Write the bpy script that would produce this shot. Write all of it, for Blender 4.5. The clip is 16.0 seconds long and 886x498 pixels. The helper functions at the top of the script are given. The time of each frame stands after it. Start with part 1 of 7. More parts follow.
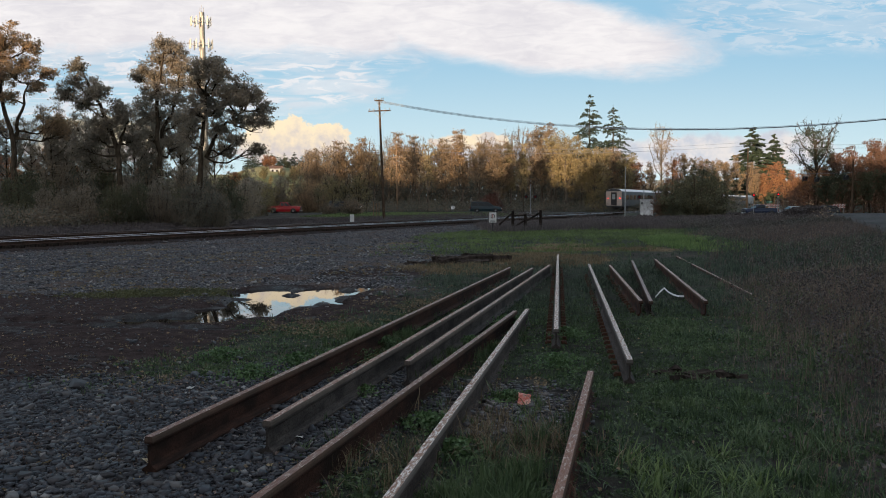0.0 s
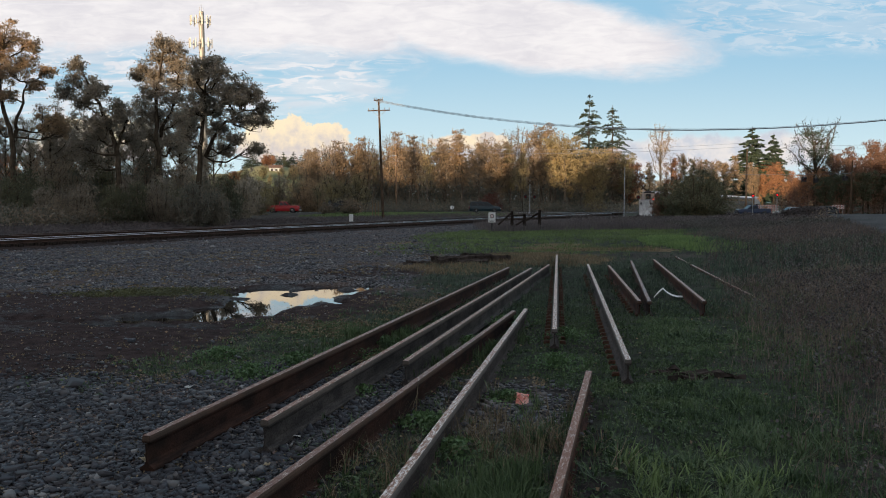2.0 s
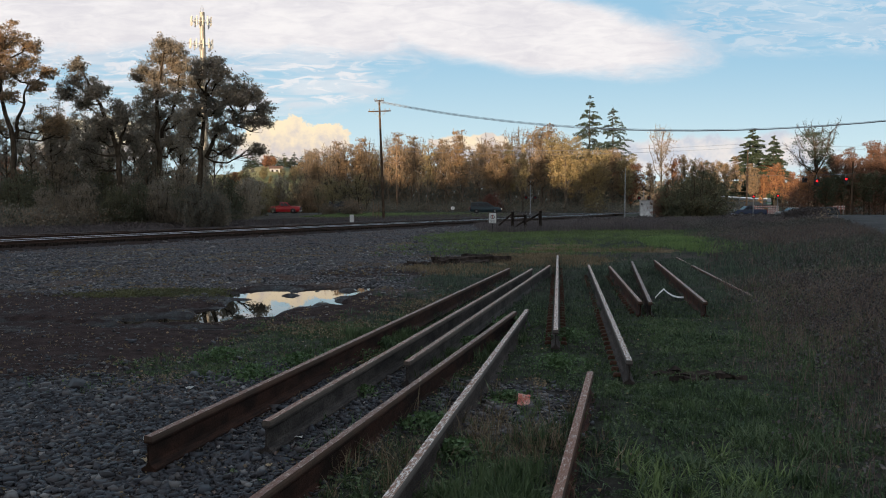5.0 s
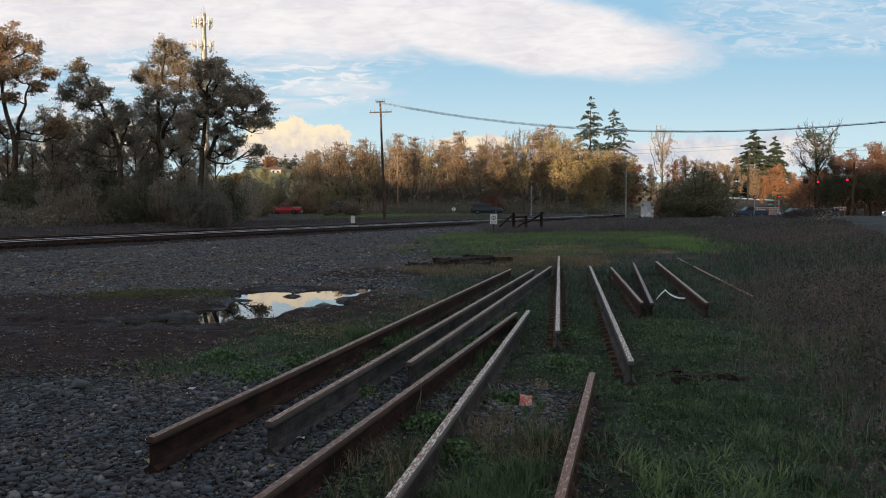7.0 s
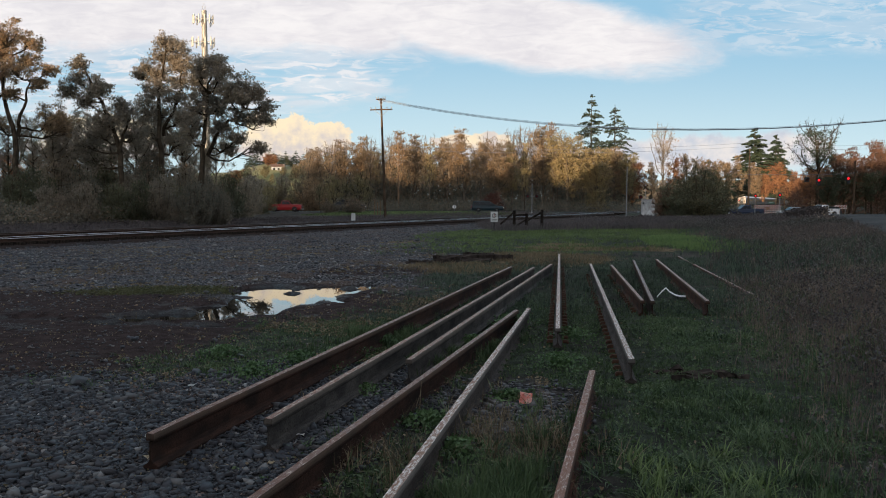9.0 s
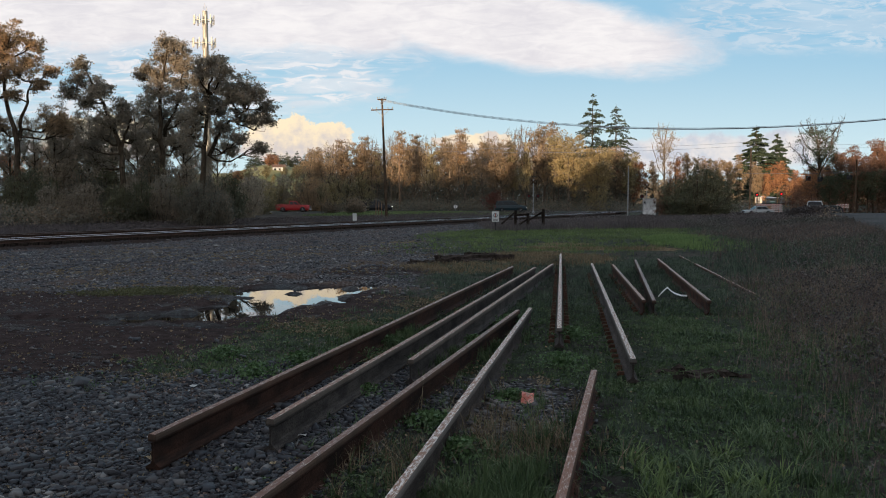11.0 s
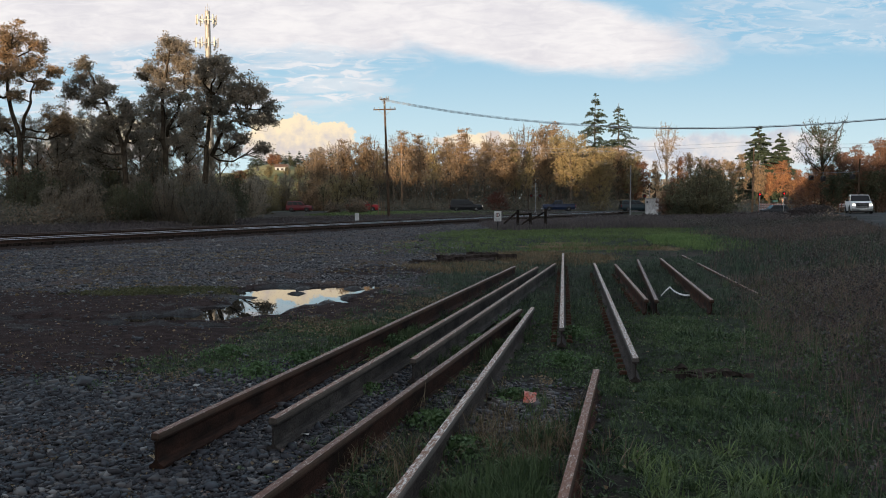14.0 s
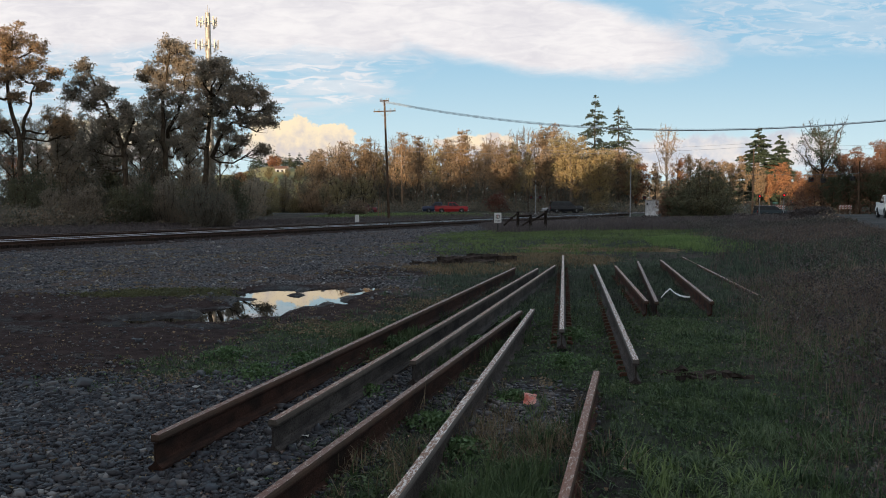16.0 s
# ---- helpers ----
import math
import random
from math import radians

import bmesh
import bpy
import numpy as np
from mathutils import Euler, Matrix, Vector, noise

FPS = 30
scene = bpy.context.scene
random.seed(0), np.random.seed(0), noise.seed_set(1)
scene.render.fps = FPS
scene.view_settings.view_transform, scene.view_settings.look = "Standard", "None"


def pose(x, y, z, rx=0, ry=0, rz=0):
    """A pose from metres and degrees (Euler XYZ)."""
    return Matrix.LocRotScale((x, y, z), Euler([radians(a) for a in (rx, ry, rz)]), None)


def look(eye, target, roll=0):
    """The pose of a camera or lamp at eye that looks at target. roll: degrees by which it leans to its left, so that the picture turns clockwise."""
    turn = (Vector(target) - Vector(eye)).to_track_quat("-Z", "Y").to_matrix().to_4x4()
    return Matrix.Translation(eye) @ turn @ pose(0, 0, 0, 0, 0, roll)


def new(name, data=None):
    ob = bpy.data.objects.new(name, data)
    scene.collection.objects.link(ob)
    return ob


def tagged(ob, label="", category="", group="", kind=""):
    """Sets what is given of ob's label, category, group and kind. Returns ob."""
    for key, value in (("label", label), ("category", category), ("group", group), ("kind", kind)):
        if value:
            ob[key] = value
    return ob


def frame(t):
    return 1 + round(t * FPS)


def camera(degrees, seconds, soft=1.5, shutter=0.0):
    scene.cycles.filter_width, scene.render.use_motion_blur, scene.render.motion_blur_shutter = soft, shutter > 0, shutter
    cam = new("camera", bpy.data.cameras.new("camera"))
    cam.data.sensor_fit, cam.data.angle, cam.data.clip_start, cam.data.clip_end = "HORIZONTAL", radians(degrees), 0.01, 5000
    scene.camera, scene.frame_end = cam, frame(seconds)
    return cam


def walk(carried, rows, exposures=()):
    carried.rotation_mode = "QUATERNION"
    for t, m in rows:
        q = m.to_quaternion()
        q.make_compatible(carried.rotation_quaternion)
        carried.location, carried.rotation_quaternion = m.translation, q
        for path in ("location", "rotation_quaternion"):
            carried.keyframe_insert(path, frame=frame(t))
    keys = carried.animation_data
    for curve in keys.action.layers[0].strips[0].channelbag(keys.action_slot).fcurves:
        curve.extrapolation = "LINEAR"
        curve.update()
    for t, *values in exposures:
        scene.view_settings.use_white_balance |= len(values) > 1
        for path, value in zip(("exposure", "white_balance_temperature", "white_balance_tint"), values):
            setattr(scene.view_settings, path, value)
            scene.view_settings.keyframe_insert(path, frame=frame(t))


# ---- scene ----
cam = camera(62.0, 16.0, soft=1.0)
PATH = [
    (0, 0.0111, 0.0010, 1.5820, 86.420, 0.157, -0.050),
    (0.5, 0.0139, 0.0058, 1.5838, 86.425, 0.136, -0.058),
    (1, 0.0163, 0.0074, 1.5824, 86.481, 0.087, -0.104),
    (1.5, 0.0177, 0.0049, 1.5826, 86.424, 0.083, -0.103),
    (2, 0.0161, 0.0024, 1.5803, 86.405, 0.013, -0.109),
    (2.5, 0.0098, 0.0035, 1.5818, 86.411, -0.011, -0.177),
    (3, 0.0066, 0.0068, 1.5805, 86.386, -0.049, -0.174),
    (3.5, 0.0113, 0.0065, 1.5805, 86.384, -0.036, -0.132),
    (4, 0.0104, 0.0044, 1.5809, 86.404, 0.022, -0.111),
    (6.5, 0.0062, -0.0012, 1.5808, 86.526, -0.028, 0.001),
    (7, 0.0000, 0.0000, 1.5800, 86.535, -0.000, 0.000),
    (7.5, -0.0066, 0.0000, 1.5800, 86.535, -0.004, -0.010),
    (8, 0.0010, 0.0000, 1.5773, 86.528, 0.081, -0.013),
    (8.5, 0.0004, 0.0020, 1.5785, 86.415, 0.007, 0.001),
    (9, 0.0019, 0.0074, 1.5759, 86.354, -0.120, 0.048),
    (11.5, 0.0028, 0.0020, 1.5791, 86.346, 0.080, 0.145),
    (12, 0.0058, -0.0034, 1.5795, 86.405, 0.118, 0.134),
    (12.5, 0.0059, 0.0016, 1.5773, 86.458, 0.170, 0.160),
    (13, 0.0052, 0.0047, 1.5770, 86.395, 0.120, 0.212),
    (13.5, 0.0018, 0.0049, 1.5781, 86.338, 0.006, 0.316),
    (14, 0.0020, -0.0004, 1.5769, 86.324, 0.069, 0.325),
    (14.5, 0.0067, -0.0020, 1.5806, 86.356, 0.051, 0.389),
    (15, 0.0041, 0.0017, 1.5790, 86.393, 0.016, 0.444),
    (15.5, 0.0008, 0.0001, 1.5783, 86.400, -0.011, 0.428),
    (16, 0.0023, 0.0046, 1.5739, 86.458, 0.065, 0.328),
]
walk(cam, [(t, pose(x, y, z, rx, ry, rz)) for t, x, y, z, rx, ry, rz in PATH])

# ---- world, sun, exposure ----
SUN_UP, SUN_TURN = radians(3.5), radians(-28.0)   # low sun behind the camera, to its left
world = bpy.data.worlds.new("evening_sky")
scene.world = world
world.use_nodes = True
wn = world.node_tree
wn.nodes.clear()
w_out = wn.nodes.new("ShaderNodeOutputWorld")
w_bg = wn.nodes.new("ShaderNodeBackground")
w_sky = wn.nodes.new("ShaderNodeTexSky")
w_sky.sky_type = "NISHITA"
w_sky.sun_disc = False
w_sky.sun_elevation = SUN_UP
w_sky.sun_rotation = math.pi - SUN_TURN
w_sky.air_density = 1.0
w_sky.dust_density = 0.6
w_sky.ozone_density = 1.5
w_bg.inputs["Strength"].default_value = 0.155
w_mix = wn.nodes.new("ShaderNodeMix")        # thin evening cloud over the clear sky
w_mix.data_type = "RGBA"
w_mix.inputs[0].default_value = 0.5
w_mix.inputs[7].default_value = (4.25, 4.32, 4.8, 1)
wn.links.new(w_sky.outputs[0], w_mix.inputs[6])
wn.links.new(w_mix.outputs[2], w_bg.inputs[0])
wn.links.new(w_bg.outputs[0], w_out.inputs[0])

sun = new("sun", bpy.data.lights.new("sun", "SUN"))
sun.data.energy = 4.9
sun.data.angle = radians(0.6)
sun.data.color = (1.0, 0.76, 0.52)
sun.matrix_world = look((0, 0, 60), (math.sin(SUN_TURN) * -50, 50 * math.cos(SUN_TURN), 60 - 50 * math.tan(SUN_UP)))
scene.view_settings.exposure = 0.6


# ---- materials ----
class Nodes:
    """Short hand for building a node material."""

    def __init__(self, name):
        self.mat = bpy.data.materials.new(name)
        self.mat.use_nodes = True
        self.tree = self.mat.node_tree
        self.tree.nodes.clear()
        self.out = self.tree.nodes.new("ShaderNodeOutputMaterial")

    def add(self, kind, **settings):
        n = self.tree.nodes.new("ShaderNode" + kind)
        for key, value in settings.items():
            if key == "ty":
                n.operation = value
            elif key == "blend":
                n.blend_type = value
        return n

    def put(self, socket, value):
        if hasattr(value, "is_linked"):
            self.tree.links.new(value, socket)
        else:
            if isinstance(value, tuple) and len(value) == 3 and socket.type == "RGBA":
                value = (*value, 1)
            socket.default_value = value

    def coords(self, which="Object"):
        return self.add("TexCoord").outputs[which]

    def world_place(self):
        return self.add("NewGeometry").outputs["Position"]

    def noise(self, scale, vector, detail=4, rough=0.55, stretch=None, distort=0.0):
        if stretch:
            m = self.add("Mapping")
            self.put(m.inputs[0], vector)
            m.inputs[3].default_value = stretch
            vector = m.outputs[0]
        n = self.add("TexNoise")
        self.put(n.inputs["Vector"], vector)
        n.inputs["Scale"].default_value = scale
        n.inputs["Detail"].default_value = detail
        n.inputs["Roughness"].default_value = rough
        n.inputs["Distortion"].default_value = distort
        return n.outputs[0]

    def ramp(self, value, lo, hi, a=0.0, b=1.0, smooth=True):
        n = self.add("MapRange")
        n.interpolation_type = "SMOOTHSTEP" if smooth else "LINEAR"
        self.put(n.inputs[0], value)
        for i, v in ((1, lo), (2, hi), (3, a), (4, b)):
            n.inputs[i].default_value = v
        return n.outputs[0]

    def math(self, ty, a, b=0.0):
        n = self.add("Math", ty=ty)
        self.put(n.inputs[0], a)
        self.put(n.inputs[1], b)
        return n.outputs[0]

    def mix(self, f, a, b, blend="MIX"):
        n = self.add("Mix")
        n.data_type = "RGBA"
        n.blend_type = blend
        self.put(n.inputs[0], f)
        self.put(n.inputs[6], a)
        self.put(n.inputs[7], b)
        return n.outputs[2]

    def bump(self, height, strength=0.5, distance=0.02):
        n = self.add("Bump")
        n.inputs["Strength"].default_value = strength
        n.inputs["Distance"].default_value = distance
        self.put(n.inputs["Height"], height)
        return n.outputs[0]

    def done(self, color, rough=0.8, metal=0.0, normal=None, **more):
        b = self.add("BsdfPrincipled")
        self.put(b.inputs["Base Color"], color)
        self.put(b.inputs["Roughness"], rough)
        self.put(b.inputs["Metallic"], metal)
        if normal is not None:
            self.put(b.inputs["Normal"], normal)
        for key, value in more.items():
            self.put(b.inputs[key.replace("_", " ")], value)
        self.tree.links.new(b.outputs[0], self.out.inputs[0])
        return self.mat


def plain(name, color, rough=0.5, metal=0.0, grain=0.15, scale=20.0, relief=0.1, **more):
    """Paint, plastic or metal with faint dirt and unevenness at two scales."""
    m = Nodes(name)
    p = m.coords()
    small = m.noise(scale, p, 5)
    large = m.noise(scale * 0.08, p, 3)
    dark = tuple(c * (1 - 2 * grain) for c in color)
    c = m.mix(m.ramp(m.math("ADD", small, large), 0.7, 1.3), dark, color)
    return m.done(c, m.ramp(small, 0.3, 0.7, rough * 0.85, min(1, rough * 1.15)), metal, m.bump(small, relief, 0.01), **more)


def glow(name, color, strength):
    m = Nodes(name)
    e = m.add("Emission")
    m.put(e.inputs[0], color)
    e.inputs[1].default_value = strength
    m.tree.links.new(e.outputs[0], m.out.inputs[0])
    return m.mat


def leaf_material(name, tints, through_light=0.15, patch=0.25):
    """Leaves whose tint changes from clump to clump and from tree to tree."""
    m = Nodes(name)
    island = m.add("NewGeometry").outputs["Random Per Island"]
    tree = m.add("ObjectInfo").outputs["Random"]
    big = m.noise(patch, m.world_place(), 2)
    ramp = m.add("ValToRGB")
    ramp.color_ramp.interpolation = "LINEAR"
    els = ramp.color_ramp.elements
    while len(els) < len(tints):
        els.new(0.5)
    for i, c in enumerate(tints):
        els[i].position = i / max(1, len(tints) - 1)
        els[i].color = (*c, 1)
    f = m.math("ADD", m.math("MULTIPLY", island, 0.55), m.math("MULTIPLY", tree, 0.2))
    f = m.math("ADD", f, m.ramp(big, 0.35, 0.65, 0.0, 0.3))
    m.put(ramp.inputs[0], f)
    b = m.add("BsdfPrincipled")
    m.put(b.inputs["Base Color"], ramp.outputs[0])
    b.inputs["Roughness"].default_value = 0.65
    t = m.add("BsdfTranslucent")
    m.put(t.inputs[0], ramp.outputs[0])
    s = m.add("MixShader")
    s.inputs[0].default_value = through_light
    m.tree.links.new(b.outputs[0], s.inputs[1])
    m.tree.links.new(t.outputs[0], s.inputs[2])
    m.tree.links.new(s.outputs[0], m.out.inputs[0])
    return m.mat


def bark_material(name, a, b):
    m = Nodes(name)
    p = m.coords()
    n1 = m.noise(9, p, 6, stretch=(1, 1, 0.2))
    n2 = m.noise(0.8, p, 3)
    return m.done(m.mix(m.ramp(m.math("ADD", n1, n2), 0.75, 1.25), a, b), 0.95, 0, m.bump(n1, 0.8, 0.05), Specular_IOR_Level=0.0)


LEAF_OAK = leaf_material("oak_leaves", [(0.17, 0.16, 0.135), (0.265, 0.235, 0.187), (0.36, 0.297, 0.22), (0.44, 0.335, 0.222)], 0.5)
LEAF_BROWN = leaf_material("brown_leaves", [(0.14, 0.115, 0.08), (0.25, 0.185, 0.12), (0.35, 0.24, 0.14), (0.43, 0.275, 0.14)], 0.38)
LEAF_ORANGE = leaf_material("orange_leaves", [(0.1, 0.045, 0.03), (0.22, 0.095, 0.048), (0.36, 0.165, 0.07), (0.46, 0.24, 0.1)])
LEAF_YELLOW = leaf_material("yellow_leaves", [(0.18, 0.15, 0.085), (0.29, 0.225, 0.11), (0.38, 0.285, 0.13), (0.37, 0.25, 0.12)])
LEAF_OLIVE = leaf_material("olive_leaves", [(0.13, 0.125, 0.085), (0.22, 0.195, 0.11), (0.31, 0.25, 0.12), (0.39, 0.285, 0.125)], 0.35)
LEAF_GREEN = leaf_material("dark_green_leaves", [(0.04, 0.052, 0.032), (0.065, 0.08, 0.042), (0.095, 0.105, 0.055), (0.14, 0.125, 0.065)], 0.25)
LEAF_RUST = leaf_material("rust_brown_leaves", [(0.09, 0.055, 0.042), (0.15, 0.08, 0.052), (0.21, 0.11, 0.066), (0.26, 0.125, 0.068)], 0.25)
LEAF_BUSH = leaf_material("olive_bush_leaves", [(0.055, 0.066, 0.045), (0.092, 0.104, 0.06), (0.135, 0.13, 0.07), (0.21, 0.17, 0.085)], 0.3)
LEAF_UNDER = leaf_material("shrub_leaves", [(0.098, 0.102, 0.088), (0.148, 0.144, 0.112), (0.21, 0.175, 0.125), (0.32, 0.205, 0.125)], 0.35)
LEAF_RED = leaf_material("red_leaves", [(0.08, 0.028, 0.02), (0.13, 0.042, 0.028), (0.18, 0.06, 0.035)])
NEEDLES = leaf_material("fir_needles", [(0.018, 0.034, 0.02), (0.035, 0.055, 0.03), (0.055, 0.075, 0.04)], 0.1)
PALE_TWIG = leaf_material("pale_twigs", [(0.25, 0.19, 0.13), (0.34, 0.26, 0.17), (0.42, 0.31, 0.2)], 0.1)
BARK = bark_material("grey_brown_bark", (0.035, 0.028, 0.02), (0.11, 0.085, 0.06))
BARK_WOOD = bark_material("woodland_bark", (0.07, 0.055, 0.045), (0.24, 0.19, 0.14))
BARK_PALE = bark_material("pale_bark", (0.16, 0.12, 0.08), (0.36, 0.28, 0.19))
GRASS_GREEN = leaf_material("green_grass", [(0.021, 0.034, 0.026), (0.044, 0.066, 0.046), (0.082, 0.12, 0.074), (0.14, 0.166, 0.112)], 0.2, 1.6)
GRASS_FRESH = leaf_material("fresh_grass", [(0.02, 0.036, 0.018), (0.042, 0.074, 0.03), (0.085, 0.134, 0.05), (0.155, 0.18, 0.095)], 0.2, 1.6)
GRASS_BRIGHT = leaf_material("bright_grass", [(0.066, 0.084, 0.038), (0.108, 0.152, 0.05), (0.19, 0.26, 0.085)], 0.25, 0.25)
GRASS_DRY = leaf_material("dry_grass", [(0.08, 0.06, 0.035), (0.17, 0.125, 0.07), (0.33, 0.25, 0.15)], 0.2, 0.9)
BROWN_STALK = leaf_material("withered_stalks", [(0.042, 0.038, 0.042), (0.068, 0.058, 0.06), (0.1, 0.083, 0.08), (0.155, 0.125, 0.11)], 0.15, 0.5)
BROWN_BRUSH = leaf_material("brown_weed_brush", [(0.036, 0.032, 0.034), (0.06, 0.05, 0.049), (0.088, 0.069, 0.063), (0.13, 0.1, 0.082)], 0.1, 0.5)
DARK_BRUSH = leaf_material("dark_brush", [(0.028, 0.032, 0.026), (0.05, 0.052, 0.042), (0.075, 0.07, 0.053), (0.11, 0.088, 0.062)], 0.1, 0.5)
LUSH = leaf_material("lush_light_grass", [(0.1, 0.155, 0.055), (0.155, 0.235, 0.078), (0.23, 0.31, 0.105)], 0.3, 1.0)
WEED_RUST = leaf_material("red_brown_weed_stalks", [(0.055, 0.041, 0.038), (0.11, 0.078, 0.066), (0.19, 0.132, 0.104), (0.3, 0.225, 0.17)], 0.15, 0.9)
WEED = leaf_material("dark_weeds", [(0.034, 0.034, 0.034), (0.06, 0.055, 0.052), (0.1, 0.084, 0.076), (0.16, 0.128, 0.106)], 0.15, 0.6)


def zone_material(name):
    """Yard ground: grey crushed stone, brown mud, soil under grass; the zones come from mesh attributes."""
    m = Nodes(name)
    p = m.world_place()

    def zone(key):
        a = m.add("Attribute")
        a.attribute_name = key
        return a.outputs["Fac"]

    fine = m.noise(60, p, 6, 0.65)
    mid = m.noise(6, p, 5, 0.6)
    big = m.noise(0.5, p, 4)
    vor = m.add("TexVoronoi")
    vor.feature = "F1"
    m.put(vor.inputs["Vector"], p)
    vor.inputs["Scale"].default_value = 22
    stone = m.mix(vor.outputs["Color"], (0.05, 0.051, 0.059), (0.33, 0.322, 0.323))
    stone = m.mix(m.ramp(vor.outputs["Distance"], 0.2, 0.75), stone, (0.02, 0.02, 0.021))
    stone = m.mix(m.ramp(m.noise(0.7, p, 6, 0.65), 0.45, 0.62, 0, 0.75), stone, m.mix(fine, (0.042, 0.03, 0.024), (0.165, 0.115, 0.09)))
    mud = m.mix(m.ramp(m.math("ADD", mid, fine), 0.75, 1.25), (0.025, 0.0185, 0.0175), (0.072, 0.052, 0.048))
    soil = m.mix(m.ramp(m.math("ADD", mid, big), 0.75, 1.25), (0.03, 0.028, 0.027), (0.09, 0.079, 0.068))
    green = m.mix(m.ramp(m.math("ADD", mid, fine), 0.7, 1.3), (0.027, 0.032, 0.025), (0.072, 0.084, 0.06))
    dry = m.mix(m.ramp(m.math("ADD", mid, fine), 0.7, 1.3), (0.08, 0.06, 0.036), (0.22, 0.165, 0.1))
    edge = m.math("MULTIPLY", m.math("SUBTRACT", m.math("ADD", mid, m.noise(1.6, p, 4)), 1.0), 1.1)

    def worn(key):
        return m.ramp(m.math("ADD", zone(key), edge), 0.35, 0.65)

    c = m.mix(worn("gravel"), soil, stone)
    c = m.mix(worn("green"), c, green)
    c = m.mix(worn("dry"), c, dry)
    c = m.mix(worn("mud"), c, mud)
    wet = worn("wet")
    c = m.mix(wet, c, m.mix(0.55, c, (0.01, 0.009, 0.008)))
    rough = m.mix(wet, (0.93, 0.93, 0.93), m.mix(m.ramp(mid, 0.4, 0.65), (0.5, 0.5, 0.5), (0.9, 0.9, 0.9)))
    rough_v = m.add("RGBToBW")
    m.put(rough_v.inputs[0], rough)
    lump = m.math("ADD", m.math("MULTIPLY", vor.outputs["Distance"], m.math("MULTIPLY", worn("gravel"), -0.6)), m.math("ADD", fine, mid))
    return m.done(c, rough_v.outputs[0], 0, m.bump(lump, 0.9, 0.03), Specular_IOR_Level=m.ramp(wet, 0.0, 1.0, 0.02, 0.25))


def ballast_material(name):
    m = Nodes(name)
    p = m.world_place()
    vor = m.add("TexVoronoi")
    m.put(vor.inputs["Vector"], p)
    vor.inputs["Scale"].default_value = 16
    big = m.noise(0.8, p, 4)
    c = m.mix(vor.outputs["Color"], (0.012, 0.011, 0.012), (0.075, 0.066, 0.064))
    c = m.mix(m.ramp(big, 0.4, 0.65, 0.0, 0.7), c, (0.04, 0.027, 0.021))
    return m.done(c, 0.95, 0, m.bump(vor.outputs["Distance"], 0.8, 0.03), Specular_IOR_Level=0.0)


def asphalt_material(name, tone=0.055):
    m = Nodes(name)
    p = m.world_place()
    fine, big = m.noise(80, p, 5), m.noise(0.35, p, 4)
    c = m.mix(m.ramp(m.math("ADD", fine, big), 0.75, 1.25), (tone * 0.7,) * 3, (tone * 1.6, tone * 1.58, tone * 1.5))
    return m.done(c, 0.92, 0, m.bump(fine, 0.4, 0.01), Specular_IOR_Level=0.03)


def rail_material(name, side_a, side_b, top_a, top_b, split=0.166, flat_from=0.72, metal=0.15, rough=(0.78, 0.95), scale_at=(0.83, 1.0)):
    """Rust on the web and foot, darkened for the shade there, with a worn paler scale on the running surface."""
    m = Nodes(name)
    p = m.coords()
    fine = m.noise(90, p, 6, 0.7)
    streak = m.noise(7, p, 4, stretch=(6, 0.7, 1.5))
    big = m.noise(0.9, p, 3)
    side = m.mix(m.ramp(m.math("ADD", streak, big), 0.8, 1.2), side_a, side_b)
    side = m.mix(m.ramp(fine, 0.45, 0.7), side, (0.018, 0.011, 0.008))
    patchy = m.noise(34, p, 6, 0.75, (1.9, 0.42, 1))
    top = m.mix(m.ramp(m.math("ADD", m.math("MULTIPLY", patchy, 1.2), m.math("MULTIPLY", fine, 0.4)), *scale_at), top_a, top_b)
    sep = m.add("SeparateXYZ")
    m.put(sep.inputs[0], p)
    face = m.add("SeparateXYZ")
    m.put(face.inputs[0], m.add("NewGeometry").outputs["Normal"])
    high = m.ramp(m.math("ADD", sep.outputs[2], m.math("MULTIPLY", m.math("SUBTRACT", fine, 0.5), 0.02)), split, split + 0.012)
    # only upward faces turn pale; shade on the head's sides is in the colour
    flat = m.ramp(face.outputs[2], flat_from, flat_from + 0.25)
    edge = m.math("MULTIPLY", high, m.math("SUBTRACT", 1.0, flat))
    side = m.mix(m.math("MULTIPLY", edge, 0.12), side, top_b)
    up = m.math("MULTIPLY", high, flat)
    c = m.mix(up, side, top)
    polish = m.math("MULTIPLY", up, m.ramp(patchy, 0.42, 0.6, 0.26, 0.56))
    return m.done(c, m.math("SUBTRACT", m.ramp(fine, 0.3, 0.7, *rough), polish), m.math("MULTIPLY", up, metal), m.bump(m.math("ADD", fine, streak), 0.5, 0.004), Specular_IOR_Level=m.ramp(up, 0.0, 1.0, 0.15, 0.5))


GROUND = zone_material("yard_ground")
BALLAST = ballast_material("dark_ballast")
ASPHALT = asphalt_material("old_asphalt", 0.06)
RAIL_RUST = rail_material("rusty_rail", (0.02, 0.012, 0.009), (0.062, 0.029, 0.019), (0.135, 0.052, 0.028), (0.44, 0.33, 0.25), scale_at=(0.86, 0.98))
RAIL_DULL = rail_material("grey_sided_rail", (0.04, 0.036, 0.033), (0.09, 0.079, 0.07), (0.17, 0.066, 0.034), (0.52, 0.42, 0.33), scale_at=(0.84, 0.97))
RAIL_RED = rail_material("red_brown_rail", (0.022, 0.01, 0.007), (0.085, 0.033, 0.018), (0.19, 0.072, 0.034), (0.5, 0.38, 0.29), scale_at=(0.85, 0.97))
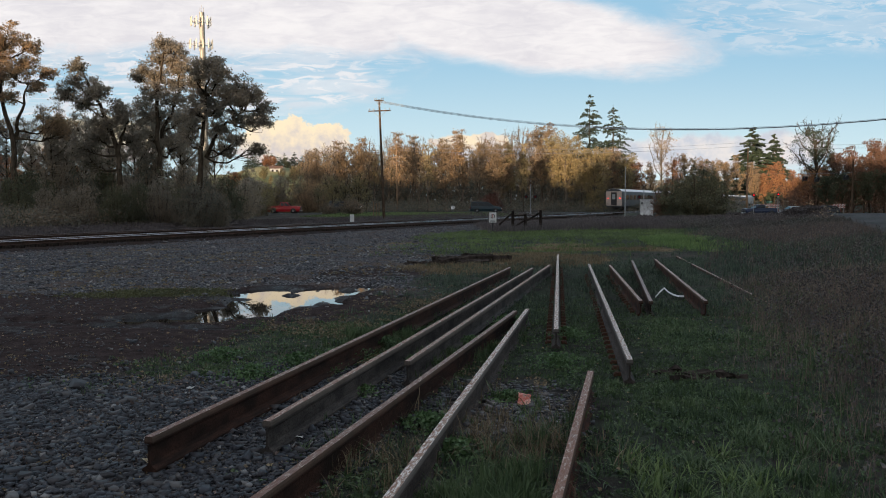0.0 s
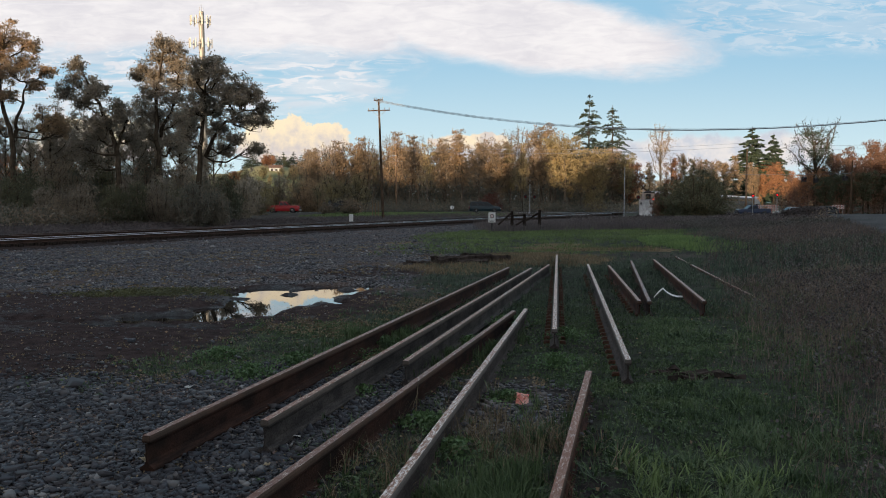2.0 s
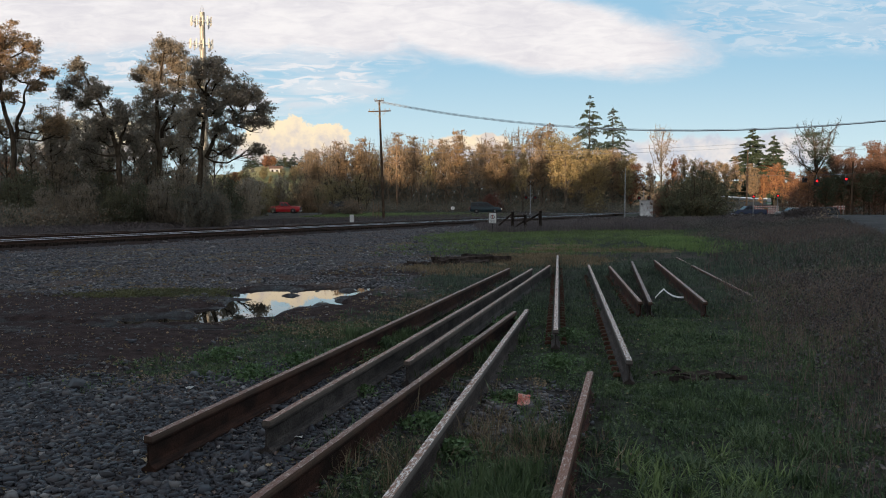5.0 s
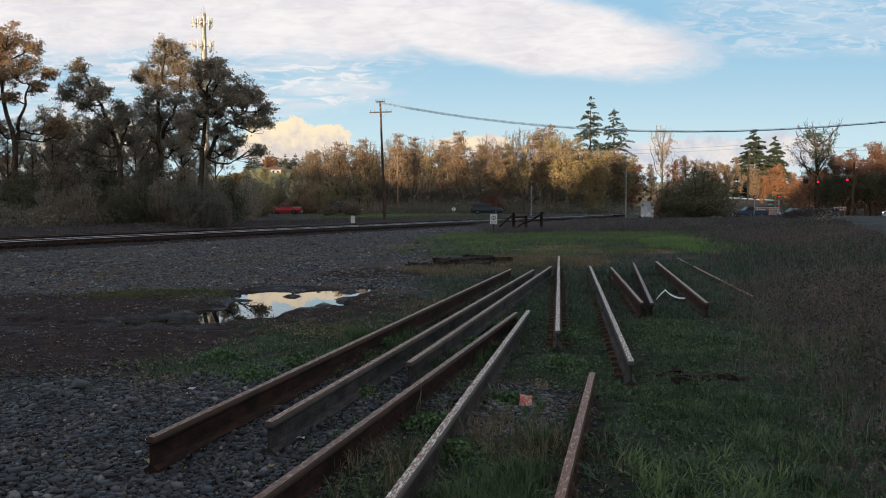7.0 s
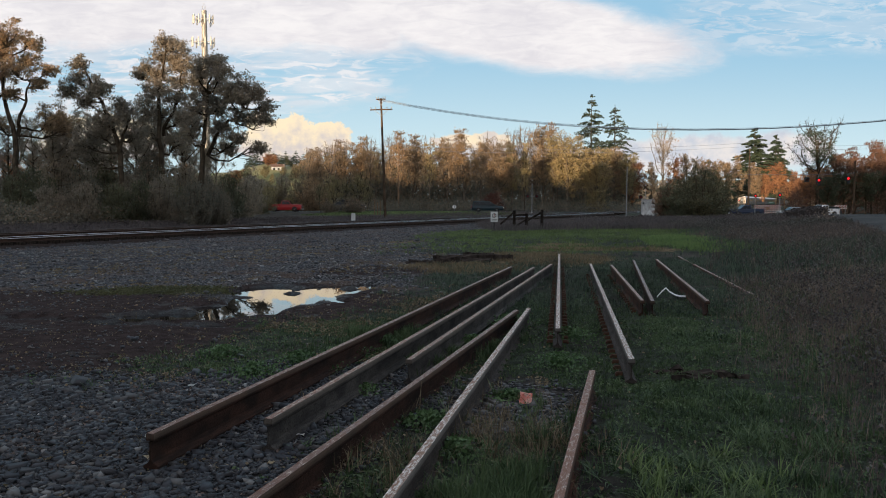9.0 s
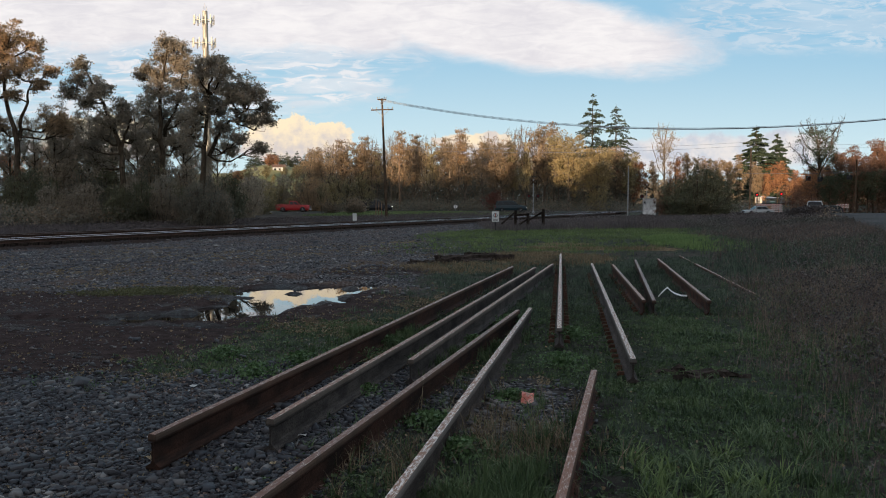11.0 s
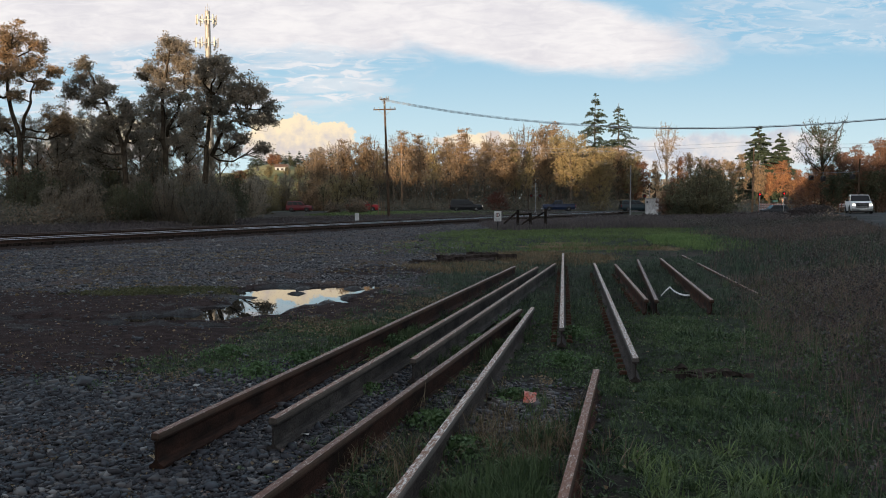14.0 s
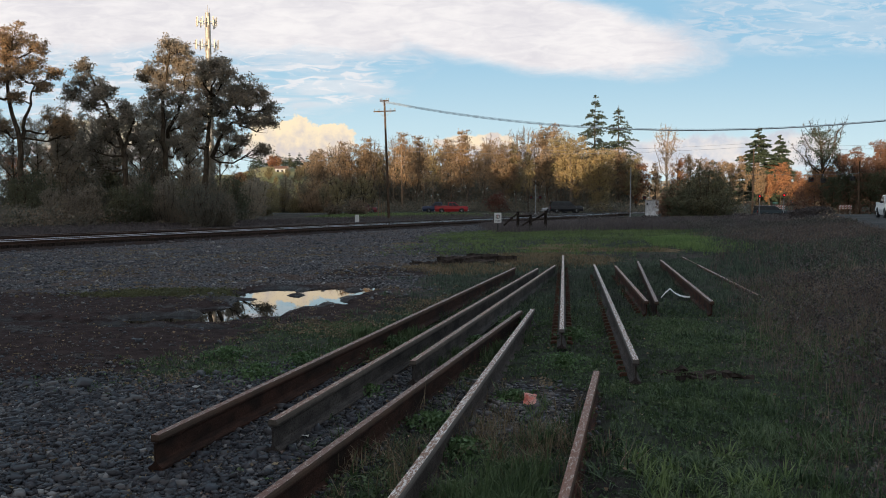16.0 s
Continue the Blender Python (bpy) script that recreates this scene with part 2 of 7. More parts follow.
RAIL_GREY = rail_material("grey_worn_rail", (0.042, 0.034, 0.03), (0.085, 0.07, 0.062), (0.22, 0.105, 0.058), (0.7, 0.64, 0.58), scale_at=(0.76, 0.92))
# worn steel top, its colour brightened for the sky's glint along the head
RAIL_USED = rail_material("running_rail", (0.03, 0.018, 0.013), (0.07, 0.038, 0.026), (0.55, 0.54, 0.54), (0.7, 0.69, 0.69), 0.15, 0.2, 0.4, (0.6, 0.7))
RAIL_SIDING = rail_material("siding_rail", (0.03, 0.018, 0.013), (0.07, 0.038, 0.026), (0.08, 0.06, 0.05), (0.17, 0.15, 0.14), 0.15, 0.2, 0.2, (0.7, 0.8))
RUST_STEEL = plain("rusted_steel", (0.13, 0.055, 0.028), 0.85, 0.1, 0.3, 30, 0.4)
ROTTEN_WOOD = bark_material("rotten_wood", (0.025, 0.02, 0.018), (0.085, 0.068, 0.058))
OLD_WOOD = bark_material("old_tie_wood", (0.012, 0.01, 0.009), (0.05, 0.039, 0.032))
POLE_WOOD = bark_material("pole_wood", (0.045, 0.03, 0.02), (0.12, 0.085, 0.06))
POLE_PALE = bark_material("pale_pole_wood", (0.14, 0.09, 0.055), (0.30, 0.20, 0.13))
STONE_GREY = leaf_material("yard_stone", [(0.017, 0.017, 0.021), (0.042, 0.038, 0.041), (0.058, 0.062, 0.074), (0.105, 0.093, 0.088), (0.32, 0.3, 0.28)], 0.0, 2.0)
STONE_DARK = leaf_material("crushed_stone", [(0.008, 0.008, 0.011), (0.02, 0.018, 0.02), (0.026, 0.029, 0.037), (0.05, 0.045, 0.044), (0.17, 0.16, 0.15)], 0.0, 2.0)
STONE_PALE = leaf_material("pale_stone", [(0.05, 0.048, 0.048), (0.11, 0.105, 0.1), (0.2, 0.19, 0.18), (0.32, 0.3, 0.28)], 0.0, 2.0)
DIRTY_WHITE = plain("dirty_white_paint", (0.68, 0.69, 0.69), 0.6, 0, 0.3, 4, 0.1)
WHITE_PAINT = plain("white_paint", (0.72, 0.72, 0.7), 0.45, 0, 0.08)
GREY_METAL = plain("galvanised_steel", (0.36, 0.37, 0.38), 0.45, 0.7, 0.15)
DARK_METAL = plain("black_metal", (0.02, 0.02, 0.022), 0.5, 0.2, 0.2)
TYRE = plain("tyre_rubber", (0.018, 0.018, 0.018), 0.85, 0, 0.2)
GLASS_DARK = plain("dark_car_glass", (0.012, 0.014, 0.016), 0.12, 0, 0.05, 5, 0.0, Specular_IOR_Level=0.25)
CHROME = plain("wheel_alloy", (0.45, 0.46, 0.47), 0.3, 0.8, 0.1)
CABLE = plain("grey_cable", (0.2, 0.22, 0.25), 0.6, 0, 0.1)
RED_GLOW = glow("red_signal_light", (1.0, 0.015, 0.02), 1.6)
LAMP_GLOW = glow("headlight_glow", (1.0, 0.93, 0.8), 2.6)
TAIL_GLOW = glow("tail_light_glow", (1.0, 0.04, 0.03), 3.0)


# ---- mesh helpers ----
def mesh_from(name, verts, faces, smooth=False):
    me = bpy.data.meshes.new(name)
    me.from_pydata([tuple(v) for v in verts], [], faces)
    if smooth:
        me.polygons.foreach_set("use_smooth", [True] * len(me.polygons))
    me.update()
    return me


def quick_mesh(name, verts, faces):
    """Mesh from arrays: verts (n, 3), faces (m, 3) or (m, 4)."""
    verts, faces = np.asarray(verts, np.float32), np.asarray(faces, np.int32)
    me = bpy.data.meshes.new(name)
    me.vertices.add(len(verts))
    me.vertices.foreach_set("co", verts.ravel())
    k = faces.shape[1]
    me.loops.add(faces.size)
    me.loops.foreach_set("vertex_index", faces.ravel())
    me.polygons.add(len(faces))
    me.polygons.foreach_set("loop_start", np.arange(0, faces.size, k, dtype=np.int32))
    me.update(calc_edges=True)
    me.validate()
    return me


def bm_mesh(name, bm):
    bmesh.ops.recalc_face_normals(bm, faces=bm.faces)
    me = bpy.data.meshes.new(name)
    bm.to_mesh(me)
    bm.free()
    return me


def part(name, data, material, parent=None, label="", at=None):
    """One mesh object (from a bmesh or a mesh), under a thing or a part."""
    me = bm_mesh(name, data) if isinstance(data, bmesh.types.BMesh) else data
    if not me.materials:
        me.materials.append(material)
    ob = new(name, me)
    if parent is not None:
        ob.parent = parent
    if at is not None:
        ob.matrix_basis = at
    if label:
        ob["label"] = label
    return ob


def thing(name, label, category, m=None, group="", kind=""):
    ob = new(name)
    ob.empty_display_size = 0.3
    if m is not None:
        ob.matrix_basis = m
    return tagged(ob, label, category, group, kind)


def add_box(bm, x0, x1, y0, y1, z0, z1, bevel=0.0):
    m = Matrix.LocRotScale(((x0 + x1) / 2, (y0 + y1) / 2, (z0 + z1) / 2), None, (x1 - x0, y1 - y0, z1 - z0))
    r = bmesh.ops.create_cube(bm, size=1, matrix=m)
    if bevel:
        edges = {e for v in r["verts"] for e in v.link_edges}
        bmesh.ops.bevel(bm, geom=list(edges), offset=bevel, segments=2, affect="EDGES", profile=0.5)
    return bm


def box(x0, x1, y0, y1, z0, z1, bevel=0.0):
    return add_box(bmesh.new(), x0, x1, y0, y1, z0, z1, bevel)


def add_rod(bm, a, b, r0, r1=None, n=8):
    a, b = Vector(a), Vector(b)
    d = b - a
    m = Matrix.Translation((a + b) / 2) @ d.to_track_quat("Z", "Y").to_matrix().to_4x4()
    bmesh.ops.create_cone(bm, cap_ends=True, segments=n, radius1=r0, radius2=r0 if r1 is None else r1, depth=d.length, matrix=m)
    return bm


def rod(a, b, r0, r1=None, n=8):
    return add_rod(bmesh.new(), a, b, r0, r1, n)


def prism(outline, axis, a, b, bevel=0.0):
    """Closed outline of 2D points, drawn out along an axis ('x': points are y, z; 'y': x, z)."""
    bm = bmesh.new()
    ends = []
    for s in (a, b):
        ends.append([bm.verts.new((s, u, v) if axis == "x" else (u, s, v)) for u, v in outline])
    n = len(outline)
    for i in range(n):
        bm.faces.new((ends[0][i], ends[0][(i + 1) % n], ends[1][(i + 1) % n], ends[1][i]))
    bm.faces.new(ends[0])
    bm.faces.new(ends[1][::-1])
    if bevel:
        bmesh.ops.recalc_face_normals(bm, faces=bm.faces)
        bmesh.ops.bevel(bm, geom=bm.edges[:], offset=bevel, segments=2, affect="EDGES", profile=0.5)
    return bm


# ---- plan ----
TRACK_TURN = radians(29.0)
TRACK_U = Vector((math.sin(TRACK_TURN), math.cos(TRACK_TURN), 0))
TRACK_N = Vector((-math.cos(TRACK_TURN), math.sin(TRACK_TURN), 0))
TRACK_D = 33.0
RAIL_TOP = -0.05
ROAD_Z = 0.0


def smooth(a, b, x):
    t = np.clip((np.asarray(x, float) - a) / (b - a), 0, 1)
    return t * t * (3 - 2 * t)


def track_offset(x, y):
    """Distance beyond the track's centre line (negative on the yard's side)."""
    return x * TRACK_N.x + y * TRACK_N.y - TRACK_D


SIDE_ROAD = [(4, -40), (13, 10), (29, 44.6), (34.5, 56), (50, 88), (63, 114)]


def side_road_x(y):
    return np.interp(y, [q[1] for q in SIDE_ROAD], [q[0] for q in SIDE_ROAD])


def road_z(x):
    """The cross road sinks beyond the level crossing."""
    return -0.6 * smooth(32, 50, x)


def side_z(y):
    """Height of the side road, which runs down to the junction."""
    return 0.36 - 0.94 * smooth(76, 112, y)


def waves(x, y):
    return (np.sin(x * 1.7 + np.sin(y * 0.9)) * np.sin(y * 1.3 + 1.1) + 0.6 * np.sin(x * 3.9 + y * 2.7 + 0.5) * np.sin(y * 4.3 - x * 1.2)) * 0.5


RAGGED = [(4.1, 2.2, 0.3), (-2.7, 5.0, 1.9), (6.9, -3.8, 4.0), (3.2, 8.3, 2.2), (-9.1, 4.7, 5.5), (11.0, 6.0, 0.9), (-5.2, -11.5, 3.1)]


def ragged(x, y):
    """Uneven small relief, about -1 to 1."""
    return sum(np.sin(a * x + b * y + c + 0.8 * np.sin(b * 0.6 * x - a * 0.5 * y)) for a, b, c in RAGGED) / 3.2


def puddle_shape(x, y):
    """Above zero where the ground dips under water."""
    v = -9.0
    for cx, cy, rx, ry in ((-2.6, 12.3, 0.78, 0.85), (-2.1, 13.4, 0.62, 0.7), (-1.6, 14.1, 0.36, 0.4), (-3.2, 13.2, 0.45, 0.85), (-2.95, 15.5, 0.4, 0.32), (-1.9, 15.2, 0.5, 0.2), (-3.15, 10.9, 0.6, 0.55),
                           (-3.7, 10.3, 0.55, 0.36), (-4.2, 10.25, 0.4, 0.3), (-3.75, 9.5, 0.6, 0.14), (-5.7, 9.9, 0.5, 0.14), (-3.1, 9.5, 0.4, 0.12), (-4.6, 9.75, 0.4, 0.12)):
        v = np.maximum(v, 1 - ((x - cx) / rx) ** 2 - ((y - cy) / ry) ** 2)
    return np.clip(v, -2.5, 1)


def ground_z(x, y):
    x, y = np.asarray(x, float), np.asarray(y, float)
    o = track_offset(x, y)
    z = -0.42 * smooth(-22, -5, o) + 0.42 * smooth(4, 22, o)
    bed = smooth(3.2, 2.2, np.abs(x + 0.1 * y - 0.4)) * smooth(14, 10, y)      # the bed on which the loose rails lie
    calm = 1 - 0.85 * smooth(-2.4, -0.4, puddle_shape(x, y))               # level mud round the puddle
    z = z + (0.018 * waves(x, y) + 0.03 * waves(x * 0.31, y * 0.27)) * (1 - 0.65 * bed) * calm - 0.035 * bed
    z = z + 0.28 * np.exp(-((x - 8.8) / 2.2) ** 2 - ((y - 27) / 3.5) ** 2)
    r = np.abs(x - side_road_x(y))
    z = z - 0.55 * smooth(32, 50, x) * smooth(104, 114, y) * smooth(165, 132, y)
    wide = 5 * smooth(78, 98, y)
    w = smooth(9.5 + wide, 4.6 + wide, r) * smooth(122, 118, y) * smooth(-60, -30, y)
    z = z * (1 - w) + (side_z(y) - 0.07) * w
    z = z - 0.075 * smooth(-0.7, 0.35, puddle_shape(x, y) + 0.75 * ragged(x, y * 0.8) + 0.16)
    w = smooth(6.5, 4.2, np.abs(y - 120.5))
    z = z * (1 - w) + (road_z(x) - 0.06) * w
    far = np.hypot(x, y)
    return z * smooth(900, 200, far)


# ---- ground ----
def zones(x, y):
    """Shares of gravel, mud, green, dry and wet ground at a place of the plan."""
    o = track_offset(x, y)
    w = waves(x * 0.8, y * 0.8) * 0.5
    yard = smooth(-30, -27, -np.abs(o + 14) - 14)
    left = smooth(0.9, -0.9, x - (-3.0 + 0.12 * (y - 6)) + w)
    mud = left * smooth(6.0, 7.2, y - 0.25 * (x + 3) + w) * smooth(13.4, 12.2, y + 0.15 * (x + 4) + w)
    mud = np.maximum(mud, smooth(0.45, 1.0, 1.5 - np.hypot((x + 2.7) / 2.5, (y - 12.0) / 2.9) + 0.25 * w))
    mud = np.maximum(mud, smooth(1.2, 0.6, np.hypot((x + 1.6) / 1.5, (y - 17.0) / 1.3) + 0.25 * w))
    near = smooth(0.5, -0.5, x - (-0.75 + 0.1 * (y - 4)) + w) * smooth(7.3, 6.3, y - 0.3 * (x + 2.5) + w)
    near = np.maximum(near, 0.75 * smooth(1.5, 0.6, np.hypot((x - 0.55) / 0.6, (y - 5.8) / 0.8)))
    shoulder = smooth(1.6, -0.8, x - (-0.9 + 0.12 * (y - 14)) + 2 * w) * smooth(11.8, 13.4, y + w)
    shoulder = np.maximum(shoulder, smooth(-13, -10.5, o + w)) * smooth(5.5, 3.5, o)
    gravel = np.clip(np.maximum(near, shoulder), 0, 1)
    moss = smooth(1.2, 0.4, np.hypot((x + 4.9) / 1.6, (y - 12.9) / 0.65)) * 0.9
    bright = smooth(-1.5, 1.5, x - (-1.2 + 0.05 * (y - 25)) + w) * smooth(21.5, 24, y + w) * smooth(-9.5, -12.5, o) * smooth(5, 0, x - (12 + 0.25 * (y - 24)))
    green = np.clip(np.maximum((1 - gravel) * (1 - mud) * smooth(24, 18, y) * (0.62 + 0.4 * w) * smooth(3.8, 2.2, x - 0.32 * (y - 3)), bright), 0, 1)
    green = np.maximum(green, moss)
    dry = smooth(1.25, 0.5, np.hypot((x - 2.8) / 2.3, (y - 20.5) / 2.6) + 0.3 * w)
    dry = np.maximum(dry, 0.9 * smooth(1.3, 0.5, np.hypot((x - 0.4) / 1.7, (y - 17.6) / 1.7) + 0.3 * w))
    dry = np.maximum(dry, 0.75 * smooth(0.0, 0.5, waves(x * 0.33 + 1, y * 0.3)) * smooth(20, 24, y) * smooth(36, 30, y) * smooth(14, 6, x))
    dry = np.maximum(dry, 0.55 * smooth(2.4, 4.4, x - 0.32 * (y - 3)) * smooth(40, 24, y))
    wet = np.clip(mud * smooth(-1.6, 0.1, puddle_shape(x, y)), 0, 1)
    wet = np.maximum(wet, 0.5 * mud * (w > 0.15))
    far = smooth(60, 130, np.hypot(x, y))
    return dict(gravel=gravel * (1 - moss), mud=mud * (1 - moss), green=np.maximum(green, far * 0.6), dry=np.maximum(dry, 0.25 * far), wet=wet)


def graded(lo, hi, step, far_lo, far_hi, grow=1.16):
    mid = list(np.arange(lo, hi + 1e-6, step))
    for end, sign, store in ((far_hi, 1, mid), (far_lo, -1, mid)):
        v, s = (mid[-1], step) if sign > 0 else (mid[0], step)
        while (v < end) if sign > 0 else (v > end):
            s = min(s * grow, 160)
            v += sign * s
            mid.insert(0, v) if sign < 0 else mid.append(v)
    return np.array(mid)


def build_ground():
    gx, gy = graded(-12, 12, 0.13, -3500, 3500), graded(2.5, 30, 0.13, -1500, 4500)
    gx = np.unique(np.concatenate([gx, np.arange(-80, 100, 2.5)]))
    gy = np.unique(np.concatenate([gy, np.arange(-10, 160, 2.5), (113.6, 114.2, 115, 116, 125, 126, 126.8)]))
    X, Y = np.meshgrid(gx, gy)
    Z = ground_z(X, Y)
    verts = np.stack([X, Y, Z], -1).reshape(-1, 3)
    nx, ny = len(gx), len(gy)
    i = (np.arange(ny - 1)[:, None] * nx + np.arange(nx - 1)[None, :]).ravel()
    me = quick_mesh("ground", verts, np.stack([i, i + 1, i + nx + 1, i + nx], -1))
    for key, value in zones(X, Y).items():
        a = me.attributes.new(key, "FLOAT", "POINT")
        a.data.foreach_set("value", value.ravel().astype(np.float32))
    me.polygons.foreach_set("use_smooth", [True] * len(me.polygons))
    tagged(part("ground", me, GROUND), "yard ground of gravel, mud and rough grass", "ground", kind="structure")


build_ground()


def build_puddle():
    m = Nodes("puddle_water")
    tilt = m.add("CombineXYZ")
    tilt.inputs[0].default_value, tilt.inputs[1].default_value, tilt.inputs[2].default_value = 0.0, 0.011, 1.0
    mat = m.done((0.012, 0.011, 0.009), 0.012, 0, tilt.outputs[0], Specular_IOR_Level=0.9, IOR=1.6)
    gx, gy = np.arange(-9.2, 0.2, 0.1), np.arange(8.3, 16.2, 0.1)
    X, Y = np.meshgrid(gx, gy)
    nx = len(gx)
    i = (np.arange(len(gy) - 1)[:, None] * nx + np.arange(nx - 1)[None, :]).ravel()
    keep = (puddle_shape(X, Y) > -1.2)[:-1, :-1].ravel()
    level = float(np.median(ground_z(X, Y)[puddle_shape(X, Y) > 0.1])) + 0.022
    ob = part("water", quick_mesh("water", np.stack([X, Y, np.full_like(X, level)], -1).reshape(-1, 3), np.stack([i, i + 1, i + nx + 1, i + nx], -1)[keep]), mat)
    tagged(ob, "still rain puddle in the mud mirroring the evening sky", "puddle", kind="structure")


build_puddle()


def ribbon(name, centre, width, lift, material, label, category):
    """A road strip along centre points (x, y) with its own height function."""
    verts, faces = [], []
    pts = []
    for (ax, ay), (bx, by) in zip(centre[:-1], centre[1:]):
        n = max(2, int(math.hypot(bx - ax, by - ay) / 3))
        pts += [(ax + (bx - ax) * k / n, ay + (by - ay) * k / n) for k in range(n)]
    pts.append(centre[-1])
    cols = (-0.5, -0.485, -0.25, 0, 0.25, 0.485, 0.5)
    for k, (x, y) in enumerate(pts):
        ax, ay = pts[max(0, k - 1)]
        bx, by = pts[min(len(pts) - 1, k + 1)]
        d = math.hypot(bx - ax, by - ay)
        nx_, ny_ = (by - ay) / d, -(bx - ax) / d
        for c in cols:
            verts.append((x + nx_ * width * c, y + ny_ * width * c, lift(x, y) - (0.12 if abs(c) == 0.5 else 0) + 0.04 * (1 - 4 * c * c)))
    n = len(cols)
    for k in range(len(pts) - 1):
        for j in range(n - 1):
            a = k * n + j
            faces.append((a, a + 1, a + n + 1, a + n))
    return tagged(part(name, mesh_from(name, verts, faces, True), material), label, category, kind="structure")


ribbon("road", [(-320, 120.3), (320, 120.3)], 8.4, lambda x, y: ROAD_Z - 0.035 + float(road_z(x)), ASPHALT, "two-lane asphalt road running over the level crossing", "road")
ribbon("side_road", SIDE_ROAD, 7.6, lambda x, y: float(side_z(y)) - 0.02, ASPHALT, "asphalt side road coming up to the junction", "road")


# edge lines of the roads
def line_strip(name, pts, width, z, material, label):
    verts, faces = [], []
    for k, (x, y) in enumerate(pts):
        h = z + float(road_z(x))
        verts += [(x, y - width / 2, h), (x, y + width / 2, h)]
        if k:
            a = 2 * k
            faces.append((a - 2, a - 1, a + 1, a))
    return tagged(part(name, mesh_from(name, verts, faces), material), label, "road marking", kind="structure")


line_strip("road_edge_line", [(x, 116.45) for x in range(-200, 260, 4)], 0.16, ROAD_Z + 0.03, WHITE_PAINT, "white painted line along the road edge")


# ---- railway track ----
RAIL_OUTLINE = [(-0.07, 0), (0.07, 0), (0.07, 0.012), (0.022, 0.03), (0.01, 0.045), (0.009, 0.115), (0.016, 0.13), (0.036, 0.136), (0.037, 0.162), (0.03, 0.172),
                (-0.03, 0.172), (-0.037, 0.162), (-0.036, 0.136), (-0.016, 0.13), (-0.009, 0.115), (-0.01, 0.045), (-0.022, 0.03), (-0.07, 0.012)]


TRACK_RAIL = [(-0.07, 0), (0.07, 0), (0.07, 0.012), (0.022, 0.03), (0.01, 0.045), (0.009, 0.11), (0.036, 0.124), (0.037, 0.156), (0.029, 0.172),
              (-0.029, 0.172), (-0.037, 0.156), (-0.036, 0.124), (-0.009, 0.11), (-0.01, 0.045), (-0.022, 0.03), (-0.07, 0.012)]


def track_pose(s, offset, z):
    q = TRACK_U * s + TRACK_N * (TRACK_D + offset)
    return Matrix.Translation((q.x, q.y, z)) @ Matrix.Rotation(-TRACK_TURN, 4, "Z")


def build_track(offset, label, rail_m, far_side):
    track = thing("railway_track", label, "railway track", track_pose(0, offset, RAIL_TOP - 0.172), "parallel railway tracks", kind="structure")
    # ballast
    prof = [(-2.7, -0.36), (-1.9, -0.24), (-1.45, -0.13), (-1.2, -0.11), (1.2, -0.11), (1.5, -0.13), (2.4, -0.2), (2.7, -0.36)]
    rng = np.random.default_rng(3)
    s = np.concatenate([np.arange(-90, 150, 0.5), np.arange(150, 900, 6)])
    verts = np.array([[u + rng.normal(0, 0.03), k, v + rng.normal(0, 0.015)] for k in s for u, v in prof])
    n = len(prof)
    i = (np.arange(len(s) - 1)[:, None] * n + np.arange(n - 1)[None, :]).ravel()
    me = quick_mesh("ballast_bed", verts, np.stack([i, i + 1, i + n + 1, i + n], -1))
    part("ballast_bed", me, BALLAST, track, "dark crushed-stone ballast")
    for off in (-0.7175, 0.7175):
        bm = prism([(u + off, v) for u, v in TRACK_RAIL], "y", -90, 900)
        part("rail", bm, rail_m, track, "steel rail with a bright worn top")
    tie = bm_mesh("tie", add_box(bmesh.new(), -1.28, 1.28, -0.11, 0.11, -0.17, -0.004, 0.01))
    tie.materials.append(OLD_WOOD)
    for k in range(280 if not far_side else 140):
        part("tie", tie, OLD_WOOD, track, at=Matrix.Translation((rng.normal(0, 0.03), -14 + 0.52 * k, rng.normal(0, 0.004))) @ Matrix.Rotation(rng.normal(0, 0.012), 4, "Z"))
    # level-crossing boards where the road passes
    for k, (a, b) in enumerate(((-1.9, -0.82), (-0.6, 0.6), (0.82, 1.9))):
        for j in range(6):
            part("crossing_board", box(a, b, 112.3 + 1.9 * j, 114.15 + 1.9 * j, 0.02, 0.17, 0.01), OLD_WOOD, track)


build_track(0.0, "railway track with bright worn rails on a low ballast bed", RAIL_USED, False)
build_track(4.3, "second railway track with dull worn rails on a low ballast bed", RAIL_SIDING, True)


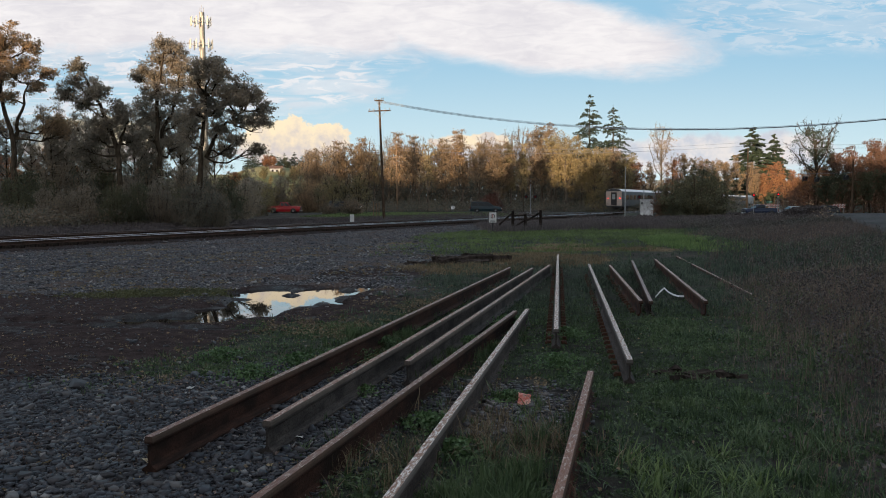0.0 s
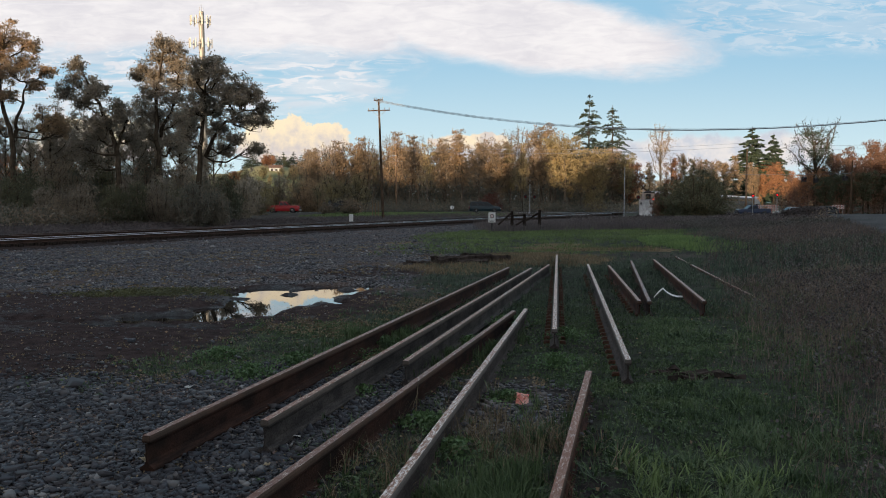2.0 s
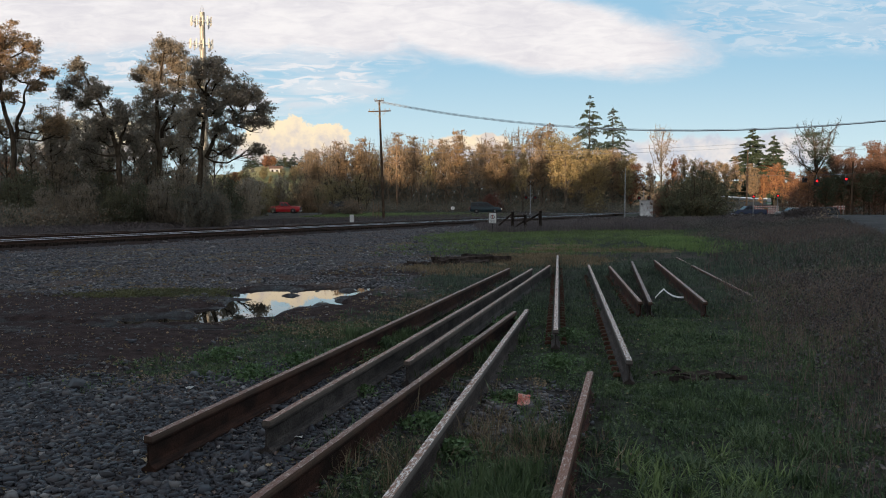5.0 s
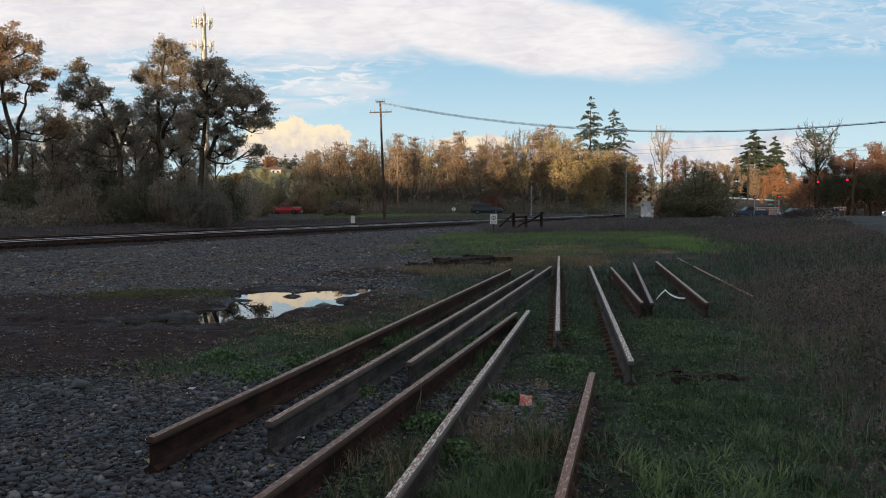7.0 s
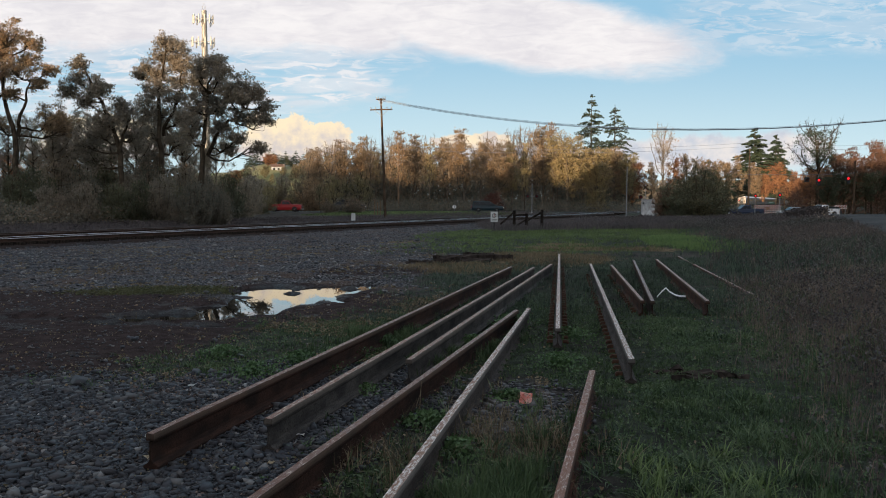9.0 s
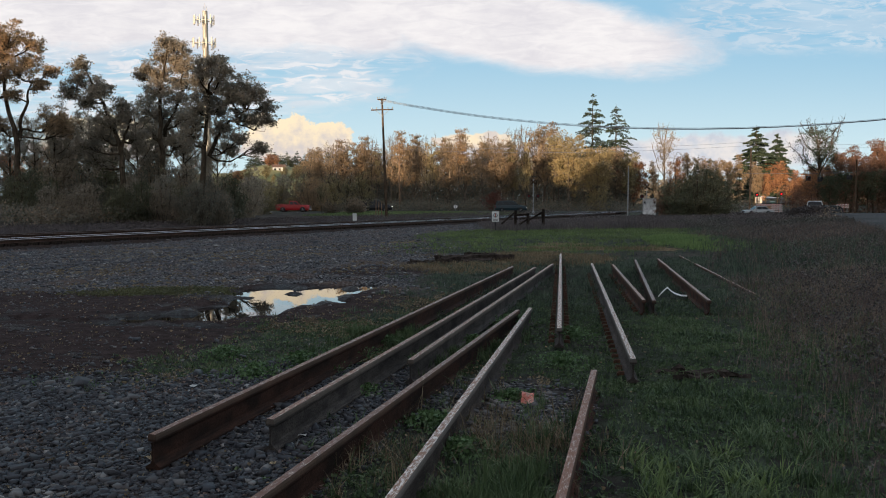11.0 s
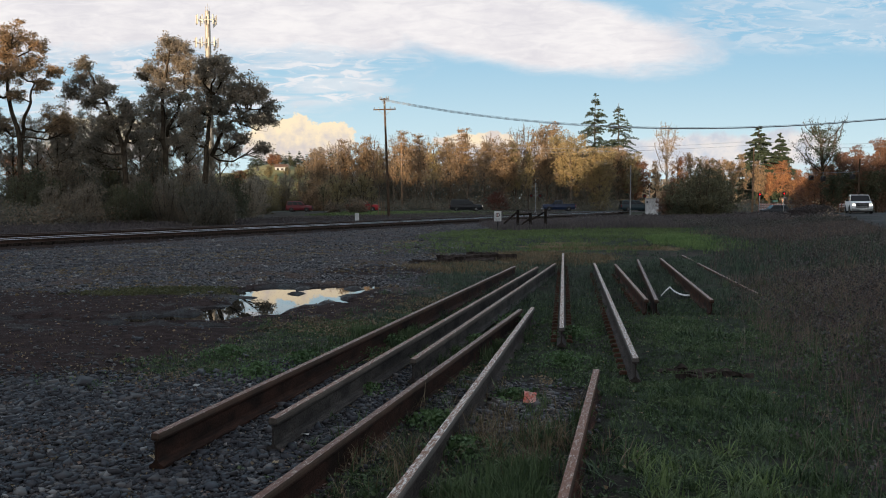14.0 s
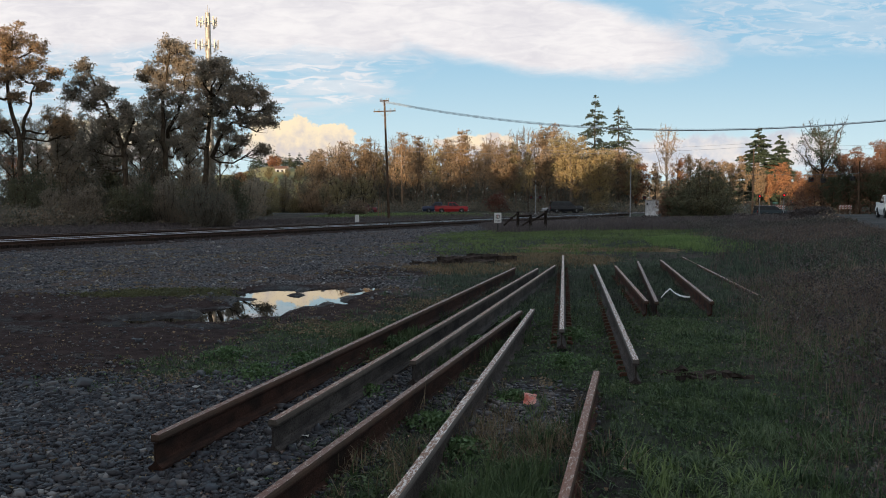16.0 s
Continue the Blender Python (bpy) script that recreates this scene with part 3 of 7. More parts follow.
# ---- unseen wooded slope, added behind the camera to keep the low sun off the yard ----
def build_back_slope():
    gx = np.arange(-420, 421, 4.0)
    rows_ = ((-40, 0.0), (-44, 0.55), (-50, 0.93), (-58, 1.0), (-95, 0.9), (-150, 0.2))
    rng = np.random.default_rng(8)
    verts = []
    for y, k in rows_:
        for x in gx:
            top = 18.5 + 1.6 * math.sin(x * 0.11) + 1.4 * math.sin(x * 0.31 + 1) + rng.normal(0, 2.2)
            # crest raised to shade train, junction and left woods, lowered to light the gold woods
            top += 4.5 * float(smooth(-112, -130, x)) + 1.5 * float(smooth(-114, -106, x) * smooth(-94, -100, x)) + 9.5 * float(smooth(-77, -73, x) * smooth(-61, -65, x)) - 3.5 * float(smooth(-97, -93, x) * smooth(-77, -81, x)) + 4.0 * float(smooth(-50, -44, x) * smooth(30, 10, x))
            verts.append((x, y + rng.normal(0, 1.2), max(-0.3, top * k - 0.3)))
    n = len(gx)
    i = (np.arange(len(rows_) - 1)[:, None] * n + np.arange(n - 1)[None, :]).ravel()
    ob = part("wooded_slope", quick_mesh("wooded_slope", verts, np.stack([i, i + 1, i + n + 1, i + n], -1)), LEAF_GREEN)
    tagged(ob, "unseen wooded slope added to shade the yard", "slope", kind="structure")


build_back_slope()


# ---- far country ----
def meadow_material():
    m = Nodes("far_meadow")
    p = m.world_place()
    n = m.noise(0.05, p, 5)
    return m.done(m.mix(m.ramp(n, 0.4, 0.6), (0.12, 0.135, 0.05), (0.25, 0.215, 0.085)), 0.9)


MEADOW = meadow_material()


def mound(name, cx, cy, rx, ry, h, material, label, steps=40):
    g = np.linspace(-1, 1, steps)
    X, Y = np.meshgrid(g, g)
    r = np.hypot(X, Y)
    Z = h * smooth(1.0, 0.0, r) * (1 + 0.08 * np.sin(X * 9) + 0.05 * np.sin(X * 23 + 1)) - 0.6
    verts = np.stack([cx + X * rx, cy + Y * ry, Z], -1).reshape(-1, 3)
    i = (np.arange(steps - 1)[:, None] * steps + np.arange(steps - 1)[None, :]).ravel()
    me = quick_mesh(name, verts, np.stack([i, i + 1, i + steps + 1, i + steps], -1))
    me.polygons.foreach_set("use_smooth", [True] * len(me.polygons))
    return tagged(part(name, me, material), label, "hill", kind="structure")


def hill_house():
    """A small pale house on the slope of the far hill."""
    x, y = -84.0, 375.0
    r = math.hypot((x + 98) / 130, (y - 400) / 110)
    z = 21 * float(smooth(1.0, 0.0, r)) - 1.2
    h = thing("house", "small pale house with a brown roof on the far hill", "house", pose(x, y, z, 0, 0, 15))
    part("wall", box(-3.2, 3.2, -2.2, 2.2, 0, 2.6), DIRTY_WHITE, h)
    part("roof", prism([(-2.6, 2.55), (2.6, 2.55), (0, 4.1)], "x", -3.5, 3.5), plain("brown_roof", (0.16, 0.09, 0.06), 0.8), h)
    for k in (-2.4, -0.2):
        part("window", box(k, k + 1.0, -2.25, -2.18, 1.0, 2.0), GLASS_DARK, h)
    part("door", box(1.7, 2.6, -2.25, -2.18, 0, 2.05), DARK_METAL, h)


hill_house()
mound("far_hill", -98, 400, 130, 110, 21, MEADOW, "sunlit green meadow hill in the distance")


# ---- sky with evening clouds: a far backdrop ----
def build_clouds():
    m = Nodes("evening_clouds")
    sep = m.add("SeparateXYZ")
    m.put(sep.inputs[0], m.coords("Object"))
    u = m.math("DIVIDE", sep.outputs[0], sep.outputs[1])
    v = m.math("DIVIDE", sep.outputs[2], sep.outputs[1])
    comb = m.add("CombineXYZ")
    m.put(comb.inputs[0], u)
    m.put(comb.inputs[1], v)
    uv = comb.outputs[0]
    soft = m.noise(7, uv, 7, 0.6, (1, 2.2, 1))
    fluff = m.noise(38, uv, 6, 0.62)
    ripple = m.noise(26, uv, 4, 0.5, (0.35, 2.4, 1), 0.4)
    puffs = m.noise(46, uv, 5, 0.6, (0.5, 2.1, 1), 0.9)
    strand = m.noise(15, uv, 8, 0.7, (0.8, 2.2, 1), 0.6)

    def blob(cu, cv, ru, rv, wob=0.5, tex=None, lean=0.0, sharp=(1.15, 0.75)):
        tex = soft if tex is None else tex
        du = m.math("DIVIDE", m.math("SUBTRACT", u, cu), ru)
        vv = m.math("SUBTRACT", m.math("SUBTRACT", v, cv), m.math("MULTIPLY", m.math("SUBTRACT", u, cu), lean))
        dv = m.math("DIVIDE", vv, rv)
        r = m.math("SQRT", m.math("ADD", m.math("MULTIPLY", du, du), m.math("MULTIPLY", dv, dv)))
        r = m.math("ADD", r, m.math("MULTIPLY", m.math("SUBTRACT", tex, 0.5), wob * 2))
        return m.ramp(r, sharp[0], sharp[1], 0.0, 1.0)

    def most(*vals):
        f = vals[0]
        for q in vals[1:]:
            f = m.math("MAXIMUM", f, q)
        return f

    # the long bank of cloud, its ripples, and the low sunlit heaps
    edge_tex = m.math("ADD", m.math("MULTIPLY", soft, 0.5), m.math("MULTIPLY", strand, 0.5))
    bank = most(blob(-0.2, 0.29, 0.38, 0.10, 0.4, edge_tex), blob(0.08, 0.236, 0.27, 0.056, 0.4, edge_tex, -0.14), blob(-0.55, 0.29, 0.40, 0.10, 0.5, edge_tex))
    rows_of = m.math("MAXIMUM", m.ramp(puffs, 0.44, 0.6), m.math("MULTIPLY", m.ramp(ripple, 0.38, 0.6), 0.7))
    veil = m.math("MULTIPLY", rows_of, most(blob(-0.42, 0.2, 0.36, 0.1, 0.5), blob(-0.2, 0.16, 0.13, 0.035, 0.5), m.math("MULTIPLY", blob(0.5, 0.245, 0.2, 0.05, 0.5), 0.5)))
    heaps = most(blob(-0.165, 0.086, 0.045, 0.024, 0.85, fluff, sharp=(1.05, 0.9)), blob(-0.225, 0.086, 0.055, 0.034, 0.85, fluff, sharp=(1.05, 0.9)), blob(0.045, 0.082, 0.06, 0.011, 0.9, fluff, sharp=(1.05, 0.85)), blob(-0.46, 0.085, 0.1, 0.03, 0.8, fluff, sharp=(1.05, 0.85)))
    low_bank = most(blob(0.35, 0.062, 0.15, 0.03, 0.5, fluff, sharp=(1.1, 0.75)), blob(0.46, 0.072, 0.07, 0.024, 0.6, fluff, sharp=(1.1, 0.75)), blob(0.1, 0.06, 0.12, 0.018, 0.5, fluff, sharp=(1.1, 0.75)))
    haze = m.ramp(v, 0.25, 0.0, 0.0, 0.95)
    white = m.mix(m.ramp(m.math("ADD", m.math("MULTIPLY", soft, 0.6), m.math("MULTIPLY", puffs, 0.4)), 0.33, 0.66), (0.74, 0.71, 0.745), (0.93, 0.89, 0.885))
    warm = m.mix(m.ramp(m.math("ADD", m.math("MULTIPLY", v, 7.4), m.math("MULTIPLY", fluff, 1.3)), 1.0, 1.5), (0.66, 0.6, 0.59), (1.0, 0.83, 0.58))
    c = m.mix(haze, (0.31, 0.55, 0.74), (0.68, 0.84, 0.87))
    cover = m.math("MAXIMUM", m.math("MULTIPLY", bank, 0.97), m.math("MULTIPLY", veil, 0.78))
    c = m.mix(cover, c, white)
    c = m.mix(m.math("MULTIPLY", low_bank, 0.8), c, m.mix(m.ramp(fluff, 0.35, 0.65), (0.58, 0.58, 0.66), (0.86, 0.76, 0.72)))
    c = m.mix(heaps, c, warm)
    e = m.add("Emission")
    m.put(e.inputs[0], c)
    e.inputs[1].default_value = 0.69
    m.tree.links.new(e.outputs[0], m.out.inputs[0])
    verts, faces = [], []
    na, ne = 48, 20
    for j in range(ne + 1):
        for k in range(na + 1):
            a, el = radians(-60 + 120 * k / na), radians(-2 + 47 * j / ne)
            verts.append((4000 * math.sin(a), 4000 * math.cos(a), 4000 * math.tan(el)))
    for j in range(ne):
        for k in range(na):
            a = j * (na + 1) + k
            faces.append((a, a + 1, a + na + 2, a + na + 1))
    ob = part("sky_backdrop", mesh_from("sky_backdrop", verts, faces, True), m.mat)
    tagged(ob, "evening sky with a long pale cloud bank and low sunlit clouds", "sky", kind="structure")


build_clouds()


# ---- trees ----
def tube_mesh(name, segs, sides=6):
    """Tapered limbs as one mesh. segs: (start, end, r0, r1)."""
    segs = [(np.array(a), np.array(b), r, q) for a, b, r, q in segs]
    ang = np.arange(sides) * 2 * math.pi / sides
    verts, faces, n = [], [], 0
    for a, b, r, q in segs:
        d = b - a
        d = d / (np.linalg.norm(d) + 1e-9)
        e = np.cross(d, (0.31, 0.9, 0.2))
        e /= np.linalg.norm(e) + 1e-9
        f = np.cross(d, e)
        ring = np.cos(ang)[:, None] * e + np.sin(ang)[:, None] * f
        verts.append(a + ring * r)
        verts.append(b + ring * q)
        k = np.arange(sides)
        faces.append(np.stack([n + k, n + (k + 1) % sides, n + sides + (k + 1) % sides, n + sides + k], -1))
        n += 2 * sides
    me = quick_mesh(name, np.concatenate(verts), np.concatenate(faces))
    me.polygons.foreach_set("use_smooth", [True] * len(me.polygons))
    return me


def leaf_mesh(name, rng, centres, size, jitter, flat=0.0):
    """Many small folded leaf clumps round the centres."""
    c = np.asarray(centres, float)
    n = len(c)
    c = c + rng.normal(0, 1, (n, 3)) * jitter
    a = rng.normal(0, 1, (n, 3))
    a[:, 2] *= 1 - flat
    a /= np.linalg.norm(a, axis=1)[:, None]
    b = np.cross(a, rng.normal(0, 1, (n, 3)))
    b /= np.linalg.norm(b, axis=1)[:, None] + 1e-9
    s = size * rng.uniform(0.55, 1.35, n)[:, None]
    k = np.cross(a, b) * s * rng.uniform(-0.35, 0.35, n)[:, None]
    v = np.stack([c - a * s * 0.6, c + b * s * 0.42 + k, c + a * s * 0.6, c - b * s * 0.42 + k], 1).reshape(-1, 3)
    i = np.arange(n) * 4
    return quick_mesh(name, v, np.stack([i, i + 1, i + 2, i + 3], -1))


TREE_CATALOGUE = {}


class Growth:
    """Limbs and leaf places of one tree while it is grown."""

    def __init__(self, seed):
        self.rng = np.random.default_rng(seed)
        self.segs, self.leaves = [], []

    def limb(self, points, r0, r1, wob=0.05, n=6):
        """A tapered limb that bends smoothly through the points; gives its nodes."""
        pts = [np.asarray(p, float) for p in points]
        way = np.cumsum([0.0] + [float(np.linalg.norm(b - a)) for a, b in zip(pts[:-1], pts[1:])])
        out = [pts[0]]
        for k in range(1, n + 1):
            s = way[-1] * k / n
            p = np.array([np.interp(s, way, [q[i] for q in pts]) for i in range(3)])
            if k < n:
                p = p + self.rng.normal(0, 1, 3) * wob * way[-1] / n * 2
            self.segs.append((out[-1], p, r0 + (r1 - r0) * (k - 1) / n, r0 + (r1 - r0) * k / n))
            out.append(p)
        return out

    def twig(self, a, b, r):
        m = (a + b) / 2 + self.rng.normal(0, 1, 3) * 0.1 * np.linalg.norm(b - a)
        self.segs.append((a, m, r, r * 0.6))
        self.segs.append((m, b, r * 0.6, r * 0.25))

    def tuft(self, q, radius, per, flat=0.65):
        n = max(3, int(per * self.rng.uniform(0.4, 1.6)))
        self.leaves.append(q + self.rng.normal(0, 1, (n, 3)) * radius * np.array([1, 1, flat]) * self.rng.uniform(0.6, 1.2))

    def keep(self, kind, leaf, flat=0.0):
        pts = np.concatenate(self.leaves)
        TREE_CATALOGUE[kind] = (tube_mesh("trunk", self.segs, 5), leaf_mesh("crown", self.rng, pts, leaf, 0.02, flat))


def lobed(kind, seed, trunk, fork, lobes, trunk_r, leaf=0.125, tuft=0.2, tufts=25, per=46, bare=0.1, deep=0.55):
    """A spreading tree: trunk and one fork as (x, z) nodes, lobes of the crown as (x, z, radius); depth is drawn."""
    g = Growth(seed)
    rng = g.rng
    spine = [(0.0, 0.0, -0.2)] + [(x, rng.normal(0, 0.25), z) for x, z in trunk]
    nodes = g.limb(spine, trunk_r * 0.8, trunk_r * 0.2, 0.05, 12)
    arm = [(x, 0.25 + rng.normal(0, 0.4), z) for x, z in fork]
    nodes = nodes + g.limb(arm, trunk_r * 0.42, trunk_r * 0.14, 0.09, 8)
    for x, z, r in lobes:
        c = np.array([x, rng.normal(0, 1) * (0.35 + deep * r + 0.12 * abs(x)), z])
        best = min(nodes, key=lambda p: np.linalg.norm((c - p) * np.array([1, 0.6, 1])) + 2.5 * max(0.0, p[2] - z + 0.5))
        bend = best + (c - best) * 0.5 + np.array([0, 0, -0.18 * np.linalg.norm(c - best)]) + rng.normal(0, 0.12, 3)
        line = g.limb([best, bend, c], 0.05 + 0.045 * r, 0.025, 0.1, 6)
        k = int(tufts * (0.5 + r))
        for _ in range(k):
            d = rng.normal(0, 1, 3) * np.array([1, 1.15, 0.85])
            d /= np.linalg.norm(d)
            q = c + d * r * rng.uniform(0.3, 1.08)
            g.twig(line[int(rng.integers(3, 7))], q, 0.022)
            if rng.uniform() > bare:
                g.tuft(q, tuft, per)
    g.keep(kind, leaf)


def upright(kind, seed, height, spread, start, limbs, tufts, per, leaf, tuft, trunk_r, rise=(0.9, 1.3), bare=0.1, tips=0.1, lean=0.0, twig=0.9):
    """A woodland tree whose limbs climb steeply; leaves hang in tufts along them and the tips stay thin."""
    g = Growth(seed)
    rng = g.rng
    spine = [(lean * height * f + rng.normal(0, 0.02) * height * f, rng.normal(0, 0.02) * height * f, height * 0.93 * f) for f in (0, 0.25, 0.5, 0.75, 1.0)]
    nodes = g.limb(spine, trunk_r, trunk_r * 0.12, 0.02, 12)
    lines = [nodes[5:]]
    for k in range(limbs):
        f = start + (0.86 - start) * (k + rng.uniform(0, 1)) / limbs
        i = min(11, int(f * 12))
        a = nodes[i] + (nodes[i + 1] - nodes[i]) * (f * 12 - i)
        turn, up = k * 2.4 + rng.uniform(-0.5, 0.5), rng.uniform(*rise)
        reach = spread * rng.uniform(0.6, 1.1) * (1.0 - 0.55 * f)
        climb = min(reach * math.tan(min(up, 1.4)), height * rng.uniform(0.9, 1.0) - a[2])
        tip = a + np.array([math.cos(turn) * reach, math.sin(turn) * reach, max(0.4, climb)])
        mid = a + (tip - a) * np.array([0.62, 0.62, 0.42])
        lines.append(g.limb([a, mid, tip], trunk_r * (0.5 - 0.3 * f), 0.025, 0.06, 7))
    length = [len(q) * np.linalg.norm(q[-1] - q[0]) for q in lines]
    pick = rng.choice(len(lines), tufts, p=np.array(length) / sum(length))
    for k in pick:
        line = lines[k]
        t = rng.uniform(0.22, 1.0) * (len(line) - 1)
        i = min(len(line) - 2, int(t))
        a = line[i] + (line[i + 1] - line[i]) * (t - i)
        d = rng.normal(0, 1, 3) + np.array([0, 0, 0.5])
        q = a + d / np.linalg.norm(d) * twig * rng.uniform(0.3, 1.2)
        q[2] = max(q[2], 0.25)
        g.twig(a, q, 0.028)
        if rng.uniform() > bare and rng.uniform() > tips * (t / (len(line) - 1)) ** 3 * 6:
            g.tuft(q, tuft, per)
    g.keep(kind, leaf)


def bushy(kind, seed, height, radius, stems, tufts, per, leaf, tuft):
    """A dense bush of many stems from one root, leafy to the ground."""
    g = Growth(seed)
    rng = g.rng
    lines = []
    for k in range(stems):
        a, r = k * 2.4 + rng.uniform(-0.4, 0.4), radius * math.sqrt((k + 0.5) / stems)
        h = height * (1 - 0.55 * (r / radius) ** 2) * rng.uniform(0.6, 1.05)
        tip = np.array([math.cos(a) * r, math.sin(a) * r, h])
        lines.append(g.limb([(0.1 * math.cos(a), 0.1 * math.sin(a), -0.1), tip * np.array([0.7, 0.7, 0.45]), tip], 0.06, 0.015, 0.05, 6))
    for _ in range(tufts):
        line = lines[int(rng.integers(stems))]
        t = rng.uniform(0.12, 1.0) ** 0.8 * 5.99
        a = line[int(t)] + (line[int(t) + 1] - line[int(t)]) * (t - int(t))
        d = rng.normal(0, 1, 3) * np.array([1, 1, 0.8])
        q = a + d / np.linalg.norm(d) * height * 0.14 * rng.uniform(0.3, 1.7)
        q[2] = max(q[2], 0.15)
        g.twig(a, q, 0.014)
        g.tuft(q, tuft, per)
    g.keep(kind, leaf)


def conifer(kind, seed, height, width, per, size, bent=0.0):
    """A fir: whorls of drooping boughs with flat sprays and gaps between the layers."""
    g = Growth(seed)
    rng = g.rng
    trunk = g.limb([(0, 0, 0), (bent * 0.3, 0, height * 0.5), (bent, 0, height * 0.99)], height * 0.016, 0.03, 0.01, 14)
    whorls = int(height * 1.15)
    for k in range(whorls):
        f = min(max((k + rng.uniform(-0.5, 0.5)) / whorls, 0.0), 0.985)
        z = height * (0.10 + 0.89 * f)
        i = min(13, int(z / height * 14))
        root0 = np.array([trunk[i][0], trunk[i][1], z])
        for j in range(6 if f < 0.8 else 4):
            root = root0 + np.array([0, 0, rng.normal(0, 0.3)])
            a = j * 1.2566 + k * 0.9 + rng.uniform(-0.35, 0.35)
            reach = width * (1 - f) ** 0.8 * rng.uniform(0.55, 1.15) + 0.2
            d = np.array([math.cos(a), math.sin(a), 0])
            side = np.array([-d[1], d[0], 0])
            sag = rng.uniform(-0.05, 0.28) * reach
            tip = root + d * reach - np.array([0, 0, sag])
            line = g.limb([root, root + d * reach * 0.55 + np.array([0, 0, 0.02 * reach]), tip], 0.05, 0.012, 0.03, 4)
            n = max(5, int(per * reach / width * 1.6))
            q = rng.uniform(0.12, 1.0, n) ** 0.75
            spray = rng.normal(0, 0.16, n) * reach * (1.1 - q)
            p = root + (tip - root) * q[:, None] + side * spray[:, None] + rng.normal(0, 1, (n, 3)) * np.array([0.1, 0.1, 0.09])
            p[:, 2] += 0.10 * reach * np.sin(math.pi * q) - 0.12 * np.abs(spray)
            g.leaves.append(p)
    g.keep(kind, size, 0.5)


def tree(kind, x, y, crown, label, category="tree", scale=1.0, turn=0.0, bark=None, group="", sink=0.1, squash=1.0, name="tree"):
    t = thing(name, label, category, None, group)
    t.matrix_basis = Matrix.LocRotScale((x, y, float(ground_z(x, y)) - sink), Euler((0, 0, turn)), (scale * squash, scale * squash, scale))
    a, b = TREE_CATALOGUE[kind]
    for key, me, mat in (("trunk", a, bark or BARK), ("crown", b, crown)):
        ob = part(key, me, mat, t)
        if ob.data.materials[0] != mat:
            ob.material_slots[0].link = "OBJECT"
            ob.material_slots[0].material = mat
    return t


# the four oaks that stand out, each with its own limbs and crown
lobed("oak_rust", 11, [(-0.1, 4.2), (-0.2, 7.4), (-0.8, 10.0), (-1.0, 14.0)], [(-0.2, 7.2), (0.7, 9.4), (1.5, 11.6)],
      [(-1.3, 15.3, 1.2), (0.2, 15.4, 1.3), (1.4, 14.9, 0.9), (-0.6, 13.8, 1.2), (0.8, 13.4, 1.2), (-1.3, 12.0, 1.1), (1.0, 12.2, 0.9), (2.0, 11.4, 0.8), (2.8, 12.7, 0.6), (-2.8, 14.0, 1.4), (-2.8, 11.4, 1.5), (-0.2, 10.6, 0.8), (2.7, 8.5, 1.3), (3.9, 7.9, 1.0), (-2.2, 8.2, 1.2)], 0.42)
lobed("oak_leaning", 12, [(0.0, 4.5), (-0.6, 7.6), (-1.9, 10.6), (-3.0, 12.6)], [(-0.2, 5.6), (0.5, 8.0), (0.2, 9.4)],
      [(-3.1, 12.7, 0.7), (-3.2, 11.5, 0.8), (-4.3, 10.5, 0.75), (-2.2, 11.1, 0.9), (-1.1, 10.5, 0.9), (-2.4, 9.7, 0.8), (0.0, 9.5, 0.9), (0.8, 8.6, 0.9), (-0.8, 8.2, 1.1), (0.5, 7.2, 1.2), (-1.6, 7.2, 1.0), (-3.2, 6.3, 1.1), (-2.3, 5.1, 1.1)], 0.36)
lobed("oak_tall", 15, [(-0.1, 5.3), (-0.2, 8.8), (0.0, 11.9), (0.5, 14.6)], [(-0.1, 7.4), (1.1, 10.1), (1.8, 12.9)],
      [(0.4, 15.4, 0.9), (1.4, 14.9, 0.95), (-0.3, 14.3, 0.9), (0.8, 13.8, 1.1), (2.0, 13.3, 1.0), (-1.5, 13.2, 0.85), (-2.4, 12.8, 0.65), (-0.5, 12.7, 1.0), (1.3, 12.2, 1.2), (-1.5, 11.4, 0.9), (0.0, 11.1, 1.1), (1.8, 10.6, 1.2), (-1.8, 9.8, 1.1), (-0.3, 9.2, 1.2), (1.5, 8.9, 1.2), (-1.4, 7.7, 1.2), (0.7, 7.0, 1.2)], 0.4)
lobed("oak_round", 18, [(0.1, 4.1), (0.4, 6.1), (0.5, 8.2), (0.8, 10.4)], [(0.35, 5.6), (1.7, 7.6), (3.6, 9.0)],
      [(1.6, 12.5, 0.8), (2.4, 11.9, 0.9), (0.8, 11.9, 0.85), (0.0, 11.3, 0.8), (1.6, 11.0, 1.0), (0.4, 10.2, 1.0), (3.4, 10.9, 0.95), (4.4, 10.5, 0.85), (2.6, 10.0, 1.0), (3.8, 9.7, 1.0), (5.0, 9.4, 0.75), (5.2, 8.4, 0.6), (4.4, 8.3, 0.7), (1.3, 9.2, 1.0), (0.0, 9.0, 1.0), (3.0, 8.5, 0.8), (4.3, 6.2, 0.6), (-0.6, 7.2, 1.0), (1.8, 7.7, 0.8), (3.2, 6.9, 0.6), (-1.2, 8.5, 1.0), (2.0, 6.1, 0.6)], 0.42)
upright("oak_back", 19, 15, 5.0, 0.16, 16, 420, 40, 0.14, 0.28, 0.26, (0.5, 1.05), 0.08, 0.04)
upright("wood_a", 21, 15, 3.4, 0.2, 13, 230, 40, 0.2, 0.36, 0.22, (0.9, 1.25), 0.1, 0.12)
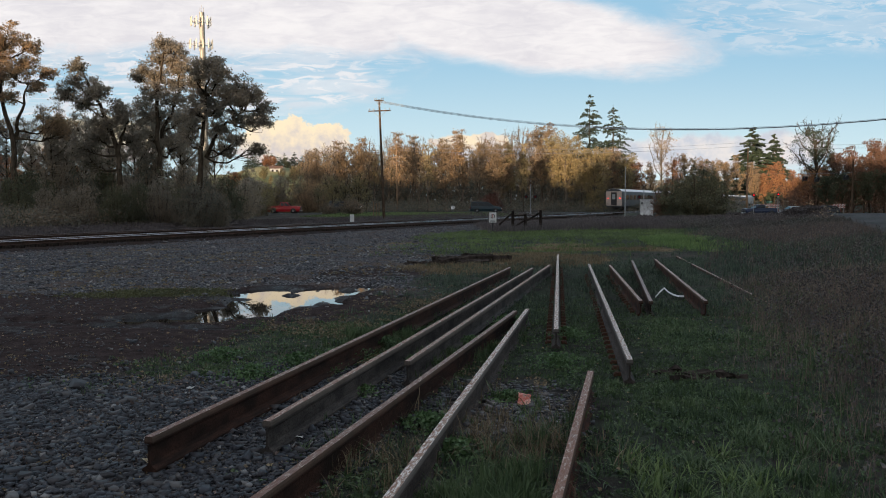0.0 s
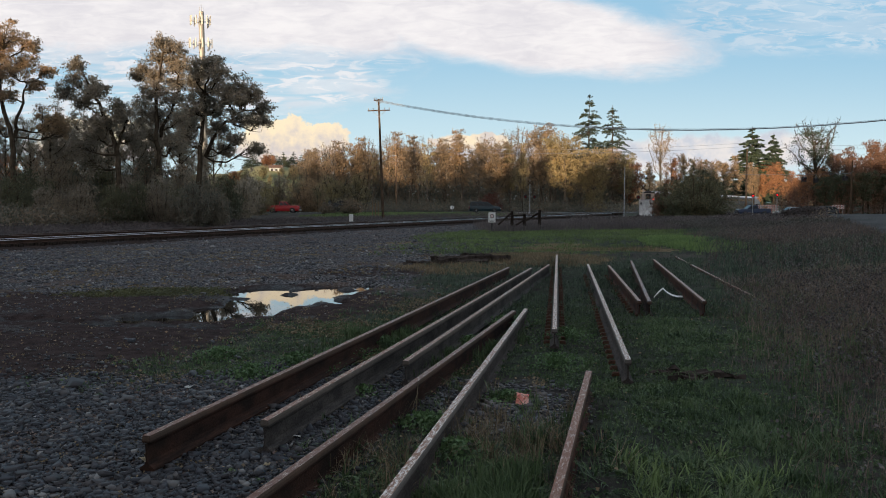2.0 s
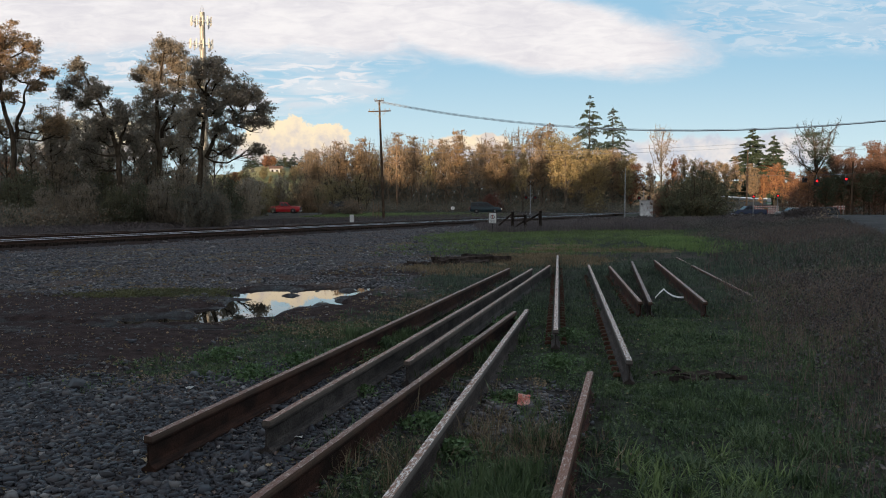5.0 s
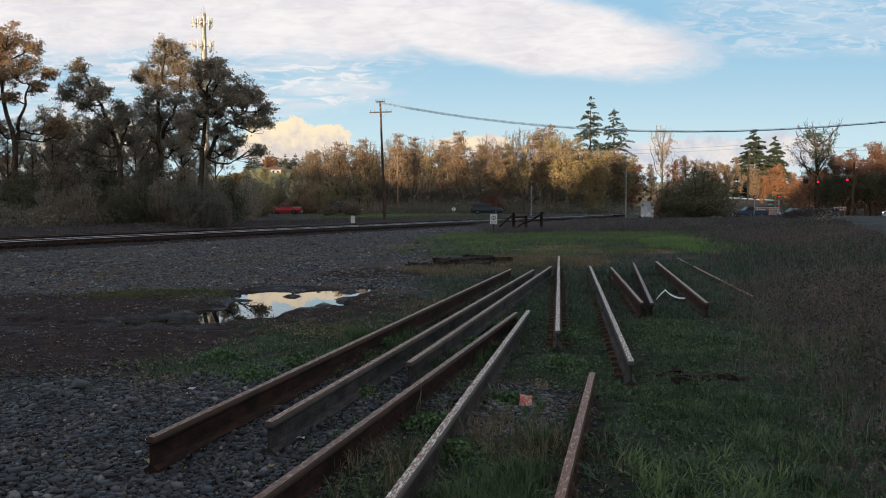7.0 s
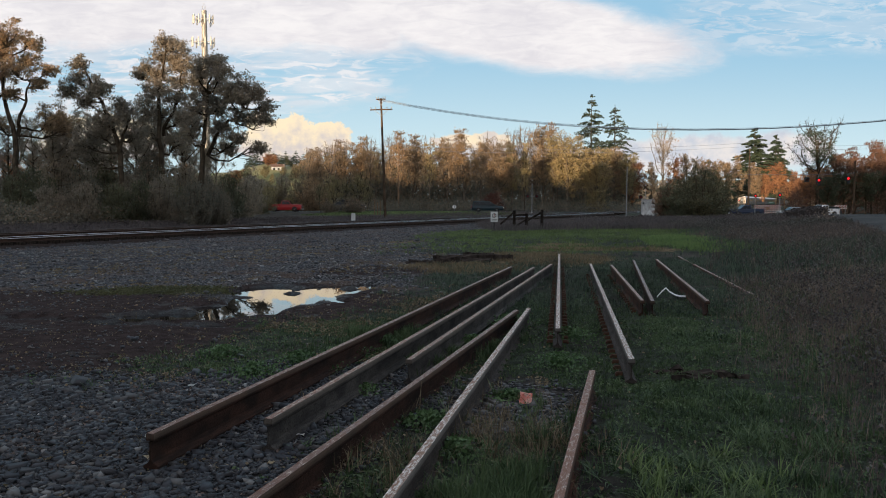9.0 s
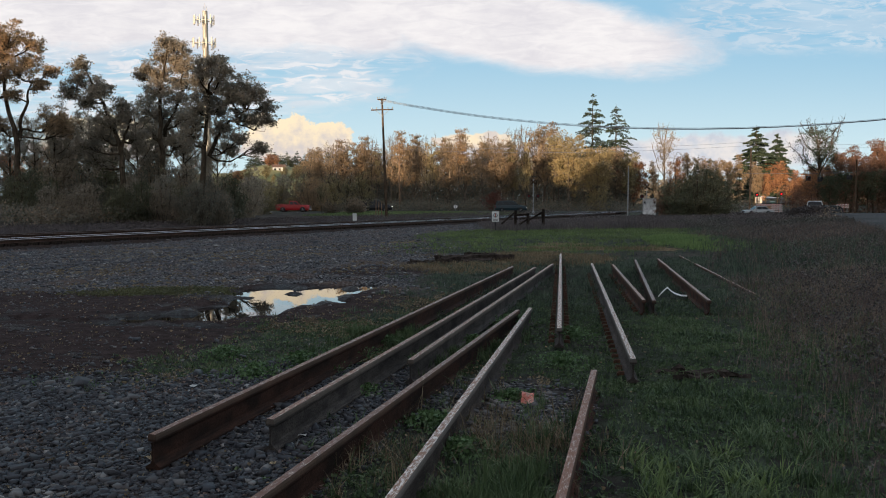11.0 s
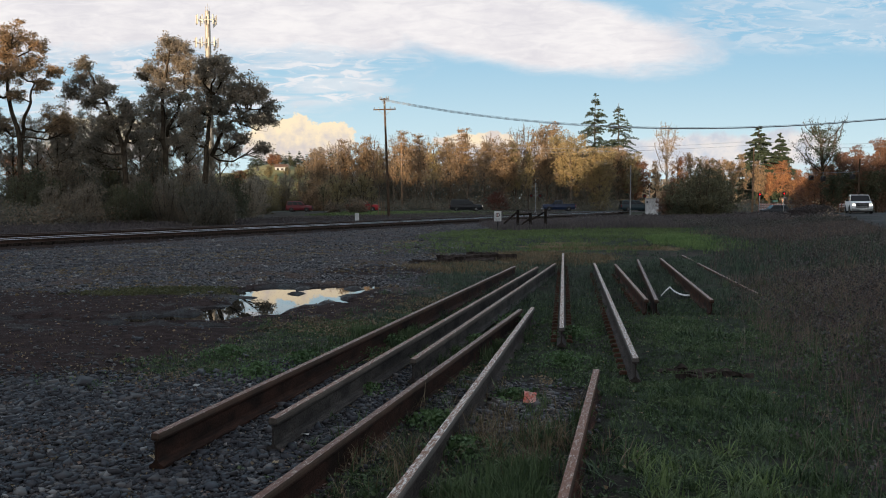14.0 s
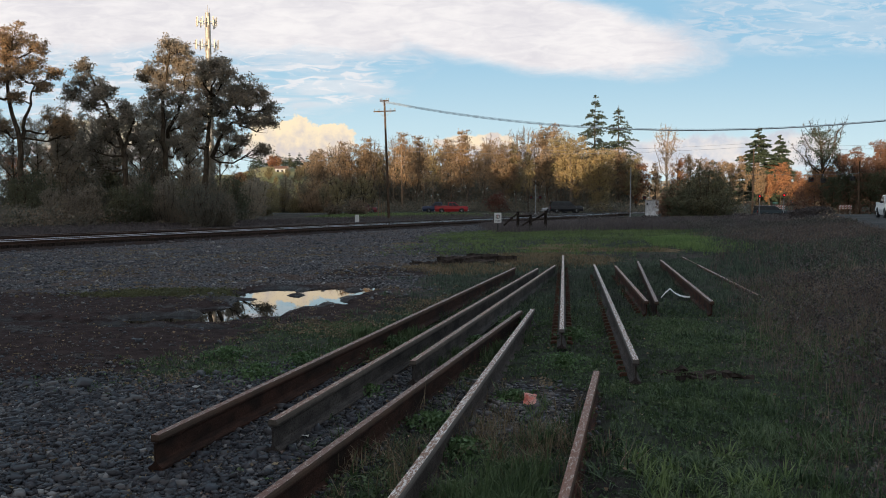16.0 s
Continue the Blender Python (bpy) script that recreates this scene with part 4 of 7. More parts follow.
upright("wood_b", 22, 15, 2.6, 0.15, 12, 190, 40, 0.2, 0.36, 0.19, (1.0, 1.35), 0.1, 0.14, 0.02)
upright("wood_c", 23, 15, 4.4, 0.18, 16, 280, 42, 0.21, 0.4, 0.25, (0.7, 1.1), 0.06, 0.06)
upright("wood_d", 24, 15, 2.3, 0.22, 11, 150, 26, 0.18, 0.32, 0.17, (1.05, 1.35), 0.3, 0.25, -0.02)
upright("bare", 31, 15, 3.2, 0.3, 13, 240, 13, 0.16, 0.3, 0.2, (1.0, 1.35), 0.45, 0.2, twig=1.1)
upright("half_bare", 33, 15, 5.2, 0.36, 16, 420, 26, 0.16, 0.36, 0.28, (0.7, 1.25), 0.22, 0.3, 0.03, 1.0)
bushy("shrub", 41, 6.5, 3.5, 24, 560, 30, 0.13, 0.25)
bushy("low_shrub", 42, 4.5, 2.4, 18, 440, 28, 0.115, 0.24)
upright("sapling", 43, 6, 1.2, 0.12, 14, 150, 22, 0.1, 0.16, 0.06, (1.0, 1.35), 0.05, 0.1, twig=0.4)
conifer("fir_a", 51, 24, 7.4, 100, 0.27)
conifer("fir_b", 52, 22, 8.0, 90, 0.27, 0.7)
conifer("fir_dense", 53, 23, 7.4, 240, 0.4)


def px(x, z):
    """Plan x of what stands at depth z on the sight line x of the picture's plan scale."""
    return (x - 784) / 1304.8 * z


OAK = "large oak with thin dark autumn leaves beyond the track"
for kind, u, z, leaf in (("oak_rust", 31, 62, LEAF_BROWN), ("oak_leaning", 215.5, 60, LEAF_OAK), ("oak_tall", 290, 64, LEAF_OAK), ("oak_round", 354, 58, LEAF_OAK)):
    tree(kind, px(u, z), z, leaf, "large oak with thin rust-brown autumn leaves beyond the track" if kind == "oak_rust" else OAK, "oak tree", 1.0, 0.0, group="oaks beyond the track", name="oak_tree")
for u, z, top, turn, sq in ((95, 66, 190, 0.9, 0.85), (-75, 64, 90, 3.3, 0.9), (240, 68, 180, 2.1, 0.75), (322, 68, 175, 2.6, 0.7), (160, 68, 205, 4.4, 0.85), (20, 67, 195, 5.4, 0.8), (128, 72, 200, 1.7, 0.8), (200, 72, 195, 3.9, 0.8), (275, 73, 185, 0.2, 0.8), (385, 74, 205, 5.0, 0.6), (60, 73, 200, 2.9, 0.8), (335, 75, 205, 1.2, 0.7), (185, 76, 215, 5.8, 0.75), (110, 76, 215, 3.4, 0.75), (255, 77, 205, 4.1, 0.75)):
    tree("oak_back", px(u, z), z, LEAF_OAK, OAK, "oak tree", ((362 - top) * z / 1304.8 + 1.58) / 15, turn, squash=sq, group="oaks beyond the track", name="oak_tree")
for k, (u, z, h, turn) in enumerate(((10, 64, 4.6, 0.2), (62, 61, 5.2, 1.1), (108, 65, 6.4, 2.2), (150, 62, 5.2, 0.7), (185, 66, 6.6, 3.1), (228, 61, 4.6, 4.0), (262, 66, 6.8, 5.2), (300, 62, 4.4, 0.9), (338, 66, 6.0, 1.8), (376, 61, 4.6, 2.9), (402, 68, 5.0, 3.6), (430, 74, 4.6, 4.4), (330, 58, 3.6, 5.0), (205, 57, 3.6, 0.4), (90, 56, 3.4, 2.0), (355, 55, 4.2, 1.2), (28, 58, 4.2, 2.7), (285, 59, 4.6, 3.9), (385, 56, 3.4, 0.6), (240, 58, 4.0, 4.8), (145, 57, 3.8, 5.6))):
    leaf, look_ = ((LEAF_UNDER, "dark olive-brown leafy shrub below the oaks"), (LEAF_BUSH, "dark green shrub below the oaks"), (LEAF_OAK, "grey-brown leafy shrub below the oaks"))[k % 3]
    tree("low_shrub", px(u, z), z, leaf, look_, "bush", h / 4.5, turn, squash=0.62, group="shrubs below the oaks", name="bush")

WOODS = "autumn tree with brown leaves in the woods"
rngw = np.random.default_rng(77)
# woods behind the road: sight line, height of the top, leaf colour
for u, top, leaf, label in [
    (440, 296, LEAF_OLIVE, "olive-leaved tree at the edge of the meadow"), (568, 268, LEAF_BROWN, WOODS), (582, 262, LEAF_BROWN, WOODS), (600, 250, LEAF_BROWN, WOODS), (640, 245, LEAF_BROWN, WOODS),
    (665, 262, LEAF_OLIVE, WOODS), (705, 234, LEAF_BROWN, WOODS), (730, 240, LEAF_BROWN, WOODS), (760, 244, LEAF_YELLOW, "autumn tree with yellow-brown leaves in the woods"), (790, 246, LEAF_BROWN, WOODS), (820, 231, LEAF_BROWN, WOODS),
    (850, 242, LEAF_BROWN, WOODS), (880, 252, LEAF_BROWN, WOODS), (905, 258, LEAF_OLIVE, WOODS), (958, 224, LEAF_BROWN, WOODS), (975, 230, LEAF_OLIVE, "olive-yellow tree in the woods"),
    # the three yellow crowns are olive trees lightened for the sunlight on them
    (1000, 240, LEAF_YELLOW, "olive-yellow tree in the woods"), (1030, 258, LEAF_YELLOW, "tall olive-yellow tree in the woods"), (1055, 262, LEAF_YELLOW, "olive-yellow tree in the woods"), (1085, 262, LEAF_BROWN, WOODS), (1110, 272, LEAF_OLIVE, WOODS), (1118, 284, LEAF_ORANGE, "orange autumn tree in the woods")]:
    z = rngw.uniform(140, 158)
    h = (362 - top) * z / 1304.8 + 1.58
    kind = ("wood_a", "wood_b", "wood_c", "wood_d")[int(rngw.integers(4))] if u > 650 else ("wood_d", "wood_b", "bare")[int(rngw.integers(3))]
    tree(kind, px(u, z), z, leaf, label, "tree", h / 14.3, rngw.uniform(0, 6.28), BARK_WOOD, squash=rngw.uniform(0.95, 1.25), group="woods behind the road", name="woodland_tree")
for k in range(26):
    u, z = 562 + 21 * k + rngw.uniform(-10, 10), rngw.uniform(165, 178)
    h = (362 - rngw.uniform(258, 285)) * z / 1304.8 + 1.58
    tree(("wood_a", "wood_b", "wood_c")[k % 3], px(u, z), z, (LEAF_BROWN, LEAF_OLIVE, LEAF_BROWN)[k % 3], "brown tree deep in the woods", "tree", h / 14.3, rngw.uniform(0, 6.28), group="woods behind the road", name="woodland_tree")
for kind, u, z, top, sq in (("fir_a", 1043, 172, 170, 0.95), ("fir_b", 1085, 172, 188, 0.95), ("fir_dense", 1330, 400, 226, 1.35), ("fir_dense", 1367, 410, 238, 1.0)):
    h = (362 - top) * z / 1304.8 + 1.58
    tree(kind, px(u, z), z, NEEDLES, "tall dark green fir above the autumn woods", "fir tree", h / {"fir_a": 24, "fir_b": 22, "fir_dense": 23}[kind], u, squash=sq, group="tall firs", name="fir_tree")
for u, top in ((560, 262), (585, 250), (612, 246), (655, 240), (690, 236), (742, 240), (905, 226), (925, 222), (946, 228), (985, 238), (1010, 246)):
    z = 150 + (u % 7)
    tree("bare", px(u, z), z, LEAF_BROWN, "tall half-bare brown tree in the woods", "tree", ((362 - top) * z / 1304.8 + 1.58) / 15, u * 1.0, BARK_WOOD, group="woods behind the road", squash=0.8, name="woodland_tree")
tree("wood_b", px(927, 134), 134, LEAF_YELLOW, "bright yellow autumn tree beside the road", "tree", 13.2 / 15, 0.4, squash=0.55, name="autumn_tree")
tree("bare", px(1170, 235), 235, PALE_TWIG, "pale nearly bare tree above the woods", "tree", 27.5 / 15, 1.0, BARK_PALE, name="bare_tree")
tree("half_bare", px(1443, 134), 134, NEEDLES, "tall half-bare dark tree at the junction", "tree", 18.0 / 15, 2.0, name="bare_tree")
for u, z, top in ((100, 150, 258), (60, 150, 275), (418, 155, 300), (20, 145, 270), (190, 150, 275), (140, 150, 285), (330, 160, 290), (260, 155, 290)):
    tree("wood_c", px(u, z), z, LEAF_ORANGE, "orange autumn tree seen through the oaks", "tree", ((362 - top) * z / 1304.8 + 1.58) / 15, u, name="autumn_tree")
ORANGE = "orange autumn tree at the junction"
for kind, u, z, top, leaf, sq in (("wood_c", 1282, 330, 285, LEAF_BROWN, 0.8), ("wood_b", 1305, 350, 272, LEAF_BROWN, 0.9), ("wood_b", 1330, 370, 285, LEAF_BROWN, 0.9), ("wood_c", 1352, 400, 282, LEAF_ORANGE, 0.8), ("wood_a", 1376, 420, 278, LEAF_ORANGE, 0.8), ("wood_c", 1398, 440, 300, LEAF_ORANGE, 0.8), ("wood_c", 1398, 236, 322, LEAF_ORANGE, 1.0), ("wood_c", 1425, 450, 310, LEAF_ORANGE, 0.8),
                            ("wood_b", 1335, 262, 292, LEAF_BROWN, 0.9), ("wood_c", 1350, 268, 304, LEAF_ORANGE, 0.7), ("wood_a", 1370, 270, 286, LEAF_ORANGE, 0.9), ("wood_b", 1386, 256, 296, LEAF_ORANGE, 1.1), ("wood_a", 1402, 240, 310, LEAF_RUST, 0.9), ("wood_a", 1412, 215, 318, LEAF_ORANGE, 1.0), ("wood_c", 1446, 136, 285, LEAF_ORANGE, 1.0), ("wood_c", 1500, 134, 275, LEAF_RUST, 1.1), ("wood_c", 1540, 135, 268, LEAF_RUST, 1.1), ("wood_c", 1575, 136, 255, LEAF_RUST, 1.1), ("wood_c", 1462, 131, 305, LEAF_GREEN, 1.2), ("wood_c", 1490, 133, 298, LEAF_GREEN, 1.2), ("wood_c", 1530, 131, 296, LEAF_GREEN, 1.2), ("wood_c", 1565, 133, 300, LEAF_GREEN, 1.2), ("wood_c", 1475, 140, 262, LEAF_RUST, 1.0), ("wood_b", 1510, 140, 250, LEAF_RUST, 1.1), ("wood_c", 1550, 138, 240, LEAF_RUST, 1.0), ("wood_a", 1600, 138, 235, LEAF_RUST, 1.0), ("wood_b", 1414, 230, 308, LEAF_ORANGE, 1.4), ("wood_c", 1432, 135, 292, LEAF_ORANGE, 1.0), ("wood_c", 1262, 300, 282, LEAF_BROWN, 0.8), ("wood_c", 1240, 285, 280, LEAF_BROWN, 0.8), ("wood_a", 1212, 265, 272, LEAF_BROWN, 0.9), ("wood_a", 1190, 250, 280, LEAF_ORANGE, 0.9), ("wood_b", 1150, 235, 285, LEAF_BROWN, 0.9)):
    h = (362 - top) * z / 1304.8 + 1.58
    tree(kind, px(u, z), z, leaf, ORANGE, "tree", h / 15, u * 0.7, squash=sq, group="orange trees at the junction", name="autumn_tree")
for u, z, h, turn, sq in ((1238, 78, 6.0, 0.5, 1.05), (1205, 80, 4.9, 2.5, 1.0), (1262, 82, 4.8, 1.2, 0.95)):
    tree("shrub", px(u, z), z, LEAF_BUSH, "large dark olive bush beside the track", "bush", h / 6.5, turn, squash=sq, group="bushes beside the track", name="bush")
tree("shrub", px(1178, 82), 82, LEAF_RUST, "brown-leaved bush beside the track", "bush", 0.62, 4.0, squash=0.8, name="bush")
tree("shrub", px(1055, 140), 140, LEAF_OLIVE, "round yellow-green bush at the roadside", "bush", 0.75, 1.5, squash=0.9, name="bush")
tree("shrub", px(872, 136), 136, LEAF_RED, "dark red bush at the roadside", "bush", 0.6, 3.5, squash=1.1, name="bush")
tree("shrub", px(572, 132), 132, LEAF_OLIVE, "olive bush at the roadside", "bush", 0.9, 3.5, squash=0.9, name="bush")


def brush(name, seed, n, xs, ys, height, size, material, label, rough=0.5):
    """Undergrowth: many leaf clumps over a stretch of ground, with an uneven top."""
    rng = np.random.default_rng(seed)
    x = rng.uniform(xs[0], xs[1], n)
    y = rng.uniform(ys[0], ys[1], n)
    clear = (np.abs(x - side_road_x(y)) > 4.6) | (y > 126)
    x, y, n = x[clear], y[clear], int(clear.sum())
    top = height * (1 - rough * 0.5 + rough * waves(x * 0.45 + seed, y * 0.4) + 0.3 * rough * waves(x * 1.3, y * 1.1 + seed))
    z = ground_z(x, y) + np.maximum(0.1, top) * rng.uniform(0, 1, n) ** 0.8
    ob = part(name, leaf_mesh(name, rng, np.stack([x, y, z], -1), size, 0.05), material)
    return tagged(ob, label, "undergrowth", kind="stuff")


def brush_along(name, seed, n, s_range, o_range, height, size, material, label, rough=0.5):
    """Undergrowth along the track."""
    rng = np.random.default_rng(seed)
    s, o = rng.uniform(*s_range, n), rng.uniform(*o_range, n)
    x = TRACK_U.x * s + TRACK_N.x * (TRACK_D + o)
    y = TRACK_U.y * s + TRACK_N.y * (TRACK_D + o)
    top = height * (1 - rough * 0.5 + rough * waves(s * 0.4 + seed, o * 0.4) + 0.3 * rough * waves(s * 1.2, o))
    z = ground_z(x, y) + np.maximum(0.1, top) * rng.uniform(0, 1, n) ** 0.8
    ob = part(name, leaf_mesh(name, rng, np.stack([x, y, z], -1), size, 0.05), material)
    return tagged(ob, label, "undergrowth", kind="stuff")


brush_along("undergrowth", 5, 42000, (-35, 52), (15, 24), 1.7, 0.12, LEAF_UNDER, "dark undergrowth below the oaks beyond the track")
brush_along("undergrowth", 6, 16000, (-35, 62), (8, 15), 0.4, 0.08, BROWN_BRUSH, "low dark weeds beyond the track")
brush_along("undergrowth", 14, 36000, (-45, 30), (30, 44), 6.0, 0.2, LEAF_UNDER, "dark thicket behind the oaks", 0.5)
SAPLING = "thin olive sapling between the track and the road"
for u, z, h, turn, sq in ((589, 105, 5.2, 2.9, 1.3), (637, 103, 5.4, 1.7, 1.5), (566, 104, 4.0, 0.3, 1.0), (610, 103, 4.4, 2.3, 1.4), (650, 106, 3.8, 4.3, 1.2)):
    tree("sapling", px(u, z), z, LEAF_OLIVE, SAPLING, "sapling", h * 1.1 / 6, turn, squash=sq, group="saplings by the road", name="sapling")
for u, z, h, turn, sq, leaf in ((436, 90, 5.6, 5.0, 0.8, LEAF_OAK), (456, 95, 4.8, 0.9, 0.9, LEAF_OLIVE), (447, 102, 6.2, 3.0, 0.6, LEAF_BROWN), (470, 129, 6.6, 1.0, 0.8, LEAF_OLIVE), (492, 131, 7.6, 4.6, 0.6, LEAF_OAK), (535, 130, 6.0, 2.6, 0.9, LEAF_UNDER), (552, 128, 7.0, 0.6, 0.7, LEAF_BROWN), (512, 128, 3.0, 3.6, 0.9, LEAF_OLIVE), (625, 100, 2.6, 0.4, 1.2, LEAF_UNDER), (583, 101, 2.0, 2.2, 1.3, LEAF_UNDER)):
    tree("low_shrub", px(u, z), z, leaf, "thin brown and olive shrub between the track and the road", "bush", h / 4.5, turn, squash=sq, group="shrubs by the road", name="bush")
brush_along("undergrowth", 16, 18000, (36, 112), (8, 16), 0.35, 0.09, BROWN_BRUSH, "low dark weeds between the tracks and the road")
brush("undergrowth", 7, 36000, (-25, 60), (132, 150), 2.6, 0.18, LEAF_UNDER, "brown undergrowth along the edge of the woods", 0.7)
brush("undergrowth", 8, 40000, (64, 115), (130, 142), 6.5, 0.2, LEAF_RUST, "rust-brown undergrowth behind the junction", 0.5)
brush("undergrowth", 10, 34000, (-27, 42), (158, 172), 9.0, 0.34, LEAF_UNDER, "brown undergrowth deep in the woods", 0.6)


def hill_z(x, y):
    return 21 * float(smooth(1.0, 0.0, math.hypot((x + 98) / 130, (y - 400) / 110))) - 1.2


rngh = np.random.default_rng(5)
for k in range(22):
    u, z = 440 + 5.4 * k + rngh.uniform(-2, 2), rngh.uniform(432, 452)
    x = px(u, z)
    h = (362 - rngh.uniform(273, 286)) * z / 1304.8 + 1.58 - hill_z(x, z)
    tree(("fir_a", "fir_b")[k % 2], x, z, NEEDLES, "dark green fir on the crest of the far hill", "fir tree", h / 23, k, group="firs on the far hill", sink=-hill_z(x, z), squash=1.2, name="fir_tree")
for u, z, h, leaf, kind in ((470, 355, 8, LEAF_OLIVE, "wood_c"), (482, 345, 7, LEAF_OLIVE, "wood_b"), (476, 385, 9, LEAF_ORANGE, "wood_c"), (487, 395, 8, LEAF_ORANGE, "wood_a"), (502, 362, 6.5, LEAF_OLIVE, "wood_c"), (515, 350, 8, LEAF_GREEN, "wood_b"), (526, 360, 9, LEAF_OLIVE, "wood_c"), (508, 392, 8, LEAF_GREEN, "wood_a"), (520, 335, 6, LEAF_OLIVE, "wood_a"), (497, 330, 4, LEAF_OLIVE, "wood_c")):
    x = px(u, z)
    tree(kind, x, z, leaf, "autumn tree on the far meadow", "tree", h / 15, u, group="trees on the far meadow", sink=-hill_z(x, z) + 0.5, squash=1.3, name="meadow_tree")
for u, top in ((499, 318), (512, 306), (523, 288), (534, 276), (545, 268)):
    tree("bare", px(u, 142), 142, LEAF_BROWN, "tall half-bare brown tree in the woods", "tree", ((362 - top) * 142 / 1304.8 + 1.58) / 15, u * 1.0, BARK_WOOD, group="woods behind the road", squash=0.7, name="woodland_tree")
brush("far_woods", 12, 5000, (-130, -72), (300, 320), 6, 0.7, LEAF_ORANGE, "orange hedge on the far meadow", 0.7)
brush("far_woods", 9, 16000, (-33, 40), (188, 212), 13, 0.6, LEAF_BROWN, "brown far woods closing the view", 0.4)
brush("far_woods", 15, 60000, (75, 420), (470, 520), 17, 1.3, LEAF_OAK, "brown far woods beyond the junction", 0.4)


# ---- loose rails in the yard ----
def loose_rail(ax, ay, bx, by, material, label, clips=(), tilt=0.0, drop=0.0):
    """A used rail lying from (ax, ay) to (bx, by); clips: sides that carry a row of rail anchors."""
    d = Vector((bx - ax, by - ay, 0))
    z = max(float(ground_z(ax + (bx - ax) * k / 6, ay + (by - ay) * k / 6)) for k in range(7)) - 0.012 - drop
    turn = math.atan2(-d.x, d.y)
    r = thing("steel_rail", label, "rail", Matrix.Translation((ax, ay, z)) @ Matrix.Rotation(turn, 4, "Z") @ Matrix.Rotation(radians(tilt), 4, "Y"), "loose rails in the yard")
    for pname, pick in (("rail_head", RAIL_OUTLINE[7:13]), ("rail_web", RAIL_OUTLINE[3:7] + RAIL_OUTLINE[13:17]), ("rail_foot", RAIL_OUTLINE[:4] + RAIL_OUTLINE[16:])):
        part(pname, prism([(u * (0.8 if pname == "rail_head" else 0.72), v * 1.25 - 0.01) for u, v in pick], "y", 0, d.length), material, r)
    if clips:
        clip = bm_mesh("rail_anchor", add_box(add_box(bmesh.new(), -0.03, 0.03, -0.016, 0.016, 0.0, 0.035, 0.006), -0.038, -0.016, -0.022, 0.022, -0.005, 0.024, 0.005))
        clip.materials.append(RUST_STEEL)
        for side in clips:
            for k in range(int((d.length - 0.4) / 0.26)):
                part("rail_anchor", clip, RUST_STEEL, r, at=Matrix.Translation((side * 0.085, 0.25 + 0.26 * k, 0.0)) @ Matrix.Rotation(0 if side < 0 else math.pi, 4, "Z"))
    return r


loose_rail(-1.75, 4.33, 1.46, 15.83, RAIL_RUST, "rusty brown used steel rail lying on gravel and grass")
loose_rail(-1.12, 4.65, 1.93, 15.70, RAIL_DULL, "used steel rail with dull grey sides and a worn rusty head")
loose_rail(-0.30, 6.37, 2.41, 16.40, RAIL_DULL, "used steel rail with grey sides and a red-brown head")
loose_rail(-2.00, -0.13, 0.97, 9.68, RAIL_RUST, "rusty brown used steel rail lying on gravel and grass")
loose_rail(-0.95, 0.36, 1.15, 9.84, RAIL_GREY, "used steel rail with a pitted grey head on the grass")
loose_rail(0.02, 1.4, 1.26, 6.15, RAIL_RED, "short red-brown rail lying in thick grass")
E_RAIL = loose_rail(1.25, 7.98, 3.08, 19.56, RAIL_GREY, "used steel rail with a white-worn head and anchors on its foot", (-1, 1))
loose_rail(1.66, 6.42, 3.31, 16.55, RAIL_GREY, "used steel rail with a row of rusty anchors on its foot", (-1,))
loose_rail(2.78, 10.23, 3.68, 16.11, RAIL_RED, "short rusty rail touching another rail in the grass", (-1,))
loose_rail(2.92, 10.23, 4.53, 17.50, RAIL_RUST, "short rusty rail touching another rail in the grass")
loose_rail(3.69, 10.23, 5.17, 17.84, RAIL_RED, "short red-brown rail lying in tall weeds")
loose_rail(4.85, 10.4, 6.7, 21.0, RAIL_RED, "rusty half-buried rail in tall weeds", drop=0.185)


rngf = np.random.default_rng(23)
for k in range(9):
    y = 0.12 + 0.3 * k + rngf.uniform(-0.05, 0.05)
    part("rust_flake", rod((rngf.uniform(-0.012, 0.012), y, 0.1705), (rngf.uniform(-0.012, 0.012), y + rngf.uniform(-0.02, 0.02), 0.1745), 0.02, 0.014, 7), DARK_METAL, E_RAIL, "dark flake on the rail head")


# ---- vehicles ----
def paint(name, color, rough=0.35):
    m = Nodes(name)
    p = m.coords()
    dirt = m.noise(3, p, 5)
    return m.done(m.mix(m.ramp(dirt, 0.45, 0.75, 0, 0.15), color, (0.03, 0.028, 0.025)), rough, 0.0, None, Coat_Weight=0.1, Coat_Roughness=0.2, Specular_IOR_Level=0.3)


